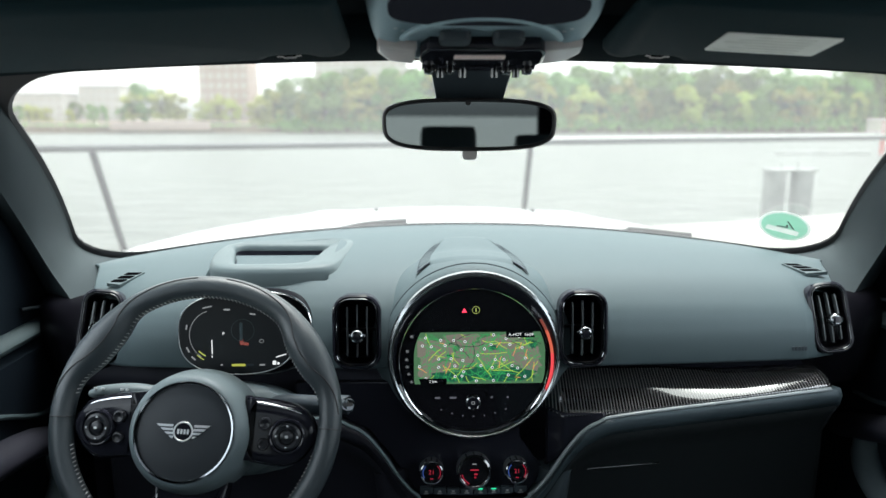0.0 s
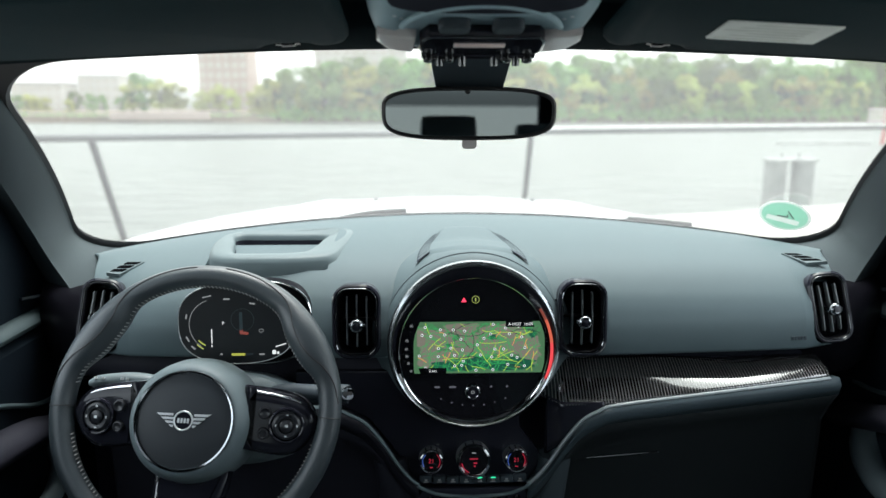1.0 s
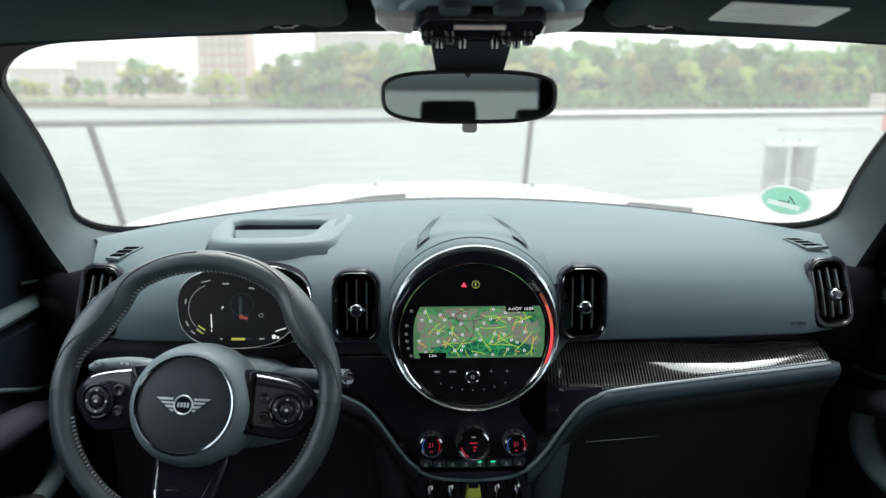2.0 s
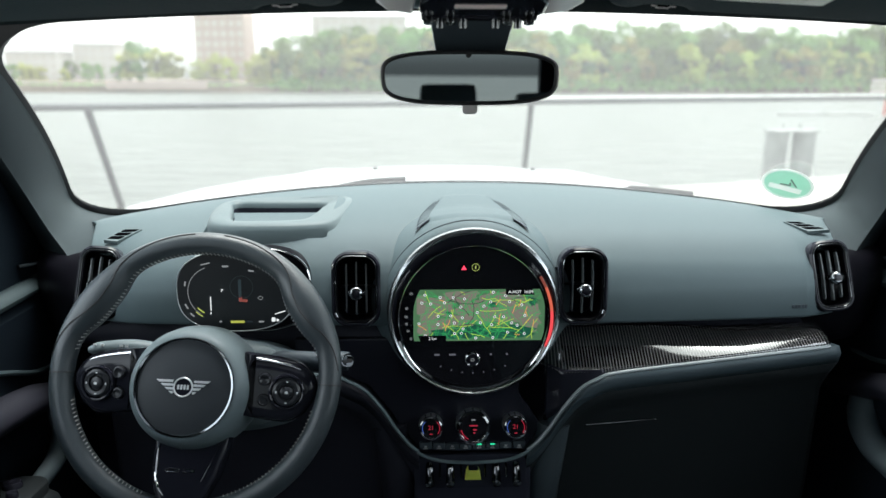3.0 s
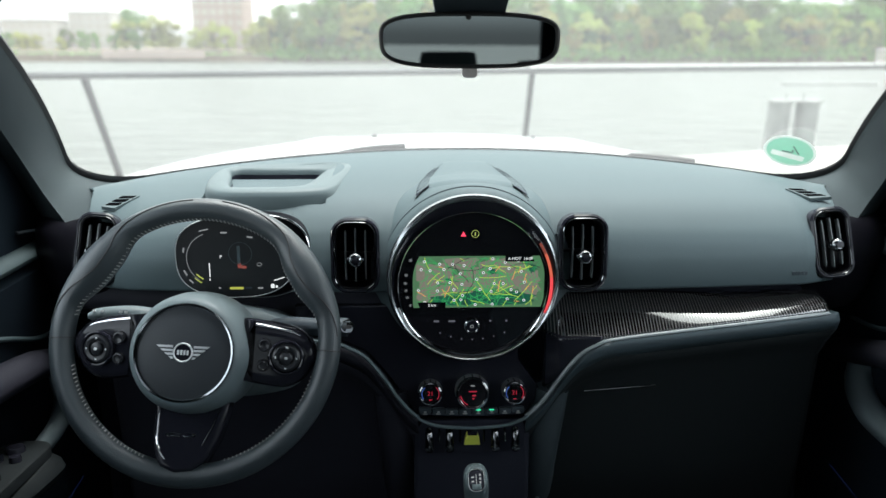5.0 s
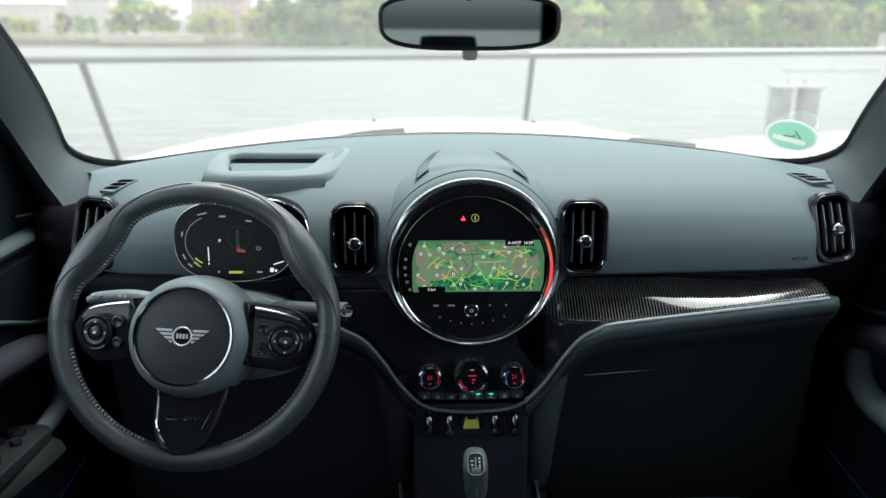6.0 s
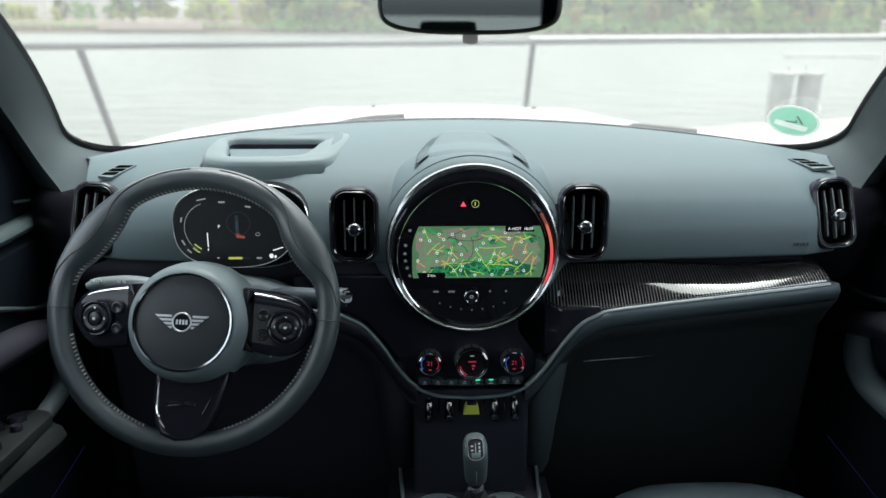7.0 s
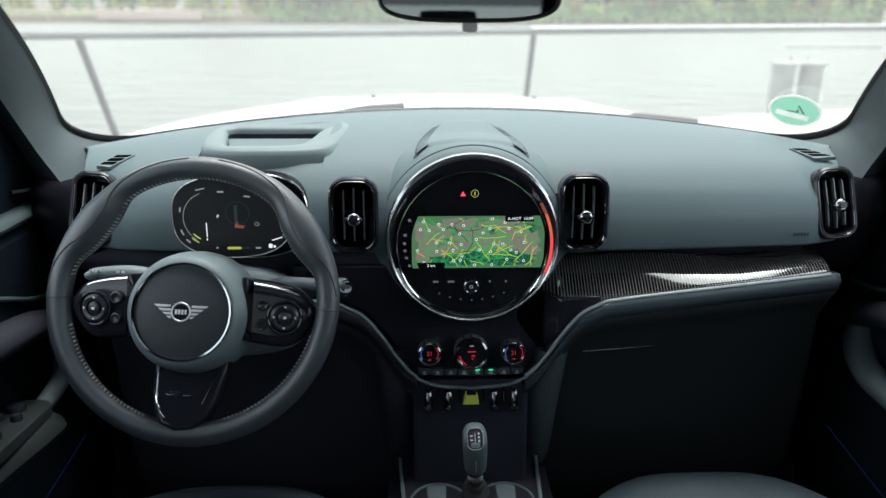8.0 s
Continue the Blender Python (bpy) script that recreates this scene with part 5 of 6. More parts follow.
part("stalk_tip_mark", slab(B(), rrect(0.012, 0.0050, 0.002, 3), 0.0016, Matrix.Translation(wm @ Vector((0.187, 0.0262, -0.042))) @ face_m(0, 0, 0, 25, 8) @ Matrix.Translation((0, 0, 0.0078)), 0), RUBBER, stalk)

# ---- centre stack ----
stack = thing("climate_panel", "gloss black climate panel with three chrome knobs", "control panel", (0, 0.88, 0.78))
sm = face_m(0, 0.864, 0.842, 8)
o = [Vector(v) for v in ((0.078, -0.050), (0.094, -0.032), (0.104, -0.012), (0.07, 0.035), (0.07, 0.12), (-0.26, 0.12), (-0.26, 0.075), (-0.205, 0.072), (-0.155, 0.050), (-0.122, 0.010), (-0.094, -0.032), (-0.078, -0.050))]
part("panel", slab(B(), o, 0.02, sm, 0.003, -0.02), GLOSS, stack, "gloss black panel")
KRED, KBLUE = glow("climate_red", (0.85, 0.03, 0.08), 0.050), glow("climate_blue", (0.12, 0.25, 0.9), 0.045)
for x, r in ((-0.062, 0.0172), (0.0, 0.0245), (0.062, 0.0172)):
    km = sm @ Matrix.Translation((x, -0.011, -0.003)) @ Matrix.Rotation(radians(-6), 4, "X")
    kb = part("knob", lathe(B(), [(r * 1.02, -0.006), (r * 1.04, 0.004), (r * 1.0, 0.0065), (r * 0.98, 0.026), (r * 0.9, 0.0275)], km, 48), SATIN, stack, "satin chrome knob")
    part("knob_ring", lathe(B(), [(r * 0.99, 0.024), (r * 1.01, 0.027), (r * 0.97, 0.0295), (r * 0.86, 0.030), (r * 0.80, 0.0275)], km, 48), CHROME, kb, "polished chrome ring")
    part("knob_face", lathe(B(), [(r * 0.83, 0.024), (r * 0.83, 0.0275), (0.0, 0.0278)], km, 40), SCREEN, kb, "black lit knob face")
    bm = B()
    for a in (90, 62, 118):
        block(bm, km @ Matrix.Rotation(radians(a), 4, "Z") @ Matrix.Translation((r * 0.99, 0, 0.016)), 0.0012, 0.0020, 0.016, 0.0003)
    part("grip_ridges", bm, RUBBER, kb, kind="stuff")
    fm = km @ Matrix.Translation((0, 0, 0.0281))
    if x:
        write("21", 0.0088, fm @ Matrix.Translation((0, 0.0005, 0.0001)), KRED, kb, "knob_digits", "red lit digits")
        part("knob_bar", slab(B(), rrect(0.0045, 0.0012, 0.0003, 2), 0.0003, fm @ Matrix.Translation((0, -0.0085, 0)), 0), KRED, kb, smooth=False)
        for nm, mt, a0, a1 in (("cold_arc", KBLUE, 130, 215), ("hot_arc", KRED, -40, 50)):
            bm = B()
            vs = [bm.verts.new(fm @ Vector((q * math.cos(radians(a)), q * math.sin(radians(a)), 0.0003))) for a in steps(a0, a1, 10) for q in (r * 0.70, r * 0.76)]
            for i in range(0, len(vs) - 2, 2):
                bm.faces.new((vs[i], vs[i + 1], vs[i + 3], vs[i + 2]))
            part(nm, bm, mt, kb, smooth=False)
    else:
        bm = B()
        for px, py, w, h in ((0, 0.003, 0.012, 0.0018), (0.002, -0.003, 0.0055, 0.0022), (0.001, -0.0075, 0.003, 0.0022)):
            slab(bm, rrect(w, h, 0.0006, 2), 0.0003, fm @ Matrix.Translation((px, py, 0)), 0)
        vs = [bm.verts.new(fm @ Vector((q * math.cos(radians(a)), q * math.sin(radians(a)), 0.0003))) for a in steps(190, 245, 10) for q in (r * 0.70, r * 0.76)]
        for i in range(0, len(vs) - 2, 2):
            bm.faces.new((vs[i], vs[i + 1], vs[i + 3], vs[i + 2]))
        part("knob_digits", bm, KRED, kb, "red lit symbols", smooth=False)
        part("auto_mark", slab(B(), rrect(0.006, 0.0016, 0.0004, 2), 0.0003, fm @ Matrix.Translation((0, 0.0115, 0)), 0), DIM, kb, smooth=False)
# row of keys under the knobs
for k in range(8):
    x = -0.0735 + 0.021 * k
    key = part("key", slab(B(), rrect(0.0187, 0.0105, 0.002, 3), 0.006, sm @ Matrix.Translation((x * 0.95, -0.0445 + 0.0004 * (k - 3.5) ** 2 * 0.6, 0)), 0.0015), SOFT_DARK, stack)
    bm = B()
    slab(bm, rrect(0.007, 0.0016, 0.0004, 2), 0.0004, sm @ Matrix.Translation((x * 0.95, -0.046, 0.006)), 0)
    slab(bm, rrect(0.004, 0.0028, 0.0004, 2), 0.0004, sm @ Matrix.Translation((x * 0.95, -0.043, 0.006)), 0)
    part("key_mark", bm, INK, key, smooth=False)
    if k in (4, 5):
        part("key_lamp", slab(B(), rrect(0.007, 0.0018, 0.0004, 2), 0.0005, sm @ Matrix.Translation((x * 0.95, -0.0402, 0.006)), 0), glow("lamp_green", (0.05, 0.85, 0.4), 0.15), key, "green key lamp", smooth=False)

# toggles
tog = thing("toggle_panel", "black panel with a row of chrome toggle switches", "switch panel", (0, 0.88, 0.72))
tm = face_m(0, 0.846, 0.770, 8)
part("panel", slab(B(), rrect(0.175, 0.20, 0.012, 4), 0.03, tm @ Matrix.Translation((0, -0.088, 0)), 0.006, -0.03), VOID, tog)
part("recess", slab(B(), rrect(0.160, 0.050, 0.012, 4), 0.004, tm @ Matrix.Translation((0, -0.006, 0)), 0.001, -0.001), VOID, tog)
LIMEP = mat("lime_yellow_toggle", (0.62, 0.68, 0.10), 0.35)
for k, x in enumerate((-0.064, -0.034, 0.0, 0.034, 0.064)):
    mid = k == 2
    m = tm @ Matrix.Translation((x, -0.001, 0.003)) @ Matrix.Rotation(radians(18), 4, "X") @ Matrix.Scale(1.08 if mid else 0.95, 4)
    w = 0.022 if mid else 0.011
    bm = B()
    if mid:
        slab(bm, [Vector(v) for v in ((-0.0112, -0.014), (0.0112, -0.014), (0.0100, -0.004), (0.0070, 0.004), (-0.0070, 0.004), (-0.0100, -0.004))], 0.009, m, 0.002)
        part("start_toggle", bm, LIMEP, tog, "lime-yellow start toggle")
        part("toggle_cap", block(B(), m @ Matrix.Translation((0, 0.0065, 0.005)), 0.0135, 0.005, 0.010, 0.002), GLOSS, tog)
    else:
        tube(bm, [m @ Vector(p) for p in ((0, 0.009, 0.0), (0, 0.006, 0.010), (0, -0.003, 0.015), (0, -0.011, 0.018))], 0.005, 10, radii=[0.0050, 0.0060, 0.0062, 0.0066], up=(1, 0, 0))
        lathe(bm, [(0.0066, -0.006), (0.0072, 0.0), (0.0066, 0.005), (0.003, 0.0075), (0.0, 0.008)], m @ Matrix.Translation((0, -0.012, 0.018)), 16)
        part("toggle", bm, GEARCHROME, tog, "smoked chrome toggle switch")
for x in (-0.049, -0.018, 0.018, 0.049):
    bm = B()
    tube(bm, [tm @ Vector((x, y, z)) for y, z in ((0.006, 0.002), (0.004, 0.010), (-0.010, 0.012), (-0.014, 0.002))], 0.0014, 8, up=(1, 0, 0))
    part("guard", bm, DARKCHROME, tog, "dark guard bar between toggles")

# ---- centre console ----
con = thing("centre_console", "black centre console with cup holders", "centre console", (0, 0.5, 0.3))
bm = B()
prof = [(-0.128, 0.30), (-0.128, 0.612), (-0.118, 0.624), (0.118, 0.624), (0.128, 0.612), (0.128, 0.30)]
skin(bm, [[Vector((x, y, z)) for x, z in prof] for y in (-0.3, 0.62)])
part("body", bm, KNEE, con)
bm = B()
skin(bm, [[Vector((x, y, z)) for x, z in [(-0.128, 0.30), (-0.128, 0.60), (0.128, 0.60), (0.128, 0.30)]] for y in (0.62, 0.95)])
part("body", bm, KNEE, con)
# top plate with two round wells
bm = B()
for s in (-1, 1):
    q = [Vector((s * 0.0535 + 0.0635 * v.x / 0.0635, v.y)) for v in rrect(0.1065, 0.30, 0.001, 5)]
    n = len(q)
    inner = [Vector((s * 0.052 + 0.0405 * math.cos(t), 0.02 + 0.0405 * math.sin(t))) for t in [math.atan2(p.y - 0.02, p.x - s * 0.052) for p in q]]
    hoop(bm, q, inner, 0.022, flat_m(0, 0.775, 0.602), 0.0)
part("top_plate", bm, KNEE, con)
for s in (-1, 1):
    bm = B()
    tube(bm, [(s * (0.095 + 0.0165 * max(0, (y - 0.7) / 0.2)), y, 0.628) for y in steps(0.3, 0.92, 12)], 0.0030, 10, squash=0.8)
    part("edge_rail", bm, HUBGREY, con, "grey console edge rail")
    bm = B()
    lathe(bm, [(0.0405, 0.020), (0.0418, 0.0225), (0.0432, 0.0225), (0.0442, 0.019)], flat_m(s * 0.050, 0.777, 0.604), 40)
    part("cup_rim", bm, HUBGREY, con, "grey cup holder rim")
    bm = B()
    lathe(bm, [(0.0412, 0.019), (0.040, -0.05), (0.036, -0.056), (0.0, -0.056)], flat_m(s * 0.050, 0.777, 0.604), 36)
    part("cup_well", bm, VOID, con, "dark cup holder well")
    # Cheek in a lit tone on the passenger's side, shaded on the driver's.
    bm = B()
    path = spline([(s * 0.122, 0.868, 0.83), (s * 0.116, 0.868, 0.78), (s * 0.111, 0.876, 0.72), (s * 0.110, 0.892, 0.66), (s * 0.113, 0.91, 0.61)], 6)
    tube(bm, path, 0.020, 14, squash=1.3, up=(1, 0, 0))
    part("cheek", bm, CHEEK if s > 0 else KNEE, con, "padded console cheek, light and shade in its colour")

# ---- gear selector ----
gear = thing("gear_selector", "leather gear selector with chrome collar and boot", "gear lever", (0, 0.80, 0.622))
ax = (Vector((-0.002, 0.742, 0.775)) - Vector((0.006, 0.795, 0.63))).normalized()
gm = Matrix.Translation((0.005, 0.79, 0.645)) @ Vector((0, 0, 1)).rotation_difference(ax).to_matrix().to_4x4()


def gear_ring(w, d, z, n=28):
    return [gm @ Vector((w * math.copysign(abs(math.cos(2 * math.pi * k / n)) ** 0.75, math.cos(2 * math.pi * k / n)), d * math.copysign(abs(math.sin(2 * math.pi * k / n)) ** 0.75, math.sin(2 * math.pi * k / n)), z)) for k in range(n)]


bm = B()
skin(bm, [gear_ring(w, d, 0.048 + (z - 0.036) * 0.786) for w, d, z in ((0.0125, 0.012, 0.036), (0.0158, 0.018, 0.041), (0.0165, 0.021, 0.055), (0.0170, 0.023, 0.085), (0.0174, 0.0245, 0.108), (0.0170, 0.0240, 0.122), (0.0155, 0.0215, 0.130), (0.0115, 0.016, 0.134))])
knob = part("knob", bm, HUDGREY, gear, "grey-black leather knob", sharp=60)
bm = B()
seam = spline([(0.0, -0.0192, 0.058), (0.0, -0.0217, 0.068), (0.0, -0.0236, 0.086), (0.0, -0.0243, 0.097)], 6)
for a, b in zip(seam[::2], seam[1::2]):
    tube(bm, [gm @ a, gm @ b], 0.0006, 5)
part("seam", bm, STITCH, knob, "stitched seam")
part("stem", lathe(B(), [(0.0110, 0.010), (0.0110, 0.054)], gm, 24), RUBBER, gear, "black lever stem")
cap = gm @ Matrix.Translation((0, -0.0085, 0.1236)) @ Matrix.Rotation(radians(28), 4, "X") @ Matrix.Scale(0.7, 4)
part("gear_plate", slab(B(), rrect(0.029, 0.040, 0.011, 5), 0.006, cap, 0.0015), GLOSS, knob, "gloss gear position plate")
part("gear_plate_rim", hoop(B(), rrect(0.031, 0.042, 0.012, 5), rrect(0.0288, 0.0398, 0.0108, 5), 0.007, cap, 0.0006), SATIN, knob)
bm = B()
for x, y, w, h in ((0, 0.002, 0.0012, 0.02), (-0.007, 0.006, 0.005, 0.0028), (-0.007, -0.002, 0.005, 0.0028), (0.0075, 0.010, 0.0035, 0.004), (0.0075, 0.003, 0.0035, 0.004), (0.0075, -0.004, 0.0035, 0.004), (0, -0.013, 0.006, 0.003)):
    slab(bm, rrect(w, h, 0.0005, 2), 0.0004, cap @ Matrix.Translation((x, y, 0.006)), 0)
part("gear_marks", bm, glow("gear_mark_white", (0.7, 0.72, 0.72), 0.06), knob, kind="stuff", smooth=False)
part("collar", lathe(B(), [(0.0120, 0.022), (0.0128, 0.024), (0.0128, 0.032), (0.0115, 0.034)], gm, 32), CHROME, gear, "chrome collar")
bm = B()
rings = []
for k in range(9):
    t = k / 8
    w = 0.012 + 0.010 * t + 0.0016 * math.sin(t * 22)
    rings.append([gm @ Vector((w * math.cos(2 * math.pi * j / 28) * (1 + 0.04 * math.cos(j * 1.35)), w * 1.25 * math.sin(2 * math.pi * j / 28) * (1 + 0.04 * math.cos(j * 1.35)), 0.008 - 0.034 * t)) for j in range(28)])
skin(bm, rings)
part("boot", bm, RUBBER, gear, "pleated leather boot")

# ---- rear-view mirror ----
rv = thing("rear_view_mirror", "black-framed rear-view mirror hanging from the windscreen", "mirror", (-0.016, 0.86, 1.39))
mm = face_m(-0.014, 0.795, 1.333, -0.5, 0)


def mirror_outline(w, h):
    pts = []
    for k in range(72):
        t = 2 * math.pi * k / 72
        c, s = math.cos(t), math.sin(t)
        y = h * math.copysign(abs(s) ** 0.5, s)
        x = w * math.copysign(abs(c) ** 0.5, c)
        x *= 1 - 0.045 * (y < 0) * (abs(y) / h) ** 1.5
        y += h * 0.10 * (1 - (x / w) ** 2) * (1 if s > 0 else -0.9)
        pts.append(Vector((x, y)))
    return pts


out = mirror_outline(0.109, 0.0300)
bm = B()
skin(bm, [[mm @ Vector((p.x * f, p.y * f, z)) for p in out] for f, z in ((0.70, -0.040), (0.90, -0.032), (0.985, -0.016), (1.0, -0.004), (0.995, 0.002))])
part("housing", bm, SOFT_DARK, rv, sharp=60)
part("frame", hoop(B(), out, inset(out, 0.0050), 0.008, mm, 0.0025), RUBBER, rv, "black rounded frame")
part("mirror_glass", slab(B(), inset(out, 0.004), 0.003, mm, 0.0, 0.001), MIRROR, rv, "mirror glass")
part("sensor", lathe(B(), [(0.0035, 0.0), (0.0035, 0.0012), (0.0, 0.0015)], mm @ Matrix.Translation((-0.002, 0.0272, 0.0042)), 16), RUBBER, rv)
part("lever_tab", slab(B(), rrect(0.019, 0.014, 0.005, 4), 0.007, mm @ Matrix.Translation((0.001, -0.037, -0.008)), 0.002), LENS, rv, "pale anti-dazzle tab")
bm = B()
skin(bm, [[Vector((-0.012 + w * x, y, z)) for x, y, z in ((-1, 0.80 + dy, zz), (1, 0.80 + dy, zz), (1, 0.86 + dy, zz + 0.004), (-1, 0.86 + dy, zz + 0.004))] for w, dy, zz in ((0.040, 0.02, 1.352), (0.044, 0.012, 1.372), (0.048, -0.005, 1.392), (0.052, -0.03, 1.412))])
part("stem", bm, SOFT_DARK, rv, "broad black stem")

# ---- overhead console ----
oc = thing("overhead_console", "grey overhead console with reading lamps and toggles", "overhead console", (-0.004, 0.66, 1.44))
om = Matrix.Translation((-0.012, 0.640, 1.431)) @ Matrix.Rotation(radians(-12.4), 4, "X") @ Matrix.Rotation(radians(180), 4, "Y") @ Matrix.Scale(0.95, 4)


def oval_o(w, h, p=0.55, n=64, taper=0.1):
    q = []
    for k in range(n):
        t = 2 * math.pi * k / n
        c, s = math.cos(t), math.sin(t)
        y = h * math.copysign(abs(s) ** p, s)
        q.append(Vector((w * math.copysign(abs(c) ** p, c) * (1 - taper * (y / h > 0) * (y / h) ** 3), y)))
    return q


bm = B()
sec = oval_o(0.118, 0.105)
skin(bm, [[om @ Vector((p.x * f, p.y * f, z)) for p in sec] for f, z in ((1.06, -0.03), (1.03, -0.012), (0.99, 0.0), (0.93, 0.006), (0.80, 0.0075), (0.74, 0.004), (0.5, 0.002))])
part("housing", bm, HOUSING, oc, "moulded grey housing", sharp=60)
part("recess", slab(B(), oval_o(0.098, 0.040, 0.6), 0.004, om @ Matrix.Translation((0, -0.068, 0.005)), 0.002), VOID, oc, "dark rear recess")
bm = B()
path = [om @ Vector((0.088 * math.sin(radians(a)), 0.035 - 0.085 * math.cos(radians(a)) * 1.0, 0.0075)) for a in steps(-75, 75, 30)]
tube(bm, path, 0.004, 10, squash=0.8)
part("ridge", bm, HOUSING, oc, "raised arc moulding")
for s in (-1, 1):
    q = [Vector(v) for v in ((0.070, 0.035), (0.112, 0.020), (0.115, 0.045), (0.104, 0.075), (0.074, 0.085))]
    if s < 0:
        q = [Vector((-p.x, p.y)) for p in reversed(q)]
    part("reading_lamp", slab(B(), q, 0.014, om, 0.004), LENS, oc, "unlit pale reading lamp lens")
    bm = B()
    slab(bm, rrect(0.034, 0.026, 0.008, 4), 0.010, om @ Matrix.Translation((s * 0.029, 0.010, 0.004)), 0.004)
    part("push_key", bm, SOFT_DARK, oc, "dark push key")
    bm = B()
    for k in range(3):
        slab(bm, rrect(0.004, 0.0015, 0.0004, 2), 0.0006, om @ Matrix.Translation((s * (0.078 + 0.007 * k), -0.004 - 0.007 * k, 0.0072)), 0)
    part("mark", bm, PRINT, oc)
part("switch_bezel", slab(B(), [Vector(v) for v in ((-0.076, 0.040), (-0.066, 0.022), (0.056, 0.022), (0.066, 0.040), (0.068, 0.075), (0.056, 0.098), (-0.066, 0.098), (-0.078, 0.075))], 0.016, om, 0.004), GLOSS, oc, "gloss black switch bezel")
part("indicator_strip", slab(B(), rrect(0.058, 0.011, 0.002, 3), 0.002, om @ Matrix.Translation((-0.001, 0.050, 0.0155)), 0.0006), PINK, oc, "pale pink indicator strip")
part("toggle_bar", block(B(), om @ Matrix.Translation((-0.003, 0.0935, 0.010)), 0.136, 0.014, 0.016, 0.004), GLOSS, oc, "gloss black bar behind the toggles")
for k, x in enumerate((-0.056, -0.043, -0.031, -0.016, 0.022, 0.035, 0.048, 0.061)):
    big = k in (1, 3, 4, 6)
    bm = B()
    if big:
        tube(bm, [om @ Vector((-x, 0.084, 0.008)), om @ Vector((-x, 0.093, 0.016)), om @ Vector((-x, 0.096, 0.027))], 0.0035, 10, up=(1, 0, 0), radii=[0.0040, 0.0048, 0.0042])
    else:
        lathe(bm, [(0.005, 0.0), (0.0068, 0.006), (0.0062, 0.011), (0.0, 0.0130)], om @ Matrix.Translation((-x, 0.092, 0.012)), 16)
    part("toggle", bm, DARKCHROME, oc, "small smoked chrome toggle")

# ---- sun visors ----
for s, x0, x1 in ((-1, -0.575, -0.150), (1, 0.122, 0.575)):
    w = x1 - x0
    vz = Matrix.Translation(((x0 + x1) / 2, 0.612, 1.421)) @ Matrix.Rotation(radians(-10.5), 4, "X") @ Matrix.Rotation(radians(180), 4, "Y") @ Matrix.Rotation(radians(3.0 * s), 4, "Y")
    vis = thing("sun_visor", "dark folded-up sun visor" + (" with a pale label" if s > 0 else " above the driver"), "sun visor", ((x0 + x1) / 2, 0.625, 1.43), group="sun visors")
    o = rrect(w, 0.19, 0.028, 8)
    nx = (x0 + x1) / 2 - (-0.217 if s < 0 else 0.186)
    o[9:9] = [Vector((nx + dx, 0.095 - dy)) for dx, dy in ((0.034, 0), (0.028, 0.004), (0.021, 0.0125), (0.015, 0.015), (-0.015, 0.015), (-0.021, 0.0125), (-0.028, 0.004), (-0.034, 0))]
    bm = B()
    skin(bm, [[vz @ Vector((p.x, p.y, z)) for p in q] for q, z in ((inset(o, 0.008), -0.012), (o, -0.005), (o, 0.002), (inset(o, 0.004), 0.007), (inset(o, 0.014), 0.0095))])
    part("panel", bm, VISOR, vis, "dark padded panel", sharp=60)
    bm = B()
    block(bm, vz @ Matrix.Translation((nx, 0.086, 0.000)), 0.016, 0.014, 0.010, 0.002)
    part("clip", bm, HOLE, vis, "black visor clip")
    bm = B()
    tube(bm, [vz @ Vector((nx + dx, y, 0.0068)) for dx, y in ((-0.013, 0.0812), (-0.0075, 0.0822), (-0.0065, 0.0875), (0.0065, 0.0875), (0.0075, 0.0822), (0.013, 0.0812))], 0.0009, 6)
    part("clip_edge", bm, LENS, vis, "pale clip edge")
    if s > 0:
        lm = vz @ Matrix.Translation((-((0.277 - (x0 + x1) / 2)), 0.009, 0.0092))
        lab = part("label", slab(B(), rrect(0.114, 0.058, 0.003, 2), 0.0016, lm, 0.0004), PAPER, vis, "pale printed paper label")
        bm = B()
        for k in range(6):
            ww = 0.085 - 0.012 * (k % 3)
            slab(bm, rrect(ww, 0.0012, 0.0004, 2), 0.0003, lm @ Matrix.Translation((0.008 - (0.085 - ww) / 2, 0.021 - 0.0085 * k, 0.0016)), 0)
        part("label_print", bm, mat("faint_print", (0.48, 0.48, 0.43), 0.6), lab, smooth=False)

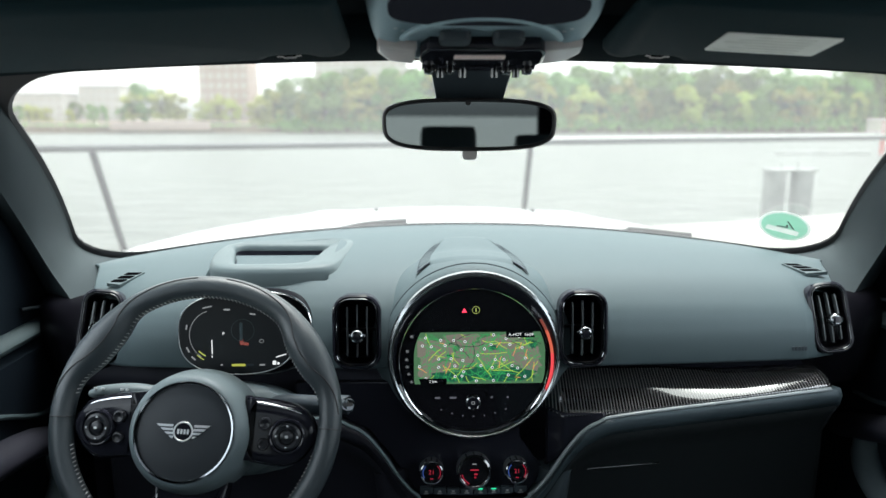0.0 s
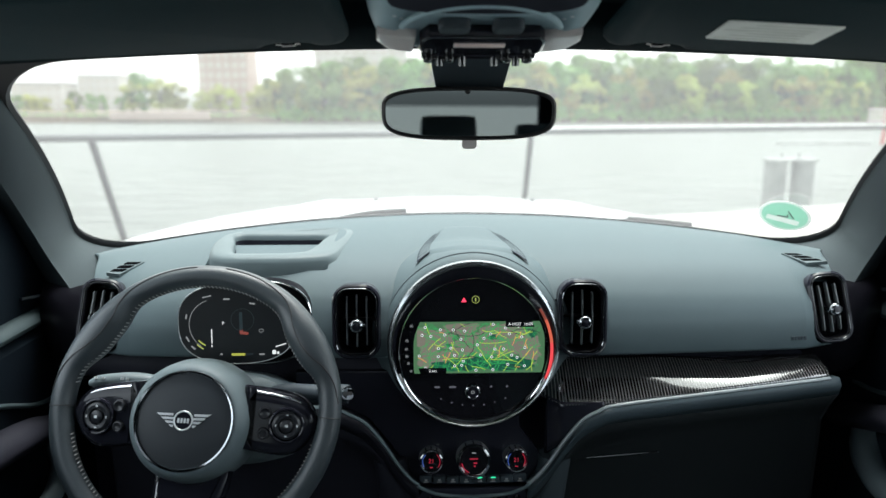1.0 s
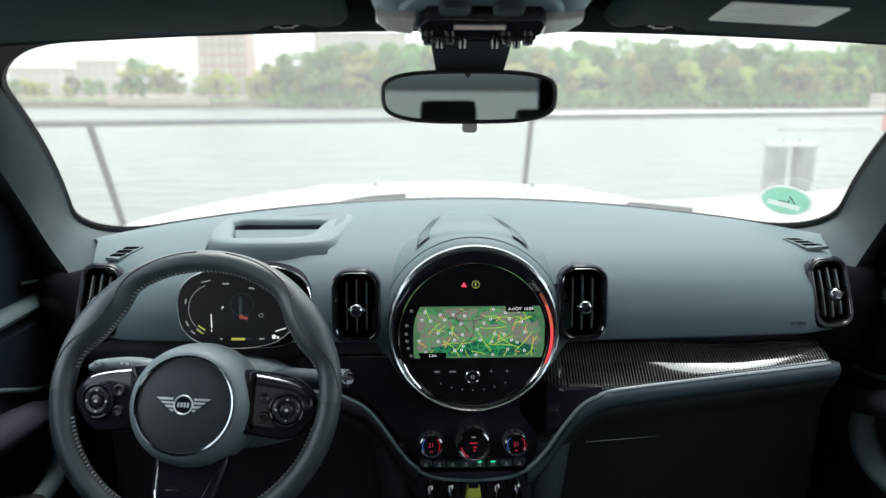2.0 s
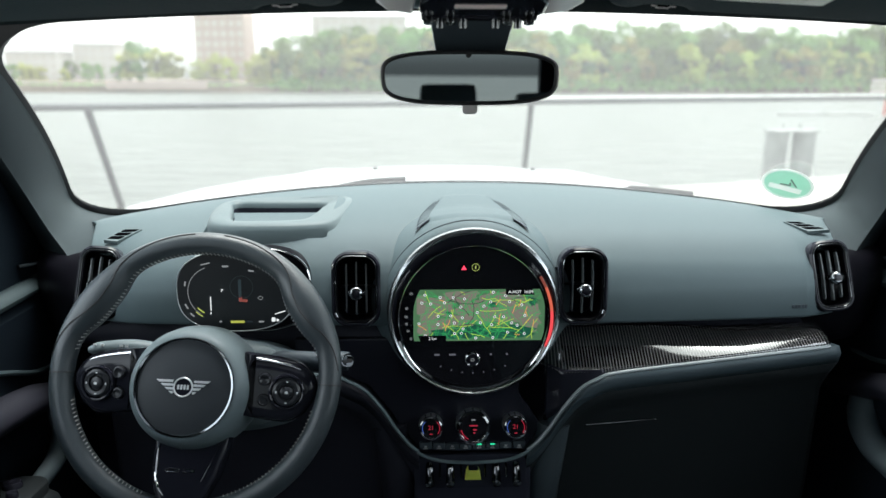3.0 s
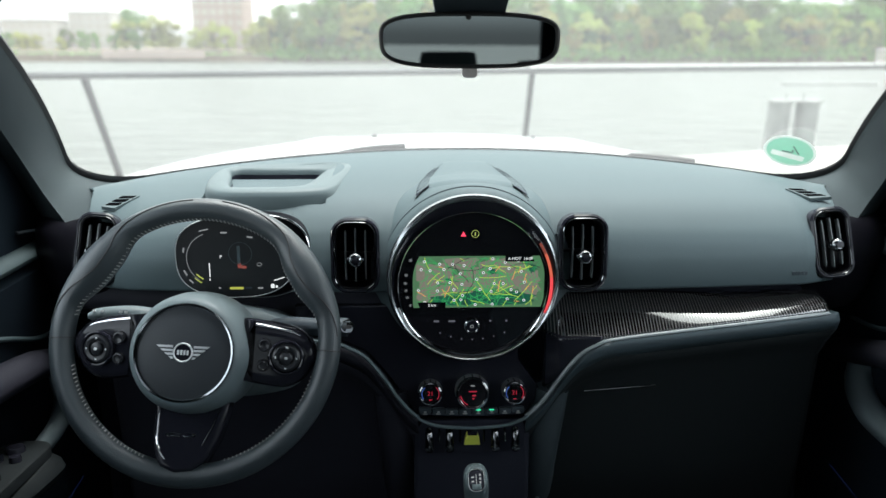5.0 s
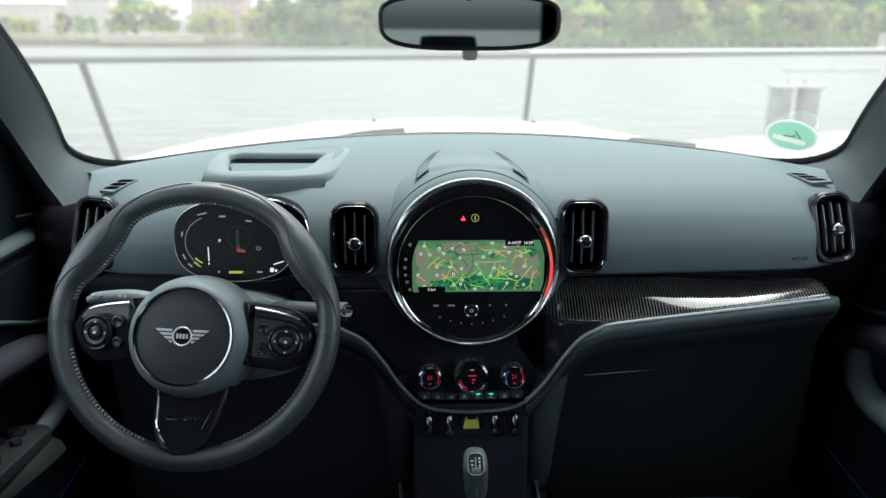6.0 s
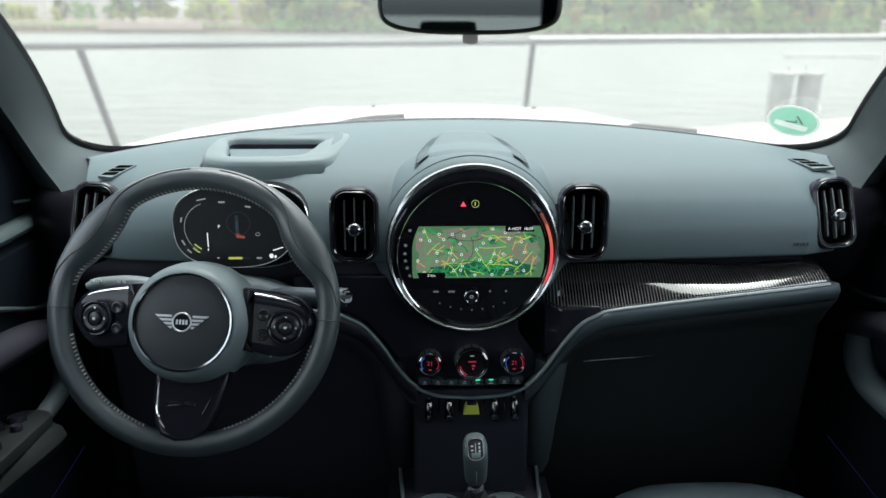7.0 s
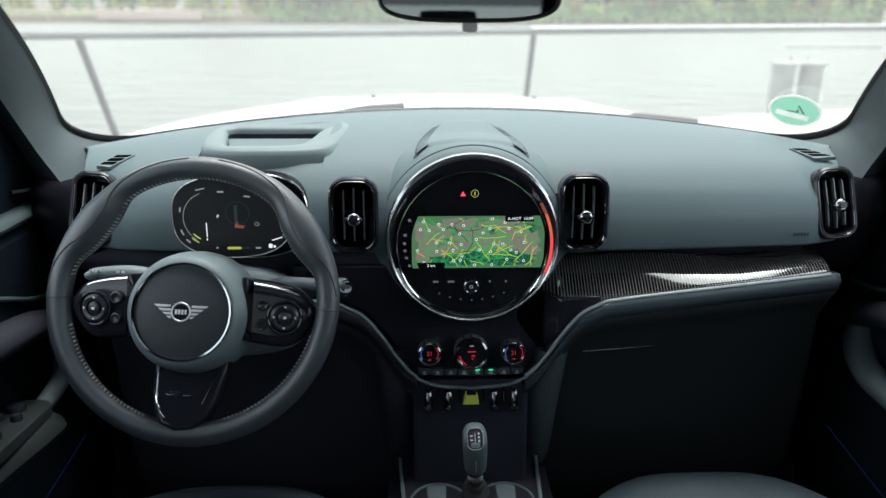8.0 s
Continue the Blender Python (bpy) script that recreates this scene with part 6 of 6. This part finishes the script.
# ---- front seats ----
for s in (-1, 1):
    st = thing("front_seat", "dark leather front seat cushion pushed forward", "car seat", (s * 0.365, 0.5, 0.33), group="front seats")
    bm = B()
    rings = []
    for k in range(25):
        t = (k / 24) ** 1.6
        y = 0.865 - 0.5 * t
        f = min(1, math.sqrt(max(0, 1 - (1 - min(t / 0.14, 1)) ** 2)) + 0.02)
        hw = 0.02 + 0.225 * math.sqrt(max(0, 1 - (1 - min(t / 0.42, 1)) ** 2))
        ring = []
        for j in range(28):
            a = 2 * math.pi * j / 28
            c, q = math.cos(a), math.sin(a)
            x = hw * math.copysign(abs(c) ** 0.6, c)
            side = 0.03 * max(0, abs(x) / 0.245 - 0.62) / 0.38 * min(1, t / 0.3)
            z = (0.577 if s > 0 else 0.567) + (0.06 + side) * f * math.copysign(abs(q) ** 0.7, q) - 0.03 * t
            ring.append(Vector((s * 0.365 + x, y, z)))
        rings.append(ring)
    skin(bm, rings)
    cush = part("cushion", bm, SEAT, st, "dark leather cushion", sharp=70)
    bm = B()
    block(bm, flat_m(s * 0.365, 0.58, 0.42), 0.40, 0.42, 0.22, 0.03)
    part("base", bm, KNEE, st)
    bm = B()
    block(bm, flat_m(s * 0.365, 0.02, 0.56, pitch=-6), 0.46, 0.70, 0.12, 0.04)
    part("backrest", bm, SEAT, st, "reclined dark leather backrest")

# ---- inspection sticker on the windscreen ----
stk = thing("windscreen_sticker", "round green sticker on the windscreen corner", "sticker", (0.585, 1.12, 1.16))
c0 = Vector((0.590, 1.150, 1.1470))
sn = (Vector((-0.08, -0.094, 1.34)) - c0).normalized()
away = -sn
kr = away.cross(Vector((0, 0, 1))).normalized()
ku = kr.cross(away)
lean = radians(9)
kx = kr * math.cos(lean) - ku * math.sin(lean)
ky = ((ku * math.cos(lean) + kr * math.sin(lean)) * 0.58 - away * 0.81).normalized()
kz = kx.cross(ky)
km = Matrix((kx, ky, kz)).transposed().to_4x4()
km.translation = c0
part("rim", hoop(B(), circle(0.0440, 48), circle(0.0388, 48), 0.0006, km, 0), STICK_W, stk, "white rim")
FIELD = [Vector((p.x * math.cos(0.1) + p.y * math.sin(0.1) - 0.002, p.y * math.cos(0.1) - p.x * math.sin(0.1) - 0.013)) for p in rrect(0.056, 0.015, 0.002, 11)]
part("disc", hoop(B(), circle(0.0390, 48), FIELD, 0.0005, km, 0), STICK_G, stk, "green disc")
part("field", slab(B(), FIELD, 0.0004, km, 0), STICK_W, stk, "white writing field")
bm = B()
for pts_ in (((-0.012, -0.002), (0.006, -0.001), (0.004, 0.006)), ((0.004, 0.017), (0.016, -0.003))):
    for a, b in zip(pts_, pts_[1:]):
        tube(bm, [km @ Vector((*a, 0.0008)), km @ Vector((*b, 0.0008))], 0.0013, 5)
part("print", bm, INK, stk, smooth=False)

# ---- bonnet and wipers ----
bon = thing("bonnet", "white painted car bonnet beyond the windscreen", "bonnet", (0, 1.8, 0.9))


def bonnet(x, y):
    e = max(0, (y - 1.55))
    return Vector((x, y, 1.083 + 0.022 * min(1, (y - 1.3) / 0.3) - 0.12 * e * e - (0.165 if x > 0 else 0.125) * x * x - 0.10 * max(0, abs(x) - 0.55) ** 2 + 0.008 * math.exp(-((abs(x) - 0.36) / 0.05) ** 2) * min(1, (y - 1.3) / 0.5)))


solid(part("panel", sheet(B(), bonnet, steps(-0.86, 0.86, 48), steps(1.34, 2.35, 30)), PAINT, bon, "white painted panel"), 0.02)
for x in (-0.20, 0.24):
    bm = B()
    p = bonnet(x, 1.86)
    block(bm, Matrix.Translation(p + Vector((0, 0, 0.002))), 0.012, 0.02, 0.008, 0.003)
    part("washer_jet", bm, RUBBER, bon, "black washer jet")
bm = B()
block(bm, flat_m(0, 1.40, 1.02), 1.36, 0.12, 0.05, 0.01)
part("scuttle", bm, RUBBER, bon, "black scuttle panel")
for path in (((-0.30, 1.345, 1.100), (-0.24, 1.348, 1.114), (-0.18, 1.352, 1.124), (-0.105, 1.355, 1.129)), ((0.30, 1.345, 1.108), (0.36, 1.338, 1.111), (0.42, 1.328, 1.107), (0.485, 1.318, 1.101))):
    wp = thing("wiper", "black windscreen wiper parked at the glass", "wiper", (path[0][0], 1.36, 1.05), group="wipers")
    bm = B()
    pp = spline(path, 8)
    tube(bm, pp, 0.006, 8, squash=1.0, radii=[0.003 + 0.0045 * (0.3 < i / len(pp)) for i in range(len(pp))])
    part("blade", bm, RUBBER, wp)
    bm = B()
    tube(bm, [Vector(path[-1]) + Vector((0, 0.03, -0.012)), Vector(path[1]) + Vector((0, 0.05, -0.03)), Vector((path[1][0] + 0.1, 1.42, 1.045))], 0.007, 8)
    part("arm", bm, RUBBER, wp)

# ---- outside: quay, river, far bank ----
WL = -3.0
part("ground", block(B(), flat_m(16.0, -38.3, -0.4, turn=19.3), 400, 97.2, 0.8, 0.02), CONCRETE, None, "concrete quay beside the river", "quay", "structure")
part("water", sheet(B(), lambda x, y: Vector((x, y, WL)), steps(-2500, 2500, 10), steps(-60, 4000, 10)), WATER, None, "pale rippled river water", "river", "structure")
POSTM = mat("dark_rail_post", (0.035, 0.0365, 0.038), 0.5, 0.2, blotch=3)
rail = thing("quay_railing", "grey steel railing along the quay edge", "railing", (0, 7.1, 0))
bm = B()
tube(bm, [(x, 6.6 + 0.35 * x, 1.11) for x in steps(-24, 30, 6)], 0.030, 12)
part("handrail", bm, RAILM, rail, "round steel handrail")
part("cap_strip", block(B(), flat_m(14.7, 6.6 + 0.35 * 14.7, 1.148, turn=19.3), 29.0, 0.05, 0.022, 0.004), WHITECAP, rail, "white cap strip")
bm0 = tube(B(), [(0, 0.54, 0.0), (0, 0.0, 1.09)], 0.03, 10, squash=1.0, up=(1, 0, 0))
first = None
for k in range(-5, 7):
    if k == 2:
        continue
    x = -2.71 + 3.747 * k
    if first is None:
        first = part("post", bm0, POSTM, rail, "dark grey post")
        first.data.transform(Matrix.Translation(ORIGIN[rail]))
        o = first
    else:
        o = new("post", first.data)
        o.parent = rail
    o.location = Vector((x, 6.6 + 0.35 * x, 0.0)) - ORIGIN[rail]

# mooring piles in the river
pl = thing("mooring_piles", "pair of grey steel mooring piles in the river", "mooring pile", (12.6, 24, WL))
for dx in (-0.49, 0.49):
    part("pile", lathe(B(), [(0.37, -2.0), (0.37, 2.5), (0.38, 2.5), (0.38, 2.56), (0.34, 2.58)], Matrix.Translation((12.82 + dx, 24.0, WL)), 28), PILE, pl)
part("cap", block(B(), flat_m(12.82, 24.0, WL + 2.6), 1.72, 0.7, 0.06, 0.02), PILE, pl, "flat steel cap")
part("collar", block(B(), flat_m(12.6, 24.0, WL + 0.45), 2.3, 1.3, 0.5, 0.05), PILE, pl, "wide timber collar")
for dx in (-0.3, 0.3):
    bm = B()
    tube(bm, [(12.82 + dx, 24, WL + 2.6), (12.82 + dx, 24, WL + 2.85)], 0.03, 8)
    part("eye", bm, PILE, pl)

# red and white channel marker, and a bar for the dark reflection beside it
CM_RED, CM_WHITE = mat("marker_red", (0.5, 0.12, 0.1), 0.6), mat("marker_white", (0.7, 0.62, 0.6), 0.6)
cmk = thing("channel_marker", "red post with pale boards standing in the river", "river marker", (57.5, 86, WL))
part("post", lathe(B(), [(0.22, -1.0), (0.22, 4.0), (0.18, 4.4)], Matrix.Translation((57.5, 86, WL)), 16), CM_RED, cmk, "red post")
for k in range(3):
    part("board", block(B(), flat_m(56.9, 85.7, 0.0 + 0.6 * k), 3.6, 0.1, 0.34, 0.02), CM_WHITE, cmk, "pale pink board")
# Made-up bar on the water in place of a faint reflected shadow.
boom = thing("floating_boom", "dark bar standing in for a reflected shadow on the river", "boom", (50, 86, WL))
part("float", tube(B(), [(44, 86, WL + 0.1), (50, 86.3, WL + 0.12), (56, 86, WL + 0.1)], 0.22, 10), PILE, boom)

# far bank
part("far_bank", sheet(B(), lambda x, y: Vector((x, y, (-2.3 if x > -48 else -0.9) + 2.2 * min(1, (y - 219) / 40) + 0.35 * noise.noise((x * 0.05, y * 0.05, 0)) - 2.4 * (y < 219.5))), steps(-600, 600, 120), [218, 219, 220, 224, 230, 240, 250, 280, 340, 600, 3000]), EARTH, None,
     "low earthen far river bank", "river bank", "structure")
# grey boulders' edge and pale shingle are one strip
bm = B()
r2 = random.Random(3)
for k in range(500):
    x = r2.uniform(-170, 190)
    m = Matrix.Translation((x, 219.5 + r2.uniform(0, 3), -2.4 + r2.uniform(0, 1.0))) @ Euler([r2.uniform(0, 3) for _ in "xyz"]).to_matrix().to_4x4() @ Matrix.Diagonal((r2.uniform(0.4, 1.2), r2.uniform(0.4, 1.0), r2.uniform(0.3, 0.8), 1))
    bmesh.ops.create_icosphere(bm, subdivisions=1, radius=1, matrix=m)
part("bank_stones", bm, EARTH, None, "pale stones along the far bank", "stones", "stuff")


def tree_mesh(seed, height, width, material):
    """Trunk with limbs, and a crown of many small leaf clumps round the limbs' ends."""
    r = random.Random(seed)
    tr, cr = B(), B()
    tube(tr, [(0, 0, -1), (0.1, 0, height * 0.2), (-0.1, 0.1, height * 0.45), (0.05, 0, height * 0.8)], 0.3, 8, radii=[0.45, 0.34, 0.25, 0.08])
    heads = []
    for k in range(21):
        a = r.uniform(0, 6.28)
        h = height * r.uniform(0.10, 0.92)
        reach = width * 0.5 * math.sqrt(max(0.05, 1 - ((h / height - 0.5) / 0.55) ** 2)) * r.uniform(0.55, 1.0)
        tip = Vector((reach * math.cos(a), reach * math.sin(a), h))
        tube(tr, [(0, 0, h * 0.7), tip * 0.5 + Vector((0, 0, h * 0.4)), tip], 0.1, 5, radii=[0.14, 0.08, 0.03])
        heads.append((tip, r.uniform(0.13, 0.22) * width))
    heads.append((Vector((0, 0, height * 0.9)), width * 0.2))
    for tip, rad_ in heads:
        for _ in range(95):
            d = Vector((r.gauss(0, 1), r.gauss(0, 1), r.gauss(0, 1))).normalized() * rad_ * r.uniform(0.45, 1.1)
            p = tip + Vector((d.x, d.y, d.z * 0.8))
            s = r.uniform(0.22, 0.55)
            e = Euler((r.uniform(0, 6.28), r.uniform(0, 6.28), r.uniform(0, 6.28))).to_matrix()
            vs = [cr.verts.new(p + e @ Vector(q) * s) for q in ((-1, -0.5, 0), (0.2, -0.8, 0.25), (1, 0.1, 0), (0.3, 0.8, -0.2), (-0.7, 0.6, 0.2))]
            cr.faces.new(vs)
    t = thing("tree", "broad green riverside tree in full leaf", "tree", (0, 0, 0), group="trees on the far bank")
    part("trunk", tr, BARK, t)
    part("crown", cr, material, t, "leafy green crown", smooth=False)
    return t


protos = [tree_mesh(11, 18, 11, LEAF), tree_mesh(12, 17, 13, LEAF), tree_mesh(13, 15, 10, LEAF2), tree_mesh(14, 19, 12, LEAF), tree_mesh(15, 16, 5.5, LEAF2), tree_mesh(16, 14, 6.5, LEAF2)]
r3 = random.Random(5)
spots = []
for row, (y, n) in enumerate(((224, 26), (231, 24), (240, 22))):
    for k in range(n):
        x = 18 + (150 * (k + r3.uniform(-0.3, 0.3)) / n)
        spots.append((x, y + r3.uniform(-2, 2), r3.uniform(0.88, 1.13) + 0.04 * row if row else r3.uniform(0.55, 1.0)))
for row, (y, n) in enumerate(((224, 14), (232, 13))):
    for k in range(n):
        x = -50 + 70 * (k + r3.uniform(-0.3, 0.3)) / n
        spots.append((x, y + r3.uniform(-2, 2), r3.uniform(0.66, 0.84) + 0.05 * row + 0.26 * min(1, max(0, (x + 45) / 22))))
for x, y, f in ((-93.0, 234, 0.70), (-90.5, 236, 0.72), (-84.0, 234, 0.74), (-80.0, 236, 0.66), (-72, 238, 0.5), (-66, 236, 0.62), (-61, 234, 0.5), (-116, 244, 0.4), (-124, 240, 0.35), (-108, 246, 0.34), (-131, 242, 0.42), (-100, 250, 0.36), (-121, 228, 0.36), (-128, 230, 0.32), (-112, 231, 0.3), (-104, 229, 0.34), (-135, 229, 0.36), (-96, 232, 0.3)):
    spots.append((x, y, f))
for i, (x, y, f) in enumerate(spots):
    src = protos[i if i < 6 else (2, 4, 0, 5, 1, 4)[i % 6] if y < 227 and x > -48 else (0, 1, 3, 1, 2)[i % 5] if x > -48 else 2 if x > -87 and y < 237 else (0, 2)[i % 2]]
    m = pose(x, y, -1.5 if x > -52 else 0.0, 0, 0, r3.uniform(0, 360)) @ Matrix.Diagonal((f * 1.12, f * 1.12, f, 1))
    if i < 6:
        src.matrix_world = m
    else:
        c = copy_thing(src, pose(0, 0, 0))
        c.matrix_basis = m
# low scrub on the bank
bm = B()
for k in range(12000):
    x = r2.uniform(-45, 175) if k % 14 else r2.uniform(-150, -40)
    h = 4.0 if x > -45 else 0.7
    p = Vector((x, 219.6 + r2.uniform(0, 6), (-2.5 if x > -45 else -1.0) + abs(r2.gauss(0, 0.5)) * h))
    s = r2.uniform(0.25, 0.6)
    e = Euler((r2.uniform(0, 6.28), r2.uniform(0, 6.28), r2.uniform(0, 6.28))).to_matrix()
    bm.faces.new([bm.verts.new(p + e @ Vector(q) * s) for q in ((-1, -0.5, 0), (0.2, -0.8, 0.25), (1, 0.1, 0), (0.3, 0.8, -0.2), (-0.7, 0.6, 0.2))])
part("bank_scrub", bm, LEAF, None, "green scrub along the far bank", "bushes", "stuff", smooth=False)

BRICK = mat("pale_brick", (0.46, 0.37, 0.33), 0.9, blotch=0.1, scale=3)
STUCCO = mat("pale_stucco", (0.55, 0.53, 0.51), 0.9, blotch=0.1, scale=3)
PANE = mat("pale_window", (0.50, 0.46, 0.42), 0.3)
ROOF = mat("grey_roof", (0.4, 0.37, 0.35), 0.9, blotch=0.2, scale=3)


def building(x, y, w, d, h, floors, bays, material, label):
    b = thing("apartment_building", label, "building", (x, y, 1.0), group="buildings on the far bank")
    part("wall", block(B(), flat_m(x, y, h / 2 + 0.5), w, d, h + 1, 0.05), material, b)
    part("roof", block(B(), flat_m(x, y, h + 1.2), w + 0.6, d + 0.6, 0.5, 0.1), ROOF, b, "flat grey roof")
    fh, bw = h / floors, w / bays
    pane = None
    for i in range(floors):
        for j in range(bays):
            px, pz = x - w / 2 + bw * (j + 0.5), 1.0 + fh * (i + 0.5)
            if pane is None:
                bm = B()
                block(bm, flat_m(x, y, 1.0), bw * 0.58, 0.16, fh * 0.52, 0)
                pane = part("window", bm, PANE, b)
                o = pane
            else:
                o = new("window", pane.data)
                o.parent = b
            o.location = (px - x, -d / 2 - 0.02, pz - 1.0)
    return b


building(-69, 262, 17, 16, 34, 10, 6, BRICK, "tall pinkish brick block across the river")
building(-22, 275, 34, 16, 22, 7, 10, STUCCO, "pale plastered block behind the trees")
building(-118.5, 275, 15, 14, 12, 4, 5, STUCCO, "low white building across the river")
building(-138, 268, 18, 12, 9, 3, 6, STUCCO, "low white building across the river")
part("wall_far_quay", block(B(), flat_m(-79.0, 218.2, -0.8), 30.0, 0.8, 2.2, 0.1), BRICK, None, "long low pinkish wall on the far bank", "quay wall", "structure")
